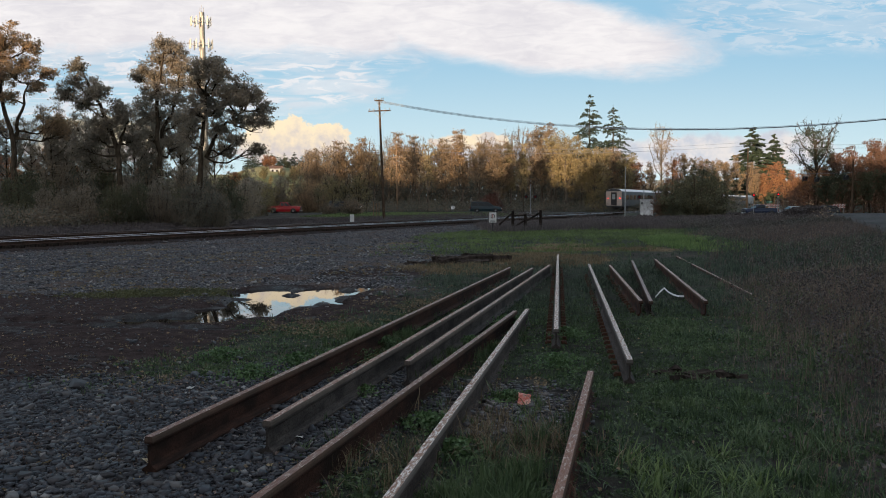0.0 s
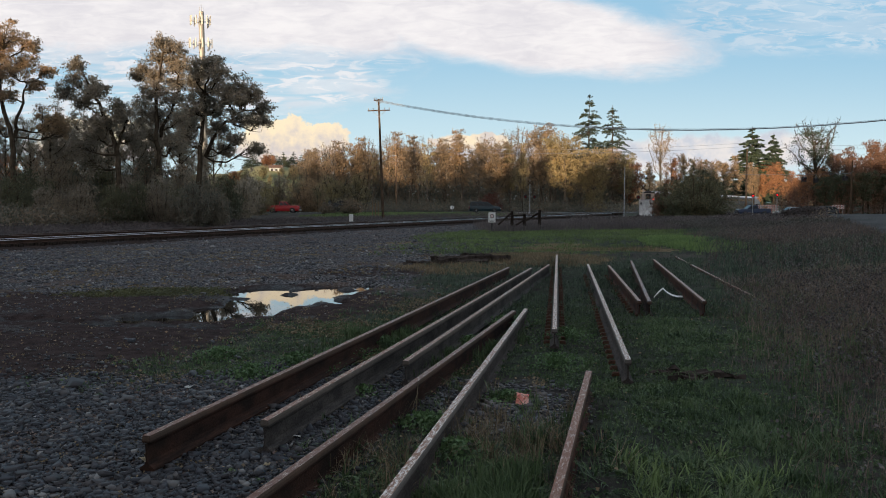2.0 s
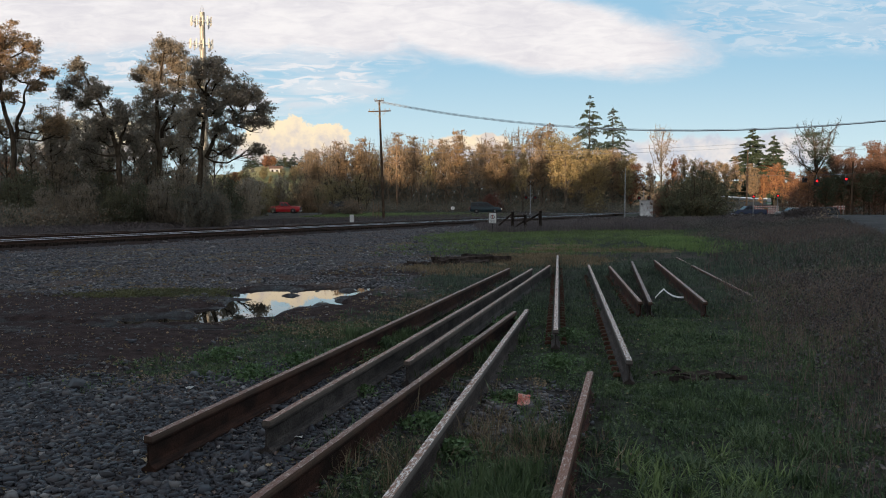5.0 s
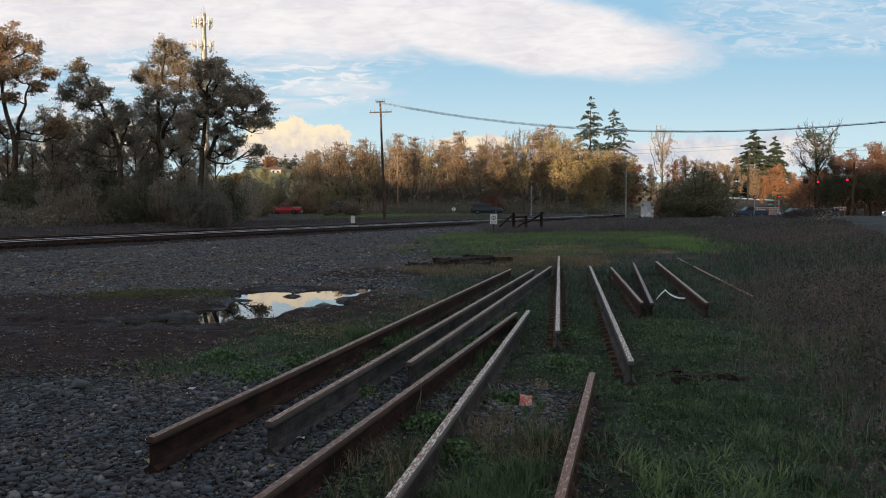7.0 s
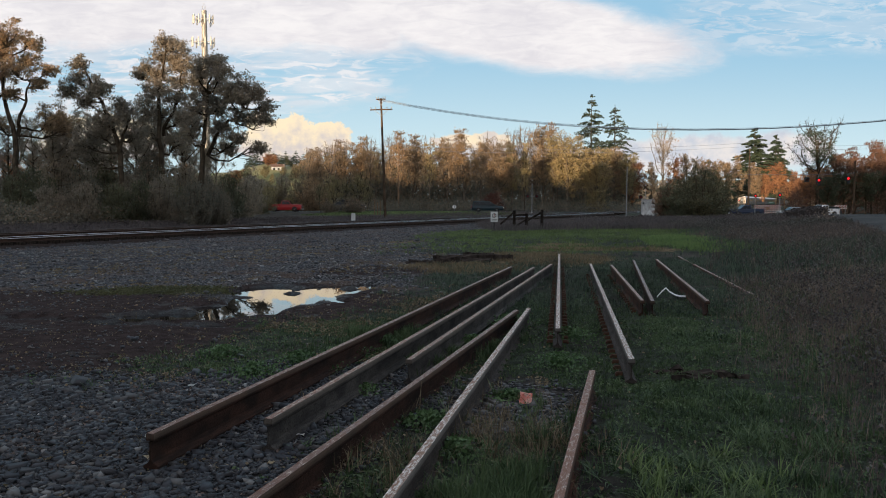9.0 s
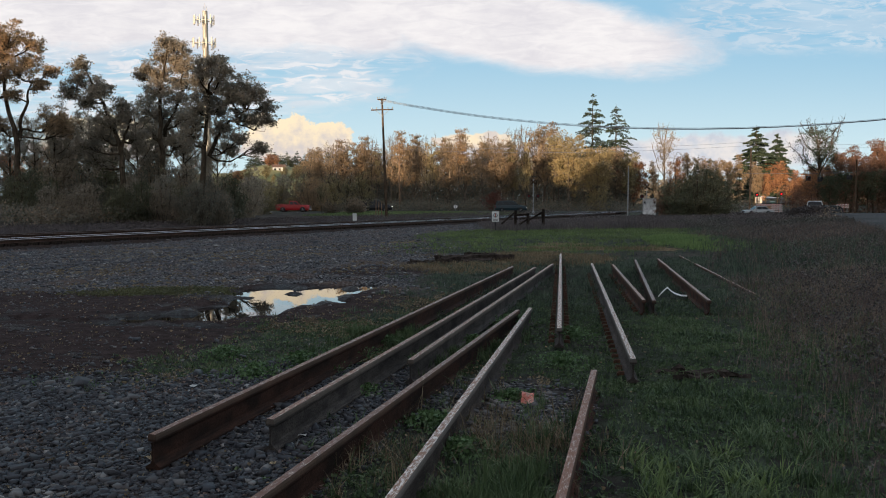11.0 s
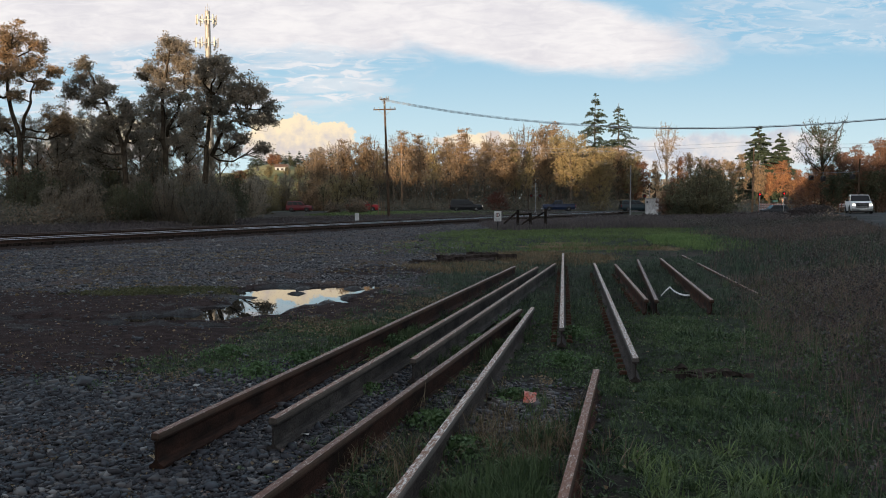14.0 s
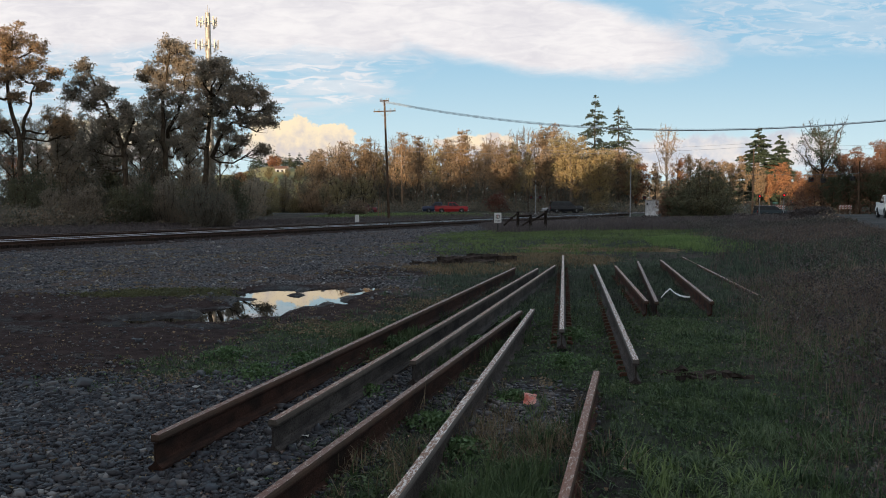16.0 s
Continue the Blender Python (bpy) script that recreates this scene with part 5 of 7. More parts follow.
def wheel(parent, x, y, r, width, rows_out):
    """A wheel about the axle x; the body points along +y."""
    w = part("wheel", rod((-width / 2, 0, 0), (width / 2, 0, 0), r * 0.25, None, 10), DARK_METAL, parent, at=Matrix.Translation((x, y, r)))
    bm = bmesh.new()
    prof = [(-width / 2, r * 0.62), (-width / 2, r * 0.93), (-width / 2 + 0.03, r), (width / 2 - 0.03, r), (width / 2, r * 0.93), (width / 2, r * 0.62)]
    n = 20
    rings = [[bm.verts.new((u, math.cos(2 * math.pi * k / n) * q, math.sin(2 * math.pi * k / n) * q)) for u, q in prof] for k in range(n)]
    for k in range(n):
        for j in range(len(prof)):
            bm.faces.new((rings[k][j], rings[k][(j + 1) % len(prof)], rings[(k + 1) % n][(j + 1) % len(prof)], rings[(k + 1) % n][j]))
    part("tyre", bm, TYRE, w)
    s = 1 if x > 0 else -1
    bm = bmesh.new()
    add_rod(bm, (s * width * 0.2, 0, 0), (s * width * 0.36, 0, 0), r * 0.63, r * 0.6, 20)
    for k in range(5):
        a = 2 * math.pi * k / 5
        add_rod(bm, (s * width * 0.4, math.cos(a) * r * 0.1, math.sin(a) * r * 0.1), (s * width * 0.4, math.cos(a) * r * 0.55, math.sin(a) * r * 0.55), r * 0.1, r * 0.08, 6)
    part("rim", bm, CHROME, w)
    rows_out.append(w)
    return w


CARS = {}


def loft(sections):
    """Body shell from side outline stations: (y, z_bottom, z_top, half width at bottom, half width at top)."""
    bm = bmesh.new()
    rings = []
    for y, z0, z1, w0, w1 in sections:
        zm = z0 + (z1 - z0) * 0.45
        rings.append([bm.verts.new(q) for q in ((-w0 * 0.92, y, z0), (-w0, y, zm), (-w1 * 0.97, y, z1 - 0.05), (-w1 * 0.86, y, z1), (w1 * 0.86, y, z1), (w1 * 0.97, y, z1 - 0.05), (w0, y, zm), (w0 * 0.92, y, z0))])
    n = 8
    for a, b in zip(rings[:-1], rings[1:]):
        for k in range(n):
            bm.faces.new((a[k], a[(k + 1) % n], b[(k + 1) % n], b[k]))
    bm.faces.new(rings[0])
    bm.faces.new(rings[-1][::-1])
    return bm


def vehicle(name, label, category, color, length, width, height, style, wheel_r=0.36, lights=False):
    """A road vehicle pointing along +y, its base at the origin. style: pickup, suv, van, sedan or hatch."""
    v = thing(name, label, category)
    coat = paint(name + "_paint", color)
    L, W, H = length / 2, width / 2, height
    g, belt = wheel_r * 0.75, H * (0.64 if style == "pickup" else 0.60)
    hood = H * {"pickup": 0.65, "suv": 0.60}.get(style, 0.56)
    noses = {"pickup": (0.46, 0.36), "suv": (0.50, 0.32), "van": (0.52, 0.22), "sedan": (0.42, 0.24), "hatch": (0.44, 0.28)}
    wind = L * noses[style][0]            # foot of the windscreen
    roof_f = L * noses[style][1] * 0.55   # front of the roof
    ends = {"pickup": (-0.18, -0.22), "suv": (-0.90, -0.97), "van": (-0.90, -0.97), "sedan": (-0.42, -0.72), "hatch": (-0.72, -0.95)}
    roof_b, glass_b = L * ends[style][0], L * ends[style][1]
    # lower body
    lower = [(-L, g + 0.12, belt * 0.96, W * 0.9, W * 0.9), (-L + 0.12, g, belt, W * 0.98, W * 0.95), (-L * 0.5, g * 0.9, belt + 0.02, W, W * 0.96), (0, g * 0.9, belt + 0.02, W, W * 0.96), (wind, g * 0.9, belt, W, W * 0.95),
             (L * 0.78, g * 0.95, hood, W * 0.99, W * 0.92), (L - 0.12, g, hood * 0.93, W * 0.96, W * 0.86), (L, g + 0.1, hood * 0.9, W * 0.9, W * 0.86)]
    if style == "sedan":
        lower[0] = (-L, g + 0.12, belt * 0.9, W * 0.88, W * 0.85)
    body = part("body", loft(lower), coat, v)
    # cab
    bm = bmesh.new()
    zb = belt
    stations = [(glass_b, zb, W * 0.93, 0), (roof_b, H, W * 0.82, 1), (roof_f, H, W * 0.82, 1), (wind, zb, W * 0.93, 0)]
    out_l = [bm.verts.new((-w, y, z)) for y, z, w, _ in stations]
    out_r = [bm.verts.new((w, y, z)) for y, z, w, _ in stations]
    bm.faces.new(out_l)
    bm.faces.new(out_r[::-1])
    for k in range(4):
        bm.faces.new((out_l[k], out_r[k], out_r[(k + 1) % 4], out_l[(k + 1) % 4]))
    bmesh.ops.recalc_face_normals(bm, faces=bm.faces)
    bmesh.ops.bevel(bm, geom=[e for e in bm.edges if e.verts[0].co.z > zb + 0.1 or e.verts[1].co.z > zb + 0.1], offset=0.06, segments=2, affect="EDGES", profile=0.5)
    part("cab", bm, coat, v)

    def pane(pname, pts, push):
        """A pane of tinted glass, 3 mm proud of the cab, with thickness."""
        bm = bmesh.new()
        a = [bm.verts.new(Vector(q)) for q in pts]
        b = [bm.verts.new(Vector(q) + Vector(push)) for q in pts]
        bm.faces.new(a)
        bm.faces.new(b[::-1])
        for i in range(len(a)):
            bm.faces.new((a[i], a[(i + 1) % len(a)], b[(i + 1) % len(a)], b[i]))
        part(pname, bm, GLASS_DARK, v)

    t0, t1 = 0.08, 0.86

    def on_side(y, f, s):
        return (s * (W * 0.93 + (W * 0.82 - W * 0.93) * f + 0.006), y, zb + (H - zb) * f)

    for s in (-1, 1):
        cuts = {"pickup": 2, "suv": 3, "van": 3, "sedan": 2, "hatch": 2}[style]
        f0, f1 = wind - 0.16, roof_f - 0.03
        b0, b1 = glass_b + 0.14, roof_b + 0.03
        lo_y = [f0 + (b0 - f0) * k / cuts for k in range(cuts + 1)]
        hi_y = [f1 + (b1 - f1) * k / cuts for k in range(cuts + 1)]
        for k in range(cuts):
            pane("side_window", [on_side(lo_y[k] - 0.04, t0, s), on_side(lo_y[k + 1] + 0.04, t0, s), on_side(hi_y[k + 1] + 0.04, t1, s), on_side(hi_y[k] - 0.04, t1, s)], (s * 0.008, 0, 0))
    for pname, ya, yb, sgn in (("windscreen", wind, roof_f, 1), ("rear_window", glass_b, roof_b, -1)):
        def across(f, s):
            return (s * (W * 0.93 + (W * 0.82 - W * 0.93) * f) * 0.94, ya + (yb - ya) * f + sgn * 0.008, zb + (H - zb) * f + 0.005)
        pane(pname, [across(0.05, -1), across(0.05, 1), across(0.9, 1), across(0.9, -1)], (0, sgn * 0.01, 0.006))
    if style == "pickup":
        # open load bed: dark floor between the side walls
        part("bed_liner", box(-W * 0.82, W * 0.82, -L + 0.12, glass_b - 0.08, belt + 0.012, belt + 0.03, 0.005), DARK_METAL, v, "black bed liner")
        for s in (-1, 1):
            part("bed_rail", box(s * W * 0.9 - 0.06, s * W * 0.9 + 0.06, -L + 0.05, glass_b - 0.02, belt - 0.01, belt + 0.08, 0.015), coat, v)
        part("tailgate", box(-W * 0.88, W * 0.88, -L - 0.02, -L + 0.06, g + 0.28, belt + 0.06, 0.015), coat, v)
    grille = part("grille", box(-W * 0.56, W * 0.56, L - 0.02, L + 0.035, hood * 0.5, hood * 0.86, 0.02), DARK_METAL, v, "black grille")
    if style == "pickup":
        for k in (0.6, 0.72):
            part("grille_bar", box(-W * 0.52, W * 0.52, L + 0.03, L + 0.05, hood * k - 0.02, hood * k + 0.02, 0.006), CHROME, grille)
        part("lower_valance", box(-W * 0.8, W * 0.8, L - 0.06, L + 0.06, g - 0.1, g + 0.03, 0.02), DARK_METAL, v, "black lower valance")
        part("number_plate", box(-0.2, 0.2, L + 0.09, L + 0.1, g + 0.06, g + 0.18), WHITE_PAINT, v)
    part("wiper_cowl", box(-W * 0.84, W * 0.84, wind - 0.02, wind + 0.1, belt - 0.03, belt + 0.025, 0.01), DARK_METAL, v)
    part("front_bumper", box(-W * 0.92, W * 0.92, L - 0.1, L + 0.09, g + 0.02, g + 0.24, 0.03), CHROME if style == "pickup" else coat, v)
    part("rear_bumper", box(-W * 0.9, W * 0.9, -L - 0.08, -L + 0.1, g + 0.04, g + 0.24, 0.03), CHROME if style == "pickup" else coat, v)
    for s in (-1, 1):
        part("headlight", box(s * W * 0.71 - W * 0.13, s * W * 0.71 + W * 0.13, L - 0.08, L + 0.03, hood * 0.66, hood * 0.8, 0.02), LAMP_GLOW if lights else CHROME, v, "lit headlight" if lights else "")
        part("tail_light", box(s * W * 0.84 - 0.07, s * W * 0.84 + 0.07, -L - 0.03, -L + 0.05, belt * 0.62, belt * 0.92, 0.015), plain(name + "_lens", (0.35, 0.02, 0.02), 0.2), v, "red tail light")
        part("mirror", box(s * (W + 0.1) - 0.11, s * (W + 0.1) + 0.11, wind - 0.34, wind - 0.22, belt + 0.02, belt + 0.2, 0.03), DARK_METAL if style == "pickup" else coat, v)
        # dark arches above the wheels
        for y in (L * 0.60, -L * 0.58):
            part("wheel_arch", rod((s * (W - 0.12), y, wheel_r), (s * (W + 0.008), y, wheel_r), wheel_r * 1.14, None, 20), DARK_METAL, v)
    wheels = []
    for s in (-1, 1):
        for y in (L * 0.60, -L * 0.58):
            wheel(v, s * (W - 0.115 + 0.03), y, wheel_r, 0.24, wheels)
    CARS[name] = (v, wheels, wheel_r)
    return v


vehicle("red_pickup", "red extended-cab pickup truck on the road", "pickup truck", (0.3, 0.014, 0.016), 5.35, 1.9, 1.74, "pickup", 0.38)
vehicle("black_suv", "large black sport utility vehicle on the road", "car", (0.010, 0.011, 0.013), 5.2, 2.0, 1.9, "suv", 0.39, True)
vehicle("minivan", "dark blue-green minivan on the road", "car", (0.012, 0.028, 0.036), 5.0, 1.95, 1.75, "van", 0.34, True)
vehicle("blue_pickup", "dark blue pickup truck on the road", "pickup truck", (0.014, 0.025, 0.06), 5.4, 1.9, 1.75, "pickup", 0.37)
vehicle("silver_sedan", "silver sedan on the road", "car", (0.35, 0.37, 0.38), 4.7, 1.82, 1.45, "sedan", 0.33)
vehicle("dark_hatchback", "dark grey hatchback on the road", "car", (0.02, 0.022, 0.026), 4.4, 1.8, 1.55, "hatch", 0.33)
vehicle("maroon_suv", "small boxy maroon car on the road", "car", (0.13, 0.02, 0.025), 4.1, 1.8, 1.68, "suv", 0.33)
vehicle("white_pickup", "white crew-cab pickup truck with lit headlights", "pickup truck", (0.78, 0.78, 0.77), 5.3, 1.95, 1.85, "pickup", 0.4, True)


def build_train():
    """A passenger train leaving over the crossing: cars in line, pointing along +y, the rear end at y = 0."""
    # shade on the car sides and sky sheen on the roof are in these colours
    steel = plain("shaded_car_steel", (0.055, 0.056, 0.06), 0.6, 0.1, 0.12, 6)
    roof_m = plain("sky_sheen_roof", (0.8, 0.8, 0.8), 0.5, 0.0, 0.06, 4)
    end_m = plain("car_end_beige", (0.42, 0.36, 0.31), 0.6, 0.1, 0.1, 8)
    train = thing("passenger_train", "silver passenger train leaving over the crossing", "train")
    for k in range(7):
        y0 = 26.2 * k
        w, h = 1.52, 4.05
        prof = [(-w, 1.0), (-w, 3.25), (-w * 0.93, 3.62), (-w * 0.7, 3.9), (-w * 0.3, h), (w * 0.3, h), (w * 0.7, 3.9), (w * 0.93, 3.62), (w, 3.25), (w, 1.0), (w * 0.8, 0.75), (-w * 0.8, 0.75)]
        car = part("train_car", prism(prof, "y", y0, y0 + 25.6), steel, train, "stainless steel passenger car with sides darkened for shade")
        rp = [(-w * 0.95, 3.60), (-w * 0.72, 3.92), (-w * 0.3, h + 0.03), (w * 0.3, h + 0.03), (w * 0.72, 3.92), (w * 0.95, 3.60), (w * 0.9, 3.58), (-w * 0.9, 3.58)]
        part("roof", prism(rp, "y", y0 + 0.02, y0 + 25.58), roof_m, car, "roof whitened for sky sheen")
        for s in (-1, 1):
            for j in range(8):
                part("window", box(s * w - 0.02, s * w + 0.012, y0 + 2.4 + 2.65 * j, y0 + 4.3 + 2.65 * j, 2.15, 2.95, 0.01), GLASS_DARK, car)
        for y in (y0 + 4, y0 + 21.6):
            part("bogie", box(-1.1, 1.1, y - 1.5, y + 1.5, 0.25, 0.8, 0.06), DARK_METAL, car)
            for d in (-1.05, 1.05):
                for s in (-1, 1):
                    part("wheel", rod((s * 0.66, y + d, 0.46), (s * 0.79, y + d, 0.46), 0.46, None, 16), DARK_METAL, car)
        if k == 0:
            part("end_wall", box(-w * 0.95, w * 0.95, -0.05, 0.0, 1.05, 3.6, 0.02), end_m, car, "beige end wall")
            part("end_door", box(-0.52, 0.52, -0.16, -0.02, 1.15, 3.45, 0.03), DARK_METAL, car, "dark end door and diaphragm")
            part("door_window", box(-0.28, 0.28, -0.2, -0.13, 2.2, 3.1, 0.02), plain("door_glass", (0.3, 0.33, 0.34), 0.1), car)
            part("coupler", box(-0.2, 0.2, -0.6, 0.1, 0.7, 1.0, 0.05), DARK_METAL, car)
            for s in (-1, 1):
                part("marker_light", rod((s * 1.08, -0.1, 2.35), (s * 1.08, 0, 2.35), 0.11, None, 12), TAIL_GLOW, car, "red marker light")
    y0 = 26.2 * 7
    prof = [(-1.5, 1.0), (-1.5, 3.6), (-1.1, 4.3), (1.1, 4.3), (1.5, 3.6), (1.5, 1.0)]
    loco = part("locomotive", prism(prof, "y", y0, y0 + 20.5, 0.08), plain("locomotive_paint", (0.3, 0.32, 0.34), 0.4), train, "grey locomotive")
    for y in (y0 + 4, y0 + 16):
        part("bogie", box(-1.15, 1.15, y - 1.8, y + 1.8, 0.2, 0.98, 0.06), DARK_METAL, loco)
    return train


TRAIN = build_train()


# ---- what moves, and when ----
def drive(name, y, facing, places, z=ROAD_Z + 0.005):
    """Keys a car that goes along the cross road; places: (seconds, x)."""
    v, wheels, r = CARS[name]
    walk(v, [(t, pose(x, y, z + float(road_z(x)), 0, 0, facing)) for t, x in places])
    spin(wheels, r, [(t, abs(x - places[0][1])) for t, x in places])


def spin(wheels, r, gone):
    """Turns wheels by the way gone: (seconds, metres), a row every turn of about a radian."""
    ts, ds = [g[0] for g in gone], [g[1] for g in gone]
    rows_ = [(0.0, 0.0)]
    for k in range(1, 16 * FPS + 1):
        t = k / FPS
        a = float(np.interp(t, ts, ds)) / r
        if a - rows_[-1][1] > 0.9 or k == 16 * FPS:
            rows_.append((t, a))
    for w in wheels:
        c = w.matrix_basis.translation.copy()
        walk(w, [(t, Matrix.Translation(c) @ Matrix.Rotation(-a, 4, "X")) for t, a in rows_])


def motions():
    near, far_lane = 118.5, 122.0
    drive("red_pickup", near, -90, [(0, -25.35), (9.0, -25.35), (10.2, -24.9), (11.3, -23.72), (12, -21.5), (12.6, -19.4), (13, -17.9), (13.8, -14.5), (14.2, -12.4), (14.6, -9.8), (15, -6.9), (15.6, -2.6), (16, 0.68)])
    drive("black_suv", near, -90, [(0, -15.65), (8.2, -15.6), (9.2, -14.8), (10.2, -13.0), (11.3, -10.17), (11.8, -8.4), (12.2, -6.7), (12.6, -4.95), (13, -3.0), (13.4, -0.6), (13.8, 1.75), (14.2, 4.4), (14.6, 7.4), (15, 10.7), (15.6, 15.7), (16, 19.0)])
    drive("minivan", near, -90, [(0, 6.95), (8.8, 6.95), (10.0, 8.3), (11.3, 11.6), (11.8, 14.0), (12.2, 16.5), (12.6, 19.1), (13, 21.9), (13.4, 25.0), (13.8, 28.4), (14.2, 32.1), (15.0, 40.5), (16, 51.8)])
    drive("maroon_suv", near, -90, [(0, -36.6), (9.6, -36.6), (11.3, -33.0), (12.2, -30.2), (12.6, -28.8), (13, -27.4), (13.4, -26.0), (13.8, -24.5), (14.2, -22.8), (14.6, -20.9), (15.3, -17.5), (16, -13.3)])
    drive("blue_pickup", far_lane, 90, [(0, 52.5), (1.5, 51.7), (3.5, 50.95), (7, 50.7), (8.8, 50.2), (9.6, 48.0), (11.5, 34.8), (12.2, 30.4), (12.6, 28.1), (13, 25.6), (13.4, 22.7), (13.8, 19.9), (14.2, 16.7), (14.6, 13.0), (15, 9.2), (15.6, 3.6), (16, -1.4)])
    drive("silver_sedan", far_lane, 90, [(0, 57.8), (9.4, 57.6), (10.2, 55.5), (11.3, 50.0), (13.0, 39.5), (14.6, 29.4), (15, 26.5), (15.3, 24.1), (15.6, 21.5), (16, 18.0)])
    drive("dark_hatchback", far_lane, 90, [(0, 63.2), (11.4, 63.2), (12.0, 62.3), (12.8, 60.0), (13.5, 56.6), (14, 53.9), (14.6, 50.0), (15.3, 45.0), (16, 39.5)])
    v, wheels, r = CARS["white_pickup"]
    way = [(0, 112.0, 117.8, 90), (4.0, 97.0, 117.8, 90), (6.2, 80.5, 117.8, 90), (7, 73.3, 117.8, 90), (7.6, 67.9, 117.8, 90), (8, 65.0, 117.8, 92), (8.6, 61.9, 117.4, 98),
           (9.2, 57.96, 114.5, 112), (10.2, 51.83, 103.5, 145), (11.3, 46.63, 93, 153), (12.5, 44.2, 84.5, 155), (13.5, 41.78, 76.5, 157),
           (14, 40.52, 73, 158), (14.5, 39.17, 69.3, 159), (15.2, 37.5, 64.5, 159), (16, 35.92, 59.5, 159)]
    way = [(t, x, y, a, float(road_z(x)) if y > 112 else float(side_z(y)) - 0.005) for t, x, y, a in way]
    walk(v, [(t, pose(x, y, z, 0, 0, a)) for t, x, y, a, z in way])
    gone = [(way[0][0], 0.0)]
    for a, b in zip(way[:-1], way[1:]):
        gone.append((b[0], gone[-1][1] + math.hypot(b[1] - a[1], b[2] - a[2])))
    spin(wheels, r, gone)
    # the added black discs drop from the lenses while the lamps count as lit
    lit = [(0.36 + 1.065 * k, 0.90 + 1.065 * k) for k in range(15)]
    rows_ = [(0.0, 0.22)]
    for a, b in lit:
        rows_ += [(a, 0.22), (a + 0.04, -0.3), (b, -0.3), (b + 0.04, 0.22)]
    rows_.append((16.0, 0.22))
    for s in BEACONS:
        walk(s, [(t, pose(0, 0, z)) for t, z in rows_])
    walk(TRAIN, [(t, track_pose(s, 4.3, RAIL_TOP)) for t, s in ((0, 130.8), (0.6, 138.2), (2, 157), (4, 188), (6, 230), (7.6, 268.5), (8.6, 293), (9.2, 308), (11.3, 363), (13.5, 432), (16, 517))])


# ---- poles, wires, tower ----
def ground_at(x, y):
    return float(ground_z(x, y))


def utility_pole(u, z, top, label, arms=((0.9, 2.4),), material=POLE_WOOD, r=0.16, braces=True, base=None, lean=0.0):
    """A wooden pole on the sight line u at depth z, its top at picture height top."""
    x = px(u, z)
    g = ground_at(x, z) if base is None else base
    h = (362 - top) * z / 1304.8 + 1.58 - g
    p = thing("utility_pole", label, "utility pole", Matrix.Translation((x - math.tan(radians(lean)) * h, z, g)) @ Matrix.Rotation(radians(lean), 4, "Y"))
    part("pole", rod((0, 0, -0.3), (0, 0, h), r, r * 0.62, 12), material, p)
    for drop, width in arms:
        a = part("crossarm", box(-width / 2, width / 2, -0.2, -0.09, h - drop - 0.06, h - drop + 0.06, 0.01), material, p)
        for s in (-1, -0.55, 0.55, 1):
            bm = add_rod(rod((s * width * 0.46, -0.14, h - drop + 0.06), (s * width * 0.46, -0.14, h - drop + 0.16), 0.025, None, 6), (s * width * 0.46, -0.14, h - drop + 0.14), (s * width * 0.46, -0.14, h - drop + 0.28), 0.06, 0.04, 8)
            part("insulator", bm, GREY_METAL, a)
        if braces:
            for s in (-1, 1):
                part("brace", rod((s * width * 0.3, -0.15, h - drop - 0.05), (0, -0.15, h - drop - 0.7), 0.02, None, 6), GREY_METAL, p)
    return p, x, g + h


POLE1, P1X, P1Z = utility_pole(674, 82, 181, "tall dark wooden utility pole with crossarms by the track", ((0.12, 1.0), (1.25, 2.45)), lean=-1.9)
utility_pole(704, 140, 258, "sunlit wooden utility pole at the roadside", ((2.6, 2.2), (3.6, 2.4)), POLE_PALE, 0.15)
utility_pole(1322, 126, 268, "pale wooden utility pole by the junction", (), POLE_PALE, 0.17, False)
utility_pole(1508, 104, 288, "wooden pole that carries the junction signals", (), POLE_WOOD, 0.14, False)
utility_pole(1107, 104, 299, "slim grey pole beside the level crossing", (), GREY_METAL, 0.09, False)


def wire(name, a, b, sag, r, label, n=26):
    """A hanging cable as one thin tube."""
    a, b = Vector(a), Vector(b)
    pts = [a.lerp(b, k / n) - Vector((0, 0, sag * 4 * (k / n) * (1 - k / n))) for k in range(n + 1)]
    d = (b - a).normalized()
    e = d.cross(Vector((0, 0, 1))).normalized()
    f = d.cross(e)
    m = 5
    verts = [p + (e * math.cos(2 * math.pi * k / m) + f * math.sin(2 * math.pi * k / m)) * r for p in pts for k in range(m)]
    faces = [(i * m + k, i * m + (k + 1) % m, (i + 1) * m + (k + 1) % m, (i + 1) * m + k) for i in range(n) for k in range(m)]
    return tagged(part(name, quick_mesh(name, [tuple(v) for v in verts], faces), CABLE), label, "cable")


WIRE_X, WIRE_Y, WIRE_Z, WIRE_SAG = 85.0, 55.0, 19.0, 6.92
# the bundle from the tall pole to a pole outside the view, nearer to the side road
for k, (dx, dz, r) in enumerate(((-0.6, 0.0, 0.024), (-0.2, 0.06, 0.024), (0.3, 0.03, 0.024), (0.0, 0.14, 0.016))):
    wire("power_line", (P1X + dx * 0.5, 82 - 0.1, P1Z - 0.25 + dz), (WIRE_X + dx, WIRE_Y - dx * 0.4, WIRE_Z + dz), WIRE_SAG, r, "sagging black power line across the sky")
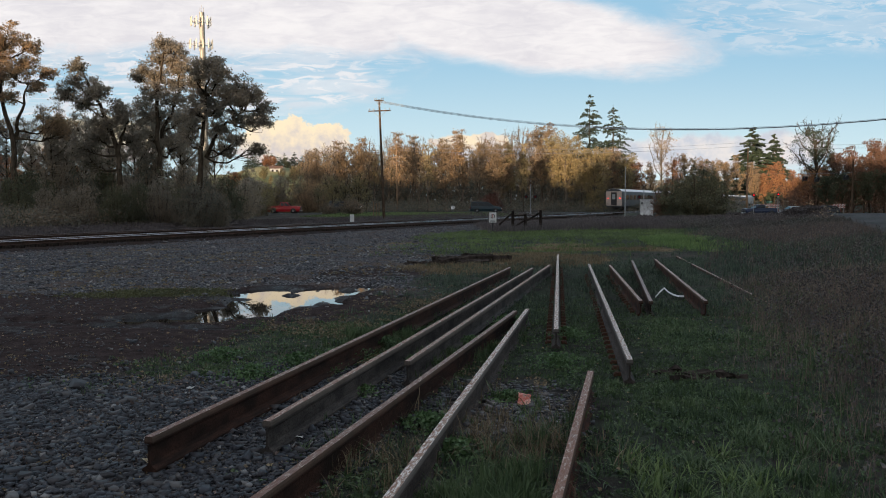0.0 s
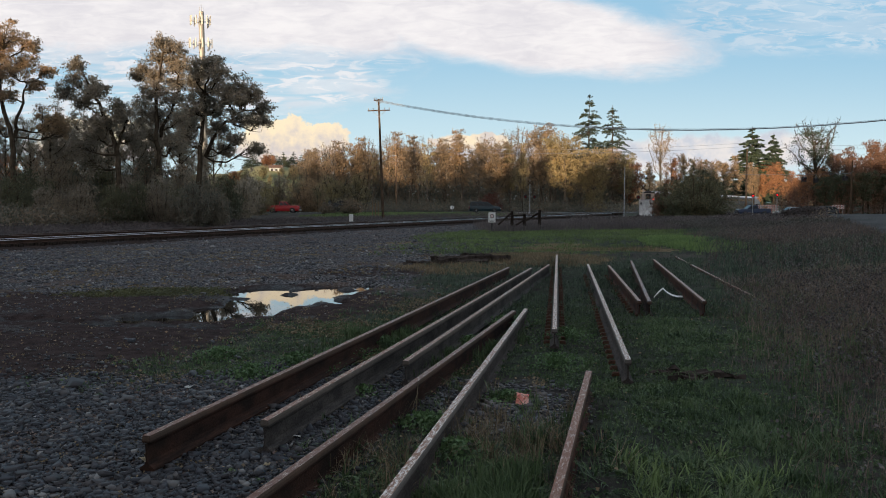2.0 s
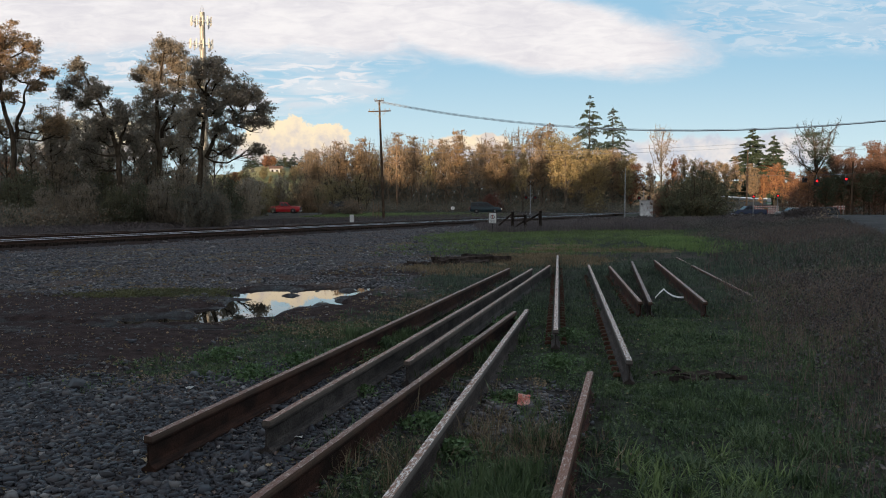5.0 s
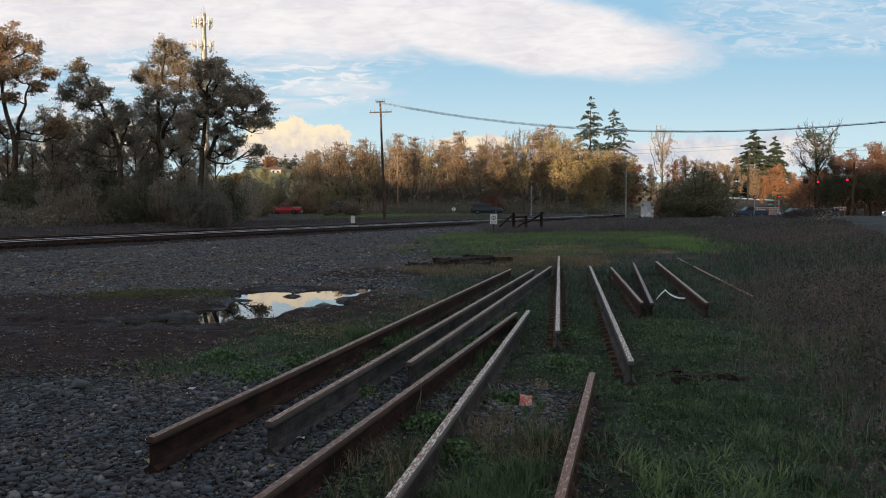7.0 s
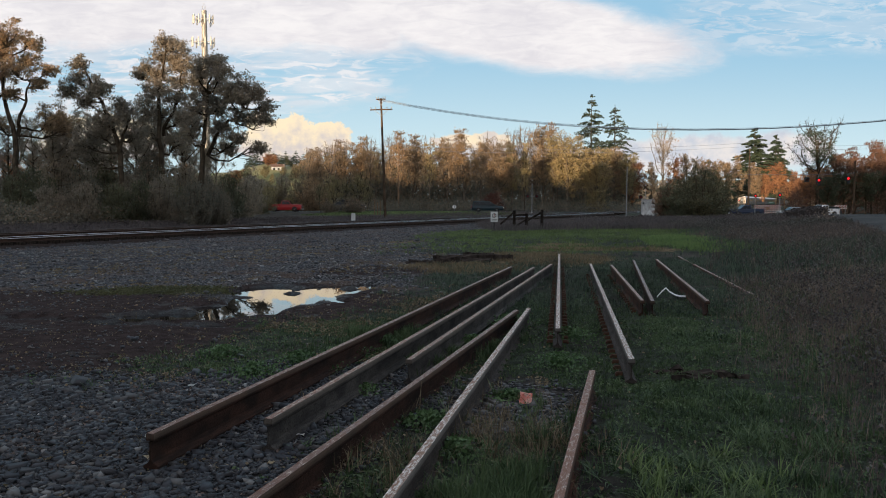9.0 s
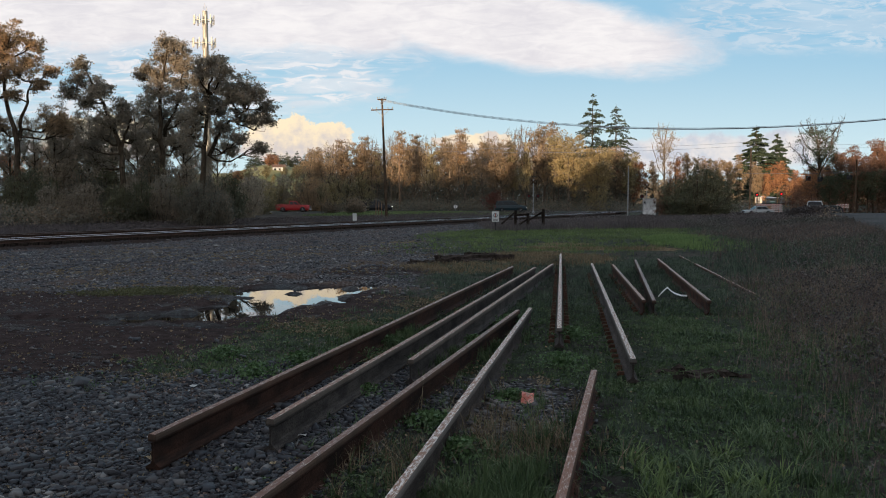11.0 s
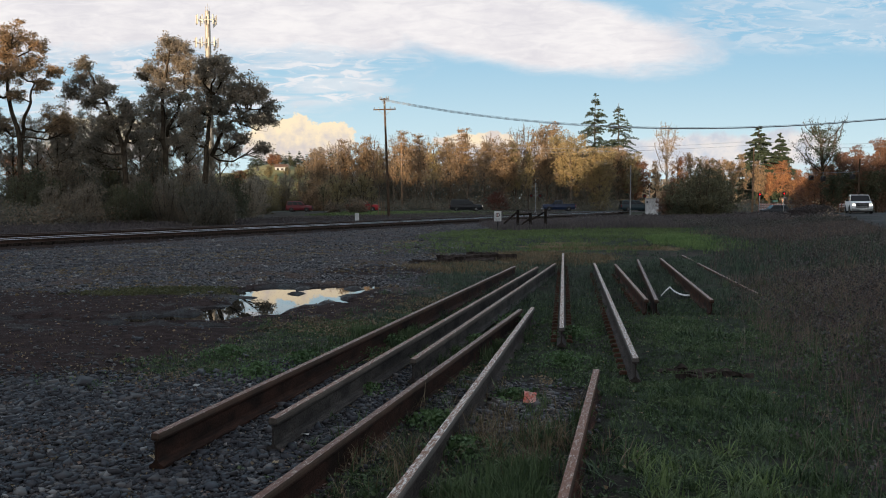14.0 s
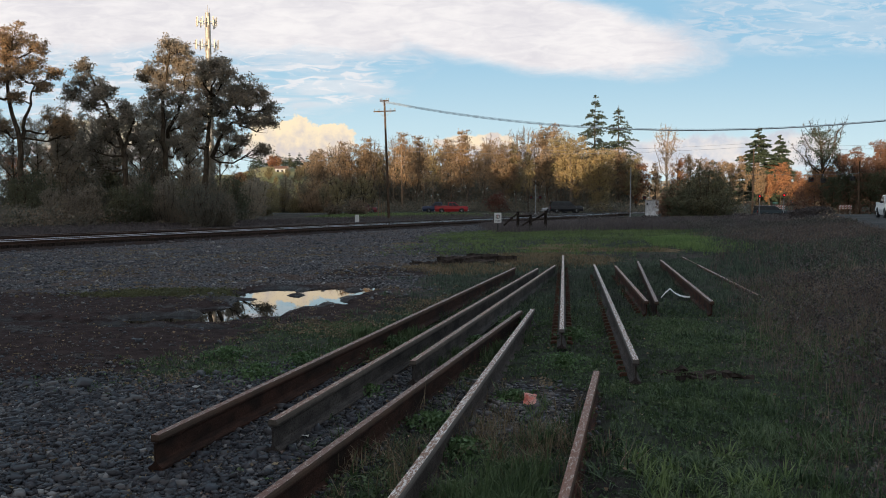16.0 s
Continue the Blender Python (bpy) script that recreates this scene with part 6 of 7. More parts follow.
for k, (za, zb) in enumerate(((15.6, 12.2), (14.9, 11.6))):
    wire("power_line", (px(704, 140), 140, za - 3.4), (px(1322, 126), 126, zb - 0.5), 0.9, 0.022, "thin dark power line in front of the woods")
    wire("power_line", (px(1322, 126), 126, zb - 0.5), (px(1700, 120), 120, zb), 0.9, 0.022, "thin dark power line in front of the woods")


def build_tower():
    z = 130
    x, h = px(367, z), 34.6
    steel = plain("pale_tower_steel", (0.4, 0.37, 0.31), 0.5, 0.3, 0.1, 3)
    t = thing("cell_tower", "tall pale steel mobile phone mast behind the oaks", "mast", Matrix.Translation((x, z, ground_at(x, z))))
    part("mast", rod((0, 0, -0.5), (0, 0, h), 0.75, 0.42, 20), steel, t)
    white = plain("antenna_panel_white", (0.6, 0.56, 0.46), 0.5)
    for level, reach in ((h - 1.7, 1.7), (h - 5.6, 1.95)):
        for k in range(3):
            a = 0.5 + 2 * math.pi * k / 3
            d = Vector((math.cos(a), math.sin(a), 0))
            n = Vector((-d.y, d.x, 0))
            c = Vector((0, 0, level)) + d * reach * 0.62
            bm = rod((0, 0, level), c, 0.07, None, 6)
            add_rod(bm, c - n * reach * 0.8, c + n * reach * 0.8, 0.06, None, 6)
            arm = part("antenna_arm", bm, steel, t)
            for s in (-0.8, -0.3, 0.3, 0.8):
                q = c + n * reach * s + d * 0.18
                m = Matrix.Translation(q) @ Matrix.Rotation(a, 4, "Z")
                part("antenna_panel", box(-0.06, 0.06, -0.11, 0.11, -0.75, 0.85, 0.03), white, arm, at=m)
    for k in range(3):
        part("whip_antenna", rod((0.3 * (k - 1), 0, h), (0.3 * (k - 1), 0, h + 0.8 + 0.5 * (k == 1)), 0.03, None, 6), steel, t)


build_tower()


# ---- level crossing and junction ----
def striped_board(w, h, lean):
    """Red and white slanting blocks of a barrier board, as two meshes."""
    red, white = bmesh.new(), bmesh.new()
    n = int(w / 0.22)
    for k in range(-1, n + 1):
        bm = red if k % 2 else white
        x0, x1 = -w / 2 + w * k / n, -w / 2 + w * (k + 1) / n
        quad = [(x0, 0), (x1, 0), (x1 + lean, h), (x0 + lean, h)]
        quad = [(min(max(a, -w / 2), w / 2), b) for a, b in quad]
        if abs(quad[0][0] - quad[1][0]) < 1e-4 and abs(quad[2][0] - quad[3][0]) < 1e-4:
            continue
        a = [bm.verts.new((p, -0.012, q)) for p, q in quad]
        b = [bm.verts.new((p, 0.012, q)) for p, q in quad]
        bm.faces.new(a)
        bm.faces.new(b[::-1])
        for i in range(4):
            j = (i + 1) % 4
            if (a[i].co - a[j].co).length > 1e-4:
                bm.faces.new((a[i], a[j], b[j], b[i]))
    return red, white


BAR_RED = plain("barrier_red", (0.42, 0.07, 0.04), 0.5)
BAR_WHITE = plain("barrier_white", (0.75, 0.73, 0.7), 0.5)


def barricade(x, y, z, w, rows_n, turn, label, sign=False, tall=1.8):
    b = thing("barricade", label, "barricade", pose(x, y, z, 0, 0, turn), "road barricades")
    for s in (-1, 1):
        part("upright", box(s * w * 0.4 - 0.03, s * w * 0.4 + 0.03, 0.02, 0.07, 0, tall, 0.006), GREY_METAL, b)
        part("foot", box(s * w * 0.4 - 0.04, s * w * 0.4 + 0.04, -0.6, 0.6, 0, 0.07, 0.01), GREY_METAL, b)
    for k in range(rows_n):
        red, white = striped_board(w, 0.24, 0.24)
        board = part("board", white, BAR_WHITE, b, at=Matrix.Translation((0, 0, tall - 0.26 - 0.39 * k)))
        part("stripes", red, BAR_RED, board)
    if sign:
        part("notice_plate", box(-0.32, 0.32, -0.06, -0.03, 0.95, 1.4, 0.01), plain("notice_orange", (0.28, 0.13, 0.05), 0.6), b, "small orange notice plate")
    return b


barricade(px(1356, 128), 128, -0.62, 4.7, 4, 2, "wide red and white striped road-closed barricade beyond the road", True)
barricade(px(1485, 127), 127, -0.62, 2.1, 2, -6, "small red and white striped barricade beyond the road", False)


def street_sign(u, z, top):
    x = px(u, z)
    s = thing("street_sign", "small green street-name sign on a slim post", "sign", pose(x, z, -0.62))
    part("post", rod((0, 0, -0.1), (0, 0, top + 0.62), 0.035, None, 8), GREY_METAL, s)
    plate = part("plate", box(-0.5, 0.5, -0.05, -0.035, top + 0.3, top + 0.62, 0.004), plain("sign_green", (0.03, 0.22, 0.12), 0.4), s)
    part("marking", box(-0.36, 0.36, -0.056, -0.046, top + 0.42, top + 0.5), WHITE_PAINT, plate)


street_sign(1362, 129.5, 1.75)


def signal_box():
    x, y = px(1145, 100), 100
    z = ground_at(x, y)
    b = thing("signal_cabinet", "white metal railway signal cabinet beside the crossing", "cabinet", pose(x, y, z, 0, 0, -14))
    part("body", box(-0.85, 0.85, -0.8, 0.8, 0.1, 2.3, 0.03), DIRTY_WHITE, b)
    part("roof", box(-0.93, 0.93, -0.9, 0.9, 2.3, 2.4, 0.02), GREY_METAL, b)
    part("door", box(-0.4, 0.4, -0.83, -0.8, 0.25, 2.1, 0.01), DIRTY_WHITE, b)
    part("base", box(-0.8, 0.8, -0.75, 0.75, -0.2, 0.1), GREY_METAL, b)
    for s in (-1, 1):
        part("vent", box(s * 0.62 - 0.1, s * 0.62 + 0.1, -0.82, -0.8, 1.7, 2.0), DARK_METAL, b)


signal_box()


def crossing_signal(u, z, top, label, lit=False, mast=True):
    """A crossing mast with crossbuck and two hooded lamps."""
    x = px(u, z)
    g = ground_at(x, z)
    h = (362 - top) * z / 1304.8 + 1.58 - g
    c = thing("crossing_signal", label, "crossing signal", Matrix.Translation((x, z, g)), "crossing signals")
    part("mast", rod((0, 0, -0.2), (0, 0, h), 0.07, 0.06, 10), GREY_METAL, c)
    part("mast_base", rod((0, 0, 0), (0, 0, 0.35), 0.2, 0.14, 10), GREY_METAL, c)
    hl = min(h - 0.8, 2.75)
    part("lamp_bar", box(-0.75, 0.75, -0.04, 0.04, hl - 0.03, hl + 0.03), GREY_METAL, c)
    for s in (-1, 1):
        lamp = part("lamp", rod((s * 0.7, -0.06, hl), (s * 0.7, -0.16, hl), 0.3, None, 18), DARK_METAL, c, "round black lamp backplate")
        part("lens", rod((s * 0.7, -0.15, hl), (s * 0.7, -0.2, hl), 0.15, None, 16), RED_GLOW if lit and s == lit else plain("dark_red_lens", (0.12, 0.01, 0.01), 0.2), lamp)
    for s in (-1, 1):
        m = Matrix.Translation((0, -0.08, h - 0.45)) @ Matrix.Rotation(s * math.pi / 4, 4, "Y")
        part("crossbuck_board", box(-0.5, 0.5, -0.01 + 0.012 * s, 0.01 + 0.012 * s, -0.09, 0.09, 0.003), POLE_WOOD, c, at=m)
    return c


crossing_signal(940, 114.5, 322, "grey crossing signal mast at the track")
crossing_signal(1140, 106, 330, "grey crossing signal mast near the cabinet")
LAMP_POSTS = ((1334, 100, 350), (1377, 100, 348.5))
for u, z, y in LAMP_POSTS:
    x = px(u, z)
    g = ground_at(x, z)
    h = (362 - y) * z / 1304.8 + 1.58 - g
    c = thing("warning_light", "red warning light on a slim post at the junction", "signal", Matrix.Translation((x, z, g)), "red warning lights")
    part("post", rod((0, 0, -0.2), (0, 0, h), 0.05, None, 8), GREY_METAL, c)
    head = part("housing", rod((0, -0.05, h), (0, 0.12, h), 0.26, 0.2, 16), DARK_METAL, c)
    part("lens", rod((0, -0.12, h), (0, -0.04, h), 0.085, None, 16), RED_GLOW, head, "lit red lens")

# flashing red beacons on a span wire over the junction
BEACONS = []


def beacon(u, z, y, lit, hang=0.62):
    x, h = px(u, z), (362 - y) * z / 1304.8 + 1.58
    c = thing("flashing_beacon", "black signal head with a flashing red light on a span wire", "signal", Matrix.Translation((x, z, h)), "signal heads over the junction")
    part("housing", box(-0.3, 0.3, 0.02, 0.28, -0.32, 0.32, 0.04), DARK_METAL, c)
    bm = bmesh.new()
    n = 14
    ring = [[bm.verts.new((math.cos(math.pi * k / n) * r, -s, math.sin(math.pi * k / n) * r)) for k in range(n + 1)] for r, s in ((0.24, 0.0), (0.24, 0.24), (0.26, 0.24), (0.26, 0.0))]
    for a in range(4):
        for k in range(n):
            bm.faces.new((ring[a][k], ring[a][k + 1], ring[(a + 1) % 4][k + 1], ring[(a + 1) % 4][k]))
    part("hood", bm, DARK_METAL, c)
    part("hanger", rod((0, 0.15, 0.3), (0, 0.15, hang), 0.03, None, 6), GREY_METAL, c)
    if lit:
        part("lens", rod((0, -0.02, 0), (0, 0.03, 0), 0.14, None, 18), RED_GLOW, c, "steadily glowing red lens, covered in turn by a disc")
        # added disc that covers the steady glow to imitate flashing
        shutter = part("shutter", rod((0, -0.06, -0.22), (0, -0.045, -0.22), 0.23, None, 18), DARK_METAL, c, "round black disc added to blank the red lens", at=Matrix.Translation((0, 0, 0.0)))
        BEACONS.append(shutter)
    else:
        part("lens", rod((0, -0.02, 0), (0, 0.03, 0), 0.2, None, 18), plain("unlit_lens", (0.05, 0.01, 0.01), 0.2), c)
    return x, h


bx0, bh0 = beacon(1424.5, 100, 321, False)
bx1, bh1 = beacon(1445.5, 100, 322.5, True, 0.83)
bx2, bh2 = beacon(1497, 100, 319, True)
wire("span_wire", (px(1508, 104), 104, bh2 + 0.9), (bx2, 100.15, bh2 + 0.61), 0.02, 0.02, "short span wire from the pole to the signal heads")
wire("span_wire", (bx2, 100.15, bh2 + 0.61), (bx0 - 9, 100.15, bh0 + 0.66), 0.05, 0.02, "thin span wire that carries the signal heads")


# ---- signs and fence by the track ----
def small_sign(u, z, top, w, h, label, post=True, bars=True):
    x = px(u, z)
    g = ground_at(x, z)
    t = (362 - top) * z / 1304.8 + 1.58
    s = thing("sign", label, "sign", pose(x, z, g, 0, 0, -3))
    part("post", box(-0.04, 0.04, 0.012, 0.07, -0.2, t - g - 0.05, 0.005), DARK_METAL if bars else WHITE_PAINT, s)
    plate = part("plate", box(-w / 2, w / 2, -0.012, 0.01, t - g - h, t - g, 0.004), WHITE_PAINT, s)
    if bars:
        m = t - g
        part("marking", rod((0, -0.02, m - h * 0.38), (0, -0.013, m - h * 0.38), w * 0.3, None, 20), DARK_METAL, plate)
        part("marking", rod((0, -0.024, m - h * 0.38), (0, -0.014, m - h * 0.38), w * 0.21, None, 20), WHITE_PAINT, plate)
        part("marking", box(-w * 0.05, w * 0.05, -0.028, -0.014, m - h * 0.55, m - h * 0.2), BAR_RED, plate)
        for k in range(2):
            part("marking", box(-w * 0.36, w * 0.36, -0.018, -0.01, m - h * (0.78 + 0.12 * k) - 0.012, m - h * (0.78 + 0.12 * k) + 0.012), DARK_METAL, plate)
    return s


small_sign(873.5, 44, 379, 0.42, 0.6, "white no-trespassing sign with dark marks on a low post")
small_sign(624.5, 66, 382, 0.36, 0.82, "small white marker board beside the track", bars=False)
for k, (u, top) in enumerate(((662, 358), (667, 362), (672, 360))):
    x = px(u, 86)
    tagged(part("marker_stake", rod((x, 86, ground_at(x, 86) - 0.1), (x + 0.03, 86, (362 - top) * 86 / 1304.8 + 1.58), 0.05, 0.045, 8), POLE_PALE), "thin pale marker stake beside the tall pole", "stake", "marker stakes")


def build_fence():
    z = 46
    f = thing("fence", "short dark wooden barrier fence in front of the track", "fence")

    def at(u, v):
        return Vector((px(u, z), z, (362 - v) * z / 1304.8 + 1.58))
    for u, top in ((909, 377), (931, 382), (958, 375)):
        a = at(u, top)
        part("post", rod((a.x, z, ground_at(a.x, z) - 0.2), a, 0.1, 0.09, 8), OLD_WOOD, f)
    for (u0, v0), (u1, v1) in (((884, 401), (908, 380)), ((908, 385), (932, 384)), ((931, 395), (958, 379)), ((912, 404), (931, 392))):
        bm = rod(at(u0, v0) - Vector((0, 0.11, 0)), at(u1, v1) - Vector((0, 0.11, 0)), 0.055, None, 6)
        part("rail_beam", bm, OLD_WOOD, f)


build_fence()


def satellite_dish():
    x, y = px(803, 131), 131
    d = thing("satellite_dish", "white satellite dish on a short post at the roadside", "satellite dish", pose(x, y, ground_at(x, y)))
    part("post", rod((0, 0, -0.2), (0, 0, 1.0), 0.05, None, 8), GREY_METAL, d)
    bm = bmesh.new()
    bmesh.ops.create_uvsphere(bm, u_segments=20, v_segments=10, radius=0.6)
    bmesh.ops.delete(bm, geom=[v for v in bm.verts if v.co.z > -0.36], context="VERTS")
    bmesh.ops.solidify(bm, geom=bm.faces[:], thickness=0.02)
    part("dish", bm, WHITE_PAINT, d, at=Matrix.Translation((0, 0.42, 0.9)) @ Matrix.Rotation(radians(70), 4, "X"))


satellite_dish()


# ---- litter and timber in the yard ----
def timber(length, w, h, rng):
    bm = bmesh.new()
    n = 9
    rings = []
    for k in range(n + 1):
        t = -length / 2 + length * k / n
        j = rng.normal(0, 0.012 + 0.04 * h, 8)
        t += rng.normal(0, 0.02)
        rings.append([bm.verts.new(q) for q in ((t, -w / 2 + j[0], j[1]), (t, w / 2 + j[2], j[3]), (t, w / 2 + j[4], h + j[5]), (t, -w / 2 + j[6], h + j[7]))])
    for a, b in zip(rings[:-1], rings[1:]):
        for k in range(4):
            bm.faces.new((a[k], a[(k + 1) % 4], b[(k + 1) % 4], b[k]))
    bm.faces.new(rings[0])
    bm.faces.new(rings[-1][::-1])
    return bm


rngt = np.random.default_rng(19)
for x, y, l, turn, tilt, dip, lift in ((1.38, 19.9, 0.95, -3, 2, 1, 0.02), (0.52, 19.7, 1.2, 7, 6, -4, 0.03), (0.35, 19.1, 1.05, 9, -8, 3, -0.05), (-0.42, 19.3, 0.95, 13, 5, 4, -0.07),
                                       (0.85, 19.35, 0.8, -14, 12, -3, -0.04), (0.1, 19.9, 0.8, -32, 4, 6, 0.0), (-0.75, 19.0, 0.55, 30, 9, 2, -0.08), (0.95, 20.1, 0.9, 4, -5, 2, 0.06)):
    ob = part("railway_sleeper", timber(l, 0.23, 0.17, rngt), ROTTEN_WOOD)
    ob.matrix_basis = pose(x, y, ground_at(x, y) - 0.045 + lift, tilt, dip, turn)
    tagged(ob, "old rotten dark wooden sleeper in a low heap", "sleeper", "old sleepers")
for x, y, l, w, turn in ((2.4, 6.75, 0.5, 0.11, -6), (2.28, 6.6, 0.36, 0.07, 12), (2.6, 6.62, 0.25, 0.06, -20), (2.12, 6.85, 0.25, 0.05, 3)):
    ob = part("rotten_plank", timber(l, w, 0.03, rngt), ROTTEN_WOOD)
    ob.matrix_basis = pose(x, y, ground_at(x, y) + 0.0, rngt.uniform(-6, 6), rngt.uniform(-5, 5), turn)
    tagged(ob, "dark rotten plank fragment in the grass", "wood debris", "rotten planks")


def crumpled(name, x, y, sx, sy, sz, material, label, seed, z=0.0, turn=0.0):
    """A crumpled sheet: a folded grid with thickness."""
    rng = np.random.default_rng(seed)
    n = 9
    bm = bmesh.new()
    grid = [[bm.verts.new((sx * (i / n - 0.5) + rng.normal(0, sx * 0.02), sy * (j / n - 0.5) + rng.normal(0, sy * 0.02), sz * (0.5 + 0.5 * math.sin(5.2 * i / n + seed) * math.cos(4.1 * j / n)) + rng.normal(0, sz * 0.12))) for j in range(n + 1)] for i in range(n + 1)]
    for i in range(n):
        for j in range(n):
            bm.faces.new((grid[i][j], grid[i + 1][j], grid[i + 1][j + 1], grid[i][j + 1]))
    bmesh.ops.solidify(bm, geom=bm.faces[:], thickness=0.004)
    ob = part(name, bm, material)
    ob.matrix_basis = pose(x, y, ground_at(x, y) + z, 0, 0, turn)
    return tagged(ob, label, "litter")


def pink_bag():
    m = Nodes("pink_paper")
    c = m.mix(m.ramp(m.noise(30, m.coords(), 3), 0.4, 0.65), (0.93, 0.4, 0.32), (0.95, 0.68, 0.6))
    mat = m.done(c, 0.5)
    ob = crumpled("paper_scrap", 0.655, 5.78, 0.10, 0.09, 0.03, mat, "crumpled pink-orange paper scrap standing in the grass", 4, 0.055)
    ob.matrix_basis = pose(0.655, 5.78, ground_at(0.655, 5.78) + 0.055, 66, 8, 4)


pink_bag()


def white_rag():
    """A bent strip of white plastic, two limbs with a peak."""
    bm = bmesh.new()
    pts = [(-0.26, 0, 0.0), (-0.18, 0.02, 0.09), (-0.10, 0.0, 0.17), (-0.03, -0.02, 0.10), (0.06, -0.03, 0.05), (0.16, -0.02, 0.02), (0.27, 0.0, 0.015)]
    wd = (0.02, 0.035, 0.04, 0.05, 0.06, 0.05, 0.03)
    rings = []
    for (x, y, z), w in zip(pts, wd):
        rings.append([bm.verts.new(q) for q in ((x, y - w, z + 0.004), (x, y, z + 0.03), (x, y + w, z + 0.004), (x, y, z - 0.006))])
    for a, b in zip(rings[:-1], rings[1:]):
        for k in range(4):
            bm.faces.new((a[k], a[(k + 1) % 4], b[(k + 1) % 4], b[k]))
    bm.faces.new(rings[0])
    bm.faces.new(rings[-1][::-1])
    ob = part("plastic_strip", bm, plain("white_plastic", (0.8, 0.8, 0.78), 0.4))
    ob.matrix_basis = pose(3.74, 12.05, ground_at(3.74, 12.05) + 0.02, 0, 0, -6) @ Matrix.Diagonal((0.86, 0.86, 0.86, 1))
    tagged(ob, "bent white plastic strip lying in the grass", "litter")


white_rag()
PALE = plain("pale_dead_leaf", (0.62, 0.5, 0.32), 0.6)
for x, y, s, mat, label, seed in ((-2.17, 6.3, 0.08, WHITE_PAINT, "pale scrap lying on the ground by the grass", 3), (-1.83, 4.5, 0.07, PALE, "yellow dead leaf beside the rail end", 7), (-0.99, 4.95, 0.09, WHITE_PAINT, "pale scrap leaning on a rail", 9),
                               (-1.05, 4.4, 0.05, PALE, "orange dead leaf on the gravel", 12), (-2.0, 4.9, 0.05, WHITE_PAINT, "pale scrap on the gravel", 14)):
    crumpled("scrap", x, y, s, s * 0.5, 0.015, mat, label, seed, 0.02, seed * 20)


# ---- stones, grass and weeds ----
def stones(name, seed, n, xs, ys, size, share, label, flat=0.9, where=None, material=None):
    """Loose crushed stones as one mesh of small angular lumps."""
    rng = np.random.default_rng(seed)
    x, y = rng.uniform(*xs, n * 3), rng.uniform(*ys, n * 3)
    if where is not None:
        x, y = where(x, y)
    keep = (puddle_shape(x, y) < -0.55) & (rng.uniform(0, 1, len(x)) < zones(x, y)[share] + (0.04 if share == "gravel" else 0))
    x, y = x[keep][:n], y[keep][:n]
    n = len(x)
    cube = np.array([(i, j, k) for i in (-1, 1) for j in (-1, 1) for k in (-1, 1)], float)
    quad = np.array([(0, 1, 3, 2), (4, 6, 7, 5), (0, 4, 5, 1), (2, 3, 7, 6), (0, 2, 6, 4), (1, 5, 7, 3)])
    s = size * np.exp(rng.normal(-0.15, 0.4, n))
    v = (cube[None] * 0.68 + rng.normal(0, 0.24, (n, 8, 3))) * np.stack([rng.uniform(0.9, 1.5, n), rng.uniform(0.65, 1.0, n), rng.uniform(0.45, 0.9, n)], -1)[:, None, :]
    a, b = rng.uniform(0, 2 * math.pi, n)[:, None], rng.normal(0, 0.45, n)[:, None]
    ty, tz = v[..., 1] * np.cos(b) - v[..., 2] * np.sin(b), v[..., 1] * np.sin(b) + v[..., 2] * np.cos(b)
    vx, vy = (v[..., 0] * np.cos(a) - ty * np.sin(a)) * s[:, None], (v[..., 0] * np.sin(a) + ty * np.cos(a)) * s[:, None]
    v = np.stack([vx, vy, tz * s[:, None] * flat], -1)
    z = ground_z(x, y) + s * 0.25
    verts = np.stack([vx + x[:, None], vy + y[:, None], v[..., 2] + z[:, None]], -1).reshape(-1, 3)
    faces = (quad[None] + (np.arange(n) * 8)[:, None, None]).reshape(-1, 4)
    return tagged(part(name, quick_mesh(name, verts, faces), material or STONE_GREY), label, "gravel", kind="stuff")


def along_track(x, y):
    return TRACK_U.x * x + TRACK_N.x * (TRACK_D + y), TRACK_U.y * x + TRACK_N.y * (TRACK_D + y)


stones("gravel", 1, 40000, (-4.6, 0.2), (2.7, 7.6), 0.0145, "gravel", "loose grey crushed stone in the foreground", material=STONE_DARK)
stones("gravel", 2, 12000, (-16, 1.0), (11.5, 30), 0.024, "gravel", "grey crushed stone across the yard")
stones("gravel", 6, 14000, (-22, 70), (-17, -1.5), 0.036, "gravel", "grey crushed stone beside the track", where=lambda x, y: along_track(x, y))
stones("gravel", 3, 2600, (-9, -2), (5.0, 13), 0.011, "mud", "small stones lying in the mud")
stones("gravel", 7, 1800, (-4.6, 0.2), (2.7, 8.5), 0.026, "gravel", "larger grey stones among the crushed stone", material=STONE_DARK)
stones("gravel", 8, 2600, (-4.6, 0.4), (2.7, 8.5), 0.0125, "gravel", "pale stones scattered in the foreground", material=STONE_PALE)
stones("gravel", 9, 3200, (-16, 1.0), (9.5, 30), 0.019, "gravel", "pale stones scattered across the yard", material=STONE_PALE)
stones("gravel", 5, 500, (0.0, 1.2), (5.0, 6.6), 0.017, "gravel", "small grey stones by the paper scrap")


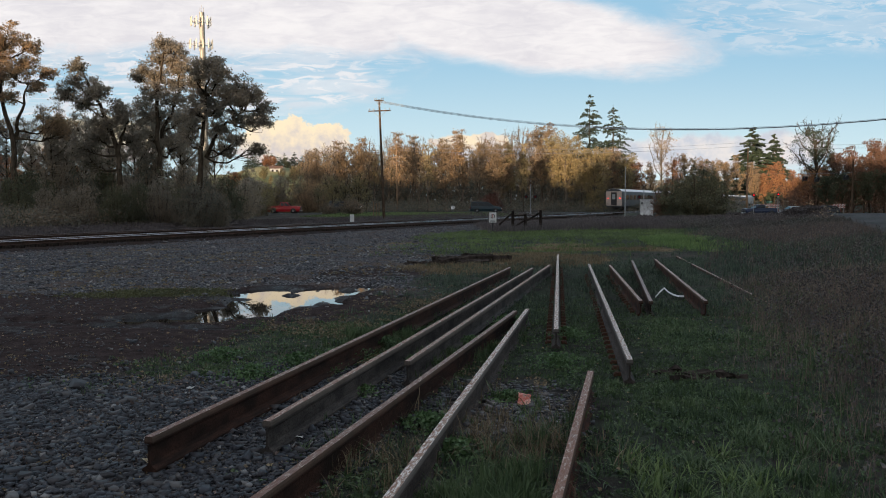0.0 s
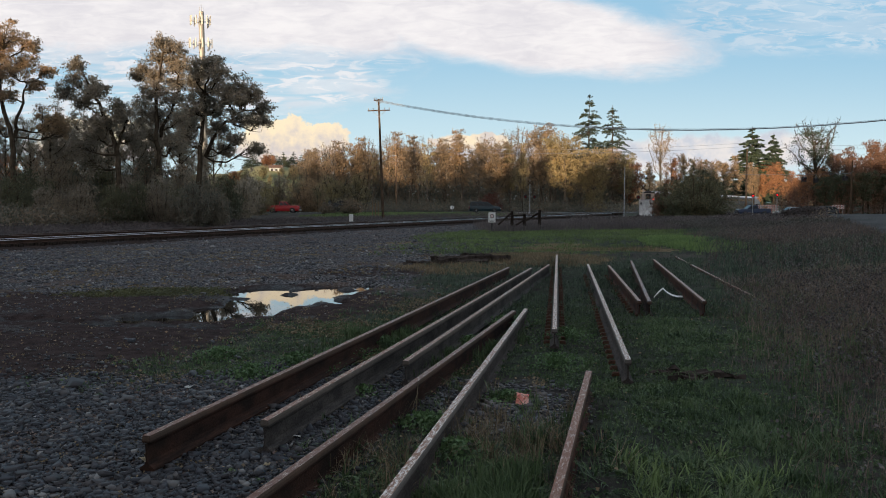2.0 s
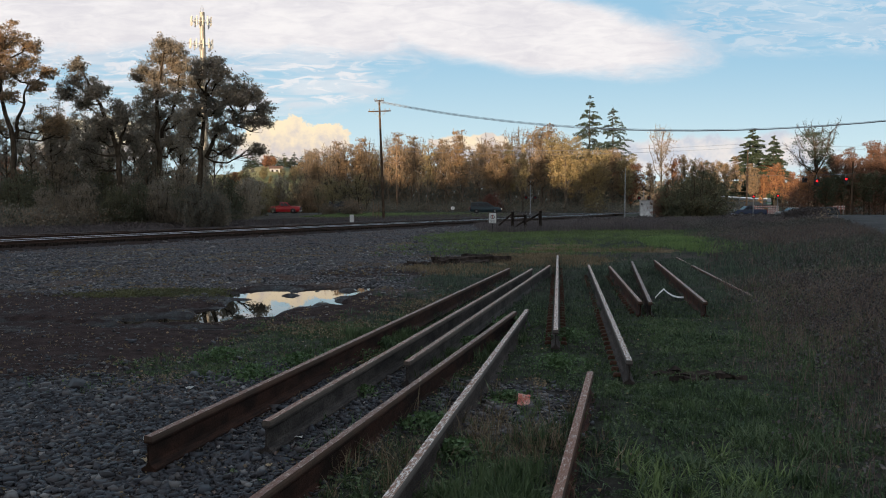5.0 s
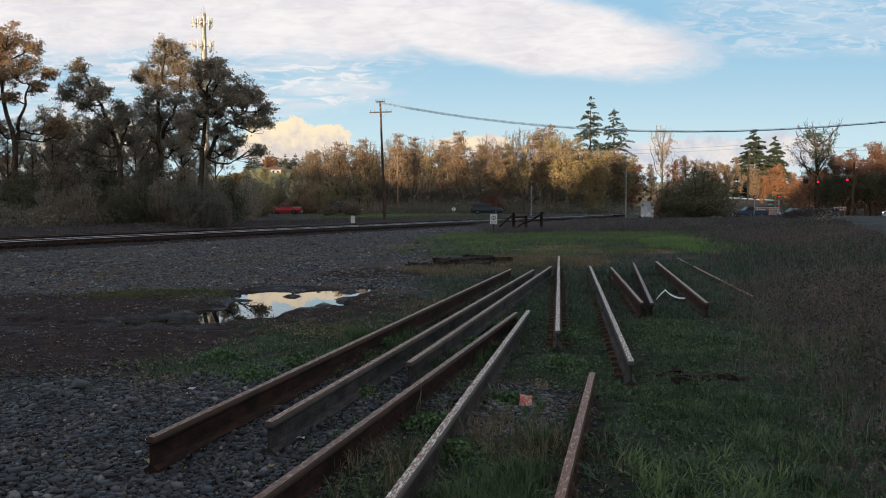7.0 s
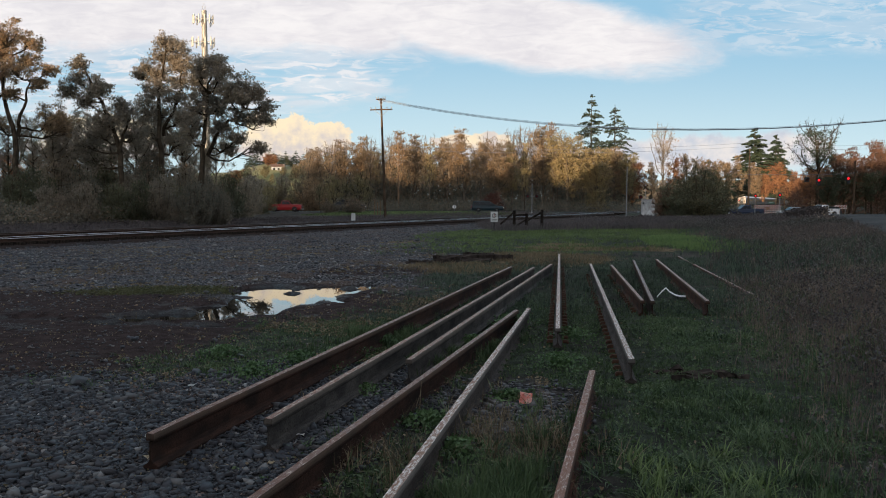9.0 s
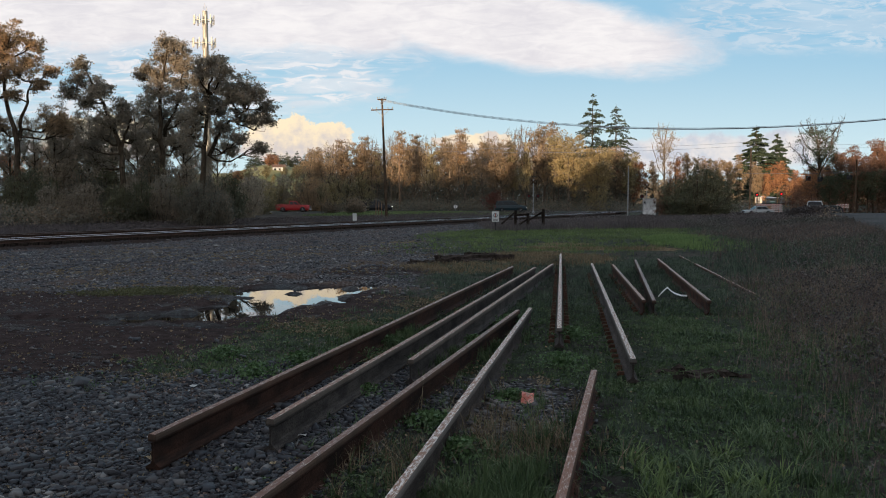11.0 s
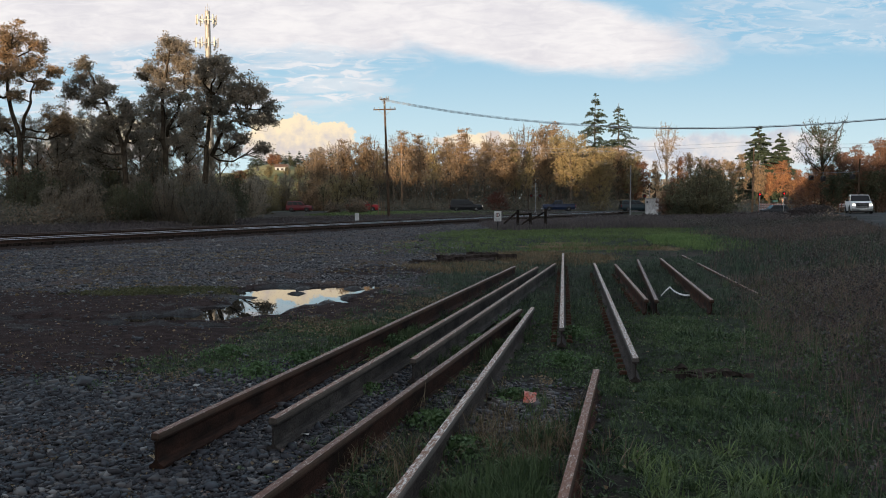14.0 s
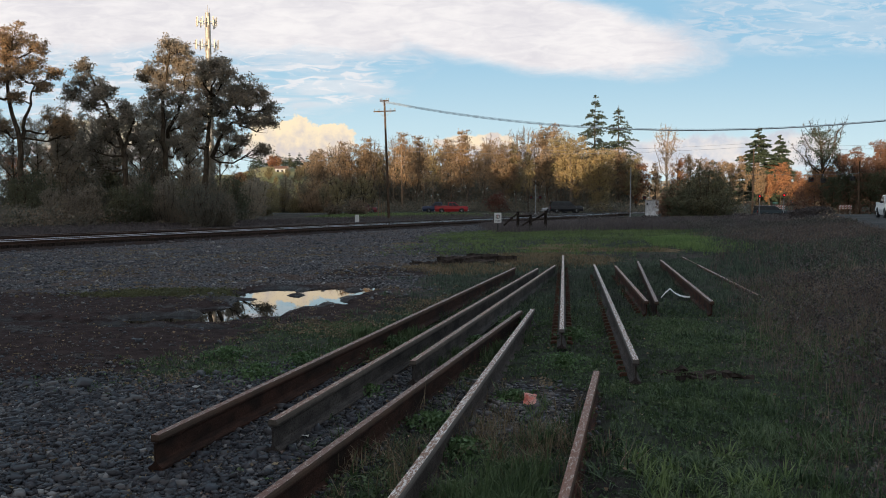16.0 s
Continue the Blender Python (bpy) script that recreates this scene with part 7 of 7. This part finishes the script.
def blades(name, seed, x, y, height, width, material, label, bend=0.45, category="grass", base=0.0):
    """Grass blades as bent, tapered strips. x, y: places; height, width: numbers or arrays."""
    rng = np.random.default_rng(seed)
    n = len(x)
    h = np.broadcast_to(np.asarray(height, float), (n,)) * rng.uniform(0.45, 1.2, n)
    w = np.broadcast_to(np.asarray(width, float), (n,)) * rng.uniform(0.6, 1.3, n)
    a, face = rng.uniform(0, 2 * math.pi, n), rng.uniform(0, math.pi, n)
    lean = np.abs(rng.normal(0, bend, n))
    dx, dy = np.cos(a) * lean * h, np.sin(a) * lean * h
    wx, wy = np.cos(face) * w / 2, np.sin(face) * w / 2
    z = ground_z(x, y) - 0.01 + base
    v = np.empty((n, 6, 3))
    for k, (f, q, up) in enumerate(((0, 1.0, 0.0), (0.3, 0.85, 0.58), (1.0, 0.12, 0.95))):
        fall = 1 - 0.25 * np.minimum(lean, 1) * f
        for s, j in ((-1, 0), (1, 1)):
            v[:, 2 * k + j, 0] = x + dx * f + s * wx * q
            v[:, 2 * k + j, 1] = y + dy * f + s * wy * q
            v[:, 2 * k + j, 2] = z + h * up * fall
    i = np.arange(n)[:, None] * 6
    f = np.concatenate([i + np.array([[0, 1, 3, 2]]), i + np.array([[2, 3, 5, 4]])])
    return tagged(part(name, quick_mesh(name, v.reshape(-1, 3), f), material), label, category, kind="stuff")


def scatter(seed, n, xs, ys, weight, clump=0.0, per=12):
    """Places drawn with a weight function, gathered in tufts where clump is above 0."""
    rng = np.random.default_rng(seed)
    m = n if not clump else max(1, n // per)
    got_x, got_y, total = [], [], 0
    for _ in range(40):
        x, y = rng.uniform(*xs, m * 2), rng.uniform(*ys, m * 2)
        keep = rng.uniform(0, 1, len(x)) < weight(x, y)
        got_x.append(x[keep]), got_y.append(y[keep])
        total += int(keep.sum())
        if total >= m:
            break
    x, y = np.concatenate(got_x)[:m], np.concatenate(got_y)[:m]
    if clump:
        x, y = np.repeat(x, per), np.repeat(y, per)
        s = clump * np.repeat(rng.uniform(0.3, 1.2, len(x) // per), per)
        x, y = x + rng.normal(0, 1, len(x)) * s, y + rng.normal(0, 1, len(y)) * s
    return x, y


def wgreen(x, y):
    q = zones(x, y)
    return np.clip(q["green"] * (1 - q["mud"]) * (1 - 0.8 * q["gravel"]) * (0.35 + 0.9 * smooth(-0.2, 0.5, waves(x * 1.1 + 3, y * 0.9))), 0, 1)


def wfield(x, y):
    """Rough weeds: right of the rails, thickening away from them."""
    return smooth(-4.2, -5.4, x - side_road_x(y)) * smooth(1.6, 3.6, x - 0.30 * (y - 3) + 0.4 * waves(x, y)) * (0.5 + 0.5 * smooth(-0.3, 0.4, waves(x * 0.7, y * 0.6 + 2)))


def wbright(x, y):
    q = zones(x, y)
    return q["green"] * (0.5 * smooth(20, 23, y) + 0.5 * smooth(33, 38, y))


gx, gy = scatter(101, 50000, (-4.5, 7), (2.6, 11), wgreen, 0.045, 12)
blades("grass", 102, gx, gy, 0.055, 0.0075, GRASS_FRESH, "short green grass between the rails")
gx, gy = scatter(103, 30000, (-3, 9), (10, 22), wgreen, 0.09, 12)
blades("grass", 104, gx, gy, 0.10, 0.011, GRASS_GREEN, "short green grass between the far rail ends")
gx, gy = scatter(105, 60000, (-3, 24), (21, 50), wbright, 0.16, 12)
blades("grass", 106, gx, gy, 0.11, 0.022, GRASS_BRIGHT, "bright green grass strip across the yard")
# thick tufts in the foreground
gx, gy = scatter(107, 5000, (0.75, 2.6), (2.8, 6.4), lambda x, y: smooth(0.1, 0.5, x - 0.27 * (y - 2.6) - 0.5 + 0.3 * waves(x * 2, y * 2)) * (0.15 + 0.85 * smooth(-0.1, 0.4, waves(x * 1.7 + 2, y * 1.5))), 0.07, 16)
blades("grass", 108, gx, gy, 0.09, 0.006, GRASS_FRESH, "thick green grass tufts beside the short rail")
gx, gy = scatter(109, 9000, (-1.6, 1.0), (3.0, 9.0), lambda x, y: wgreen(x, y) * smooth(0.1, 0.55, waves(x * 1.9 + 1, y * 1.4)), 0.05, 18)
blades("grass", 110, gx, gy, 0.15, 0.008, GRASS_FRESH, "green grass tufts against the rails")


def tufts(name, seed, places, count, length, width, material, label):
    """Arching grass tufts: blades that spread from one root."""
    rng = np.random.default_rng(seed)
    v, f = [], []
    k = 0
    for x, y, size in places:
        g = float(ground_z(x, y)) - 0.01
        for _ in range(int(count * rng.uniform(0.6, 1.4))):
            a, up = rng.uniform(0, 2 * math.pi), rng.uniform(0.35, 1.25)
            l, w = length * size * rng.uniform(0.5, 1.2), width * rng.uniform(0.6, 1.3)
            ox, oy = rng.normal(0, 0.025, 2) * size
            c, s_ = math.cos(a), math.sin(a)
            for t, q in ((0, 0.8), (0.35, 1.0), (0.7, 0.75), (1.0, 0.08)):
                r = l * t * math.cos(up) * (0.7 + 0.5 * t)
                h = l * (t * math.sin(up) - 0.42 * t * t * (1.35 - up))
                v.append((x + ox + c * r - s_ * w * q / 2, y + oy + s_ * r + c * w * q / 2, g + max(0.0, h)))
                v.append((x + ox + c * r + s_ * w * q / 2, y + oy + s_ * r - c * w * q / 2, g + max(0.0, h)))
            for j in range(3):
                f.append((k + 2 * j, k + 2 * j + 1, k + 2 * j + 3, k + 2 * j + 2))
            k += 8
    tagged(part(name, quick_mesh(name, v, f), material), label, "grass", kind="stuff")


rngg = np.random.default_rng(160)


def spots(n, xs, ys, weight, lo=0.6, hi=1.3):
    x, y = scatter(int(rngg.integers(1 << 30)), n, xs, ys, weight)
    return [(float(a), float(b), float(rngg.uniform(lo, hi))) for a, b in zip(x, y)]


tufts("grass_tufts", 161, spots(150, (0.8, 2.6), (3.0, 6.2), lambda x, y: smooth(0.15, 0.6, x - 0.27 * (y - 2.6) - 0.45) * (0.1 + 0.9 * smooth(-0.1, 0.4, waves(x * 1.7 + 2, y * 1.5)))), 30, 0.13, 0.0065, GRASS_FRESH, "arching green grass tufts in the foreground")
tufts("grass_tufts", 162, spots(260, (-1.9, 4.5), (3.2, 13), lambda x, y: wgreen(x, y) * smooth(0.0, 0.5, waves(x * 1.9 + 1, y * 1.4)), 0.5, 1.2), 18, 0.13, 0.009, GRASS_FRESH, "green grass tufts against the rails")
tufts("grass_tufts", 163, spots(75, (-1.2, 1.6), (3.0, 7.0), lambda x, y: smooth(1.3, 0.5, np.hypot((x - 0.3) / 1.0, (y - 4.8) / 1.5)), 0.5, 1.2), 14, 0.2, 0.005, GRASS_DRY, "pale dry grass tufts between the rails")
tufts("grass_tufts", 167, spots(60, (-0.9, 1.2), (3.0, 6.8), lambda x, y: smooth(1.3, 0.6, np.hypot((x - 0.2) / 1.0, (y - 4.6) / 1.6)), 0.6, 1.3), 16, 0.13, 0.009, GRASS_FRESH, "green grass tufts between the near rails")
tufts("grass_tufts", 168, spots(150, (-4.4, -0.7), (4.8, 9.0), lambda x, y: smooth(0.0, 0.5, waves(x * 1.3, y * 1.2 + 1)) * smooth(1.6, 0.6, np.abs(y - 6.6 + 0.3 * x)), 0.4, 1.1), 7, 0.09, 0.0035, GRASS_DRY, "thin dry grass at the edge of the crushed stone")
tufts("grass_tufts", 169, spots(46, (1.0, 2.5), (3.1, 4.9), lambda x, y: smooth(1.2, 0.3, np.hypot((x - 1.45) / 0.6, (y - 3.9) / 0.8)), 0.7, 1.3), 26, 0.15, 0.0075, GRASS_BRIGHT, "fresh green grass clumps beside the short rail")
tufts("grass_tufts", 164, spots(230, (1.8, 9), (3.0, 14), wfield, 0.5, 1.2), 14, 0.15, 0.008, GRASS_FRESH, "rough grass tufts among the weeds")
tufts("grass_tufts", 165, spots(260, (1.8, 9), (3.0, 15), wfield, 0.5, 1.4), 11, 0.27, 0.005, GRASS_DRY, "dry grass tufts among the weeds")
tufts("grass_tufts", 166, spots(120, (-4.2, -0.6), (5.6, 11), lambda x, y: wgreen(x, y), 0.4, 0.9), 16, 0.1, 0.008, GRASS_FRESH, "small grass tufts at the edge of the mud")


def ground_leaves(name, seed, n, xs, ys, weight, size, material, label):
    """Low herbs and moss: small flat leaves close to the soil."""
    rng = np.random.default_rng(seed)
    x, y = scatter(seed, n, xs, ys, weight, 0.05, 10)
    z = ground_z(x, y) + rng.uniform(0.0, 0.025, len(x))
    tagged(part(name, leaf_mesh(name, rng, np.stack([x, y, z], -1), size, 0.004, 0.6), material), label, "herbs", kind="stuff")


ground_leaves("low_herbs", 170, 40000, (-4.5, 4.5), (2.8, 12), wgreen, 0.022, GRASS_FRESH, "low green herbs and moss between the rails")
ground_leaves("low_herbs", 171, 10000, (1.8, 9), (2.8, 14), wfield, 0.03, GRASS_GREEN, "low green herbs under the weeds")
CLOVER = leaf_material("clover_leaves", [(0.045, 0.085, 0.032), (0.075, 0.135, 0.048), (0.12, 0.2, 0.07)], 0.2, 2.0)
rngc = np.random.default_rng(181)
for x, y, r in ((-1.75, 6.75, 0.32), (-1.45, 7.3, 0.3), (-1.18, 6.9, 0.3), (-0.95, 7.6, 0.35), (-0.62, 8.2, 0.3), (-0.1, 5.3, 0.22), (0.08, 4.65, 0.24), (0.56, 6.0, 0.17), (-0.72, 6.2, 0.2), (-0.25, 7.4, 0.2), (0.35, 8.3, 0.3), (1.15, 7.2, 0.35), (1.5, 8.6, 0.4), (0.9, 9.6, 0.4), (-2.3, 7.6, 0.3)):
    a, q = rngc.uniform(0, 2 * math.pi, 700), r * np.abs(rngc.normal(0, 0.6, 700))
    lx, ly = x + np.cos(a) * q, y + np.sin(a) * q
    lz = ground_z(lx, ly) + rngc.uniform(0.0, 1.0, 700) * 0.11 * np.exp(-(q / r) ** 2) * (r / 0.3) + 0.008
    tagged(part("clover_clump", leaf_mesh("clover_clump", rngc, np.stack([lx, ly, lz], -1), 0.026, 0.006, 0.4), CLOVER), "dense dark green clover clump beside a rail", "herbs", "clover clumps", kind="stuff")
MOSS = leaf_material("olive_moss", [(0.05, 0.055, 0.02), (0.085, 0.085, 0.03), (0.12, 0.115, 0.04)], 0.2, 1.0)
ground_leaves("moss", 176, 9000, (-7.5, -2.5), (11.8, 14.2), lambda x, y: smooth(1.2, 0.4, np.hypot((x + 4.9) / 1.7, (y - 12.9) / 0.65)) * (puddle_shape(x, y) < -0.4), 0.024, MOSS, "olive-green moss beside the puddle")
ground_leaves("leaf_litter", 188, 9000, (-4.5, 1.0), (6.4, 14), lambda x, y: zones(x, y)["green"] * smooth(-0.1, 0.5, waves(x * 1.1 + 5, y * 1.3)), 0.024, GRASS_DRY, "tan dead leaves and straw in the thin grass")
gx, gy = scatter(177, 16000, (-16, 12), (84, 116), lambda x, y: smooth(8, 12, track_offset(x, y)), 0.3, 12)
blades("grass", 178, gx, gy, 0.22, 0.06, GRASS_BRIGHT, "bright green grass strip along the road")
ground_leaves("leaf_litter", 172, 13000, (-16, 1.5), (10, 30), lambda x, y: zones(x, y)["gravel"] * (puddle_shape(x, y) < -0.5) * smooth(-0.2, 0.5, waves(x * 0.5, y * 0.7)), 0.036, GRASS_DRY, "tan leaf litter scattered on the gravel")
ground_leaves("leaf_litter", 179, 4200, (-5, 0.4), (3, 8), lambda x, y: zones(x, y)["gravel"] * smooth(-0.1, 0.5, waves(x * 1.4 + 2, y * 1.2)), 0.02, WEED_RUST, "rust-brown leaf litter among the crushed stone")
ground_leaves("leaf_litter", 173, 3500, (-5, 0), (3, 12), lambda x, y: 0.3 + 0.7 * smooth(0, 0.5, waves(x, y)) * (puddle_shape(x, y) < -0.5), 0.018, GRASS_DRY, "tan leaf litter scattered on mud and gravel")
gx, gy = scatter(174, 14000, (5.6, 12.0), (20.0, 31.0), lambda x, y: smooth(1.15, 0.5, np.hypot((x - 8.7) / 1.6, (y - 25.8) / 3.0)), 0.12, 12)
blades("grass", 175, gx, gy, 0.13, 0.02, LUSH, "light green lush grass on a small mound")
# dry stalks
gx, gy = scatter(111, 900, (-0.8, 1.4), (3.0, 6.6), lambda x, y: np.maximum(smooth(0.9, 0.4, np.hypot((x - 0.45) / 0.55, (y - 4.9) / 0.7)), 0.5 * smooth(0.8, 0.3, np.hypot((x + 0.35) / 0.5, (y - 4.4) / 0.8))), 0.06, 12)
blades("dry_grass", 112, gx, gy, 0.17, 0.0045, GRASS_DRY, "pale dry grass stalks between the rails", 0.9)
gx, gy = scatter(113, 15000, (-2, 7), (13.5, 25), lambda x, y: zones(x, y)["dry"] * smooth(0.3, 0.7, zones(x, y)["dry"]), 0.12, 12)
blades("dry_grass", 114, gx, gy, 0.11, 0.012, GRASS_DRY, "dry yellow grass at the far rail ends", 0.5)
# rough weeds on the side of the road
gx, gy = scatter(115, 17000, (1.6, 9), (2.8, 14), lambda x, y: wfield(x, y) * (0.2 + 0.8 * smooth(-0.2, 0.4, waves(x * 1.3 + 4, y * 1.1))), 0.06, 10)
blades("weeds", 116, gx, gy, 0.17, 0.006, GRASS_FRESH, "rough green weeds and grass", 0.4, "weeds")
gx, gy = scatter(117, 56000, (1.8, 10), (2.8, 15), wfield, 0.07, 7)
blades("weeds", 118, gx, gy, 0.22, 0.0036, WEED_RUST, "tall dry brown weed stalks", 0.55, "weeds")
gx, gy = scatter(119, 40000, (4, 34), (13, 46), wfield, 0.12, 10)
blades("weeds", 120, gx, gy, 0.22, 0.016, GRASS_GREEN, "tall dark weeds towards the side road", 0.3, "weeds")
gx, gy = scatter(121, 8000, (4, 30), (13, 40), wfield, 0.12, 6)
blades("weeds", 122, gx, gy, 0.3, 0.008, WEED_RUST, "tall dry stalks among the dark weeds", 0.4, "weeds")


def weed_heads(name, seed, n, xs, ys, height, size, material, label):
    rng = np.random.default_rng(seed)
    x, y = scatter(seed, n, xs, ys, wfield, 0.05, 9)
    z = ground_z(x, y) + height * rng.uniform(0.25, 1.0, len(x))
    tagged(part(name, leaf_mesh(name, rng, np.stack([x, y, z], -1), size, 0.01), material), label, "weeds", kind="stuff")


weed_heads("weed_leaves", 130, 22000, (1.8, 9), (2.8, 14), 0.22, 0.026, WEED, "small dark leaves and seed heads of the weeds")
weed_heads("weed_leaves", 131, 16000, (4, 34), (13, 46), 0.42, 0.034, WEED, "dark leaves and seed heads of the tall weeds")
# dark brush between the yard and the road
brush("undergrowth", 140, 36000, (4, 27), (44, 66), 0.42, 0.05, BROWN_BRUSH, "dark low brush in front of the track", 0.5)
brush("undergrowth", 143, 6000, (40, 43), (76, 81), 0.5, 0.13, BROWN_BRUSH, "dark low bush on the bank before the junction", 0.35)
brush("undergrowth", 144, 7000, (36.6, 40), (76, 80), 0.95, 0.12, BROWN_BRUSH, "dark bush on the bank before the junction", 0.3)
brush("undergrowth", 141, 16000, (14, 24), (40, 50), 0.55, 0.065, DARK_BRUSH, "dark green brush on the road bank", 0.6)
brush("undergrowth", 142, 9000, (16, 52), (62, 95), 0.4, 0.16, BROWN_BRUSH, "dark low brush by the crossing", 0.6)
def stalks(name, seed, n, xs, ys, height, width, material, label, weight, bend=0.3):
    x, y = scatter(seed, n, xs, ys, weight, 0.25, 9)
    blades(name, seed + 1, x, y, height, width, material, label, bend, "weeds")


stalks("weeds", 182, 52000, (3, 34), (42, 70), 0.46, 0.02, BROWN_STALK, "brown withered weeds on the bank before the road", lambda x, y: smooth(-8.5, -11, x - side_road_x(y)) * smooth(-2.6, -4.0, track_offset(x, y)))
stalks("weeds", 184, 30000, (-34, 30), (34, 100), 0.3, 0.025, BROWN_STALK, "withered weeds beyond the track", lambda x, y: smooth(7.2, 8.5, track_offset(x, y)) * smooth(17, 14, track_offset(x, y)))
stalks("weeds", 186, 26000, (8, 36), (26, 60), 0.34, 0.014, WEED_RUST, "red-brown withered weeds beside the side road", lambda x, y: smooth(-4.2, -5.4, x - side_road_x(y)) * smooth(-13, -8, x - side_road_x(y)), 0.4)
# fallen leaves
rngl = np.random.default_rng(150)
lx, ly = rngl.uniform(-7, 5, 1500), rngl.uniform(2.8, 14, 1500)
tagged(part("fallen_leaves", leaf_mesh("fallen_leaves", rngl, np.stack([lx, ly, ground_z(lx, ly) + 0.012], -1), 0.026, 0.004, 0.9), LEAF_BROWN), "small fallen autumn leaves on the ground", "leaves", kind="stuff")


# pale colour stands for the light caught by a few weed leaves
fx, fy = rngl.normal(26.2, 0.45, 120), rngl.normal(50, 0.6, 120)
tagged(part("pale_leaves", leaf_mesh("pale_leaves", rngl, np.stack([fx, fy, ground_z(fx, fy) + rngl.uniform(0.25, 1.0, 120)], -1), 0.07, 0.02), PALE_TWIG), "weed leaves by the side road made pale as if catching light", "weeds", kind="stuff")
motions()
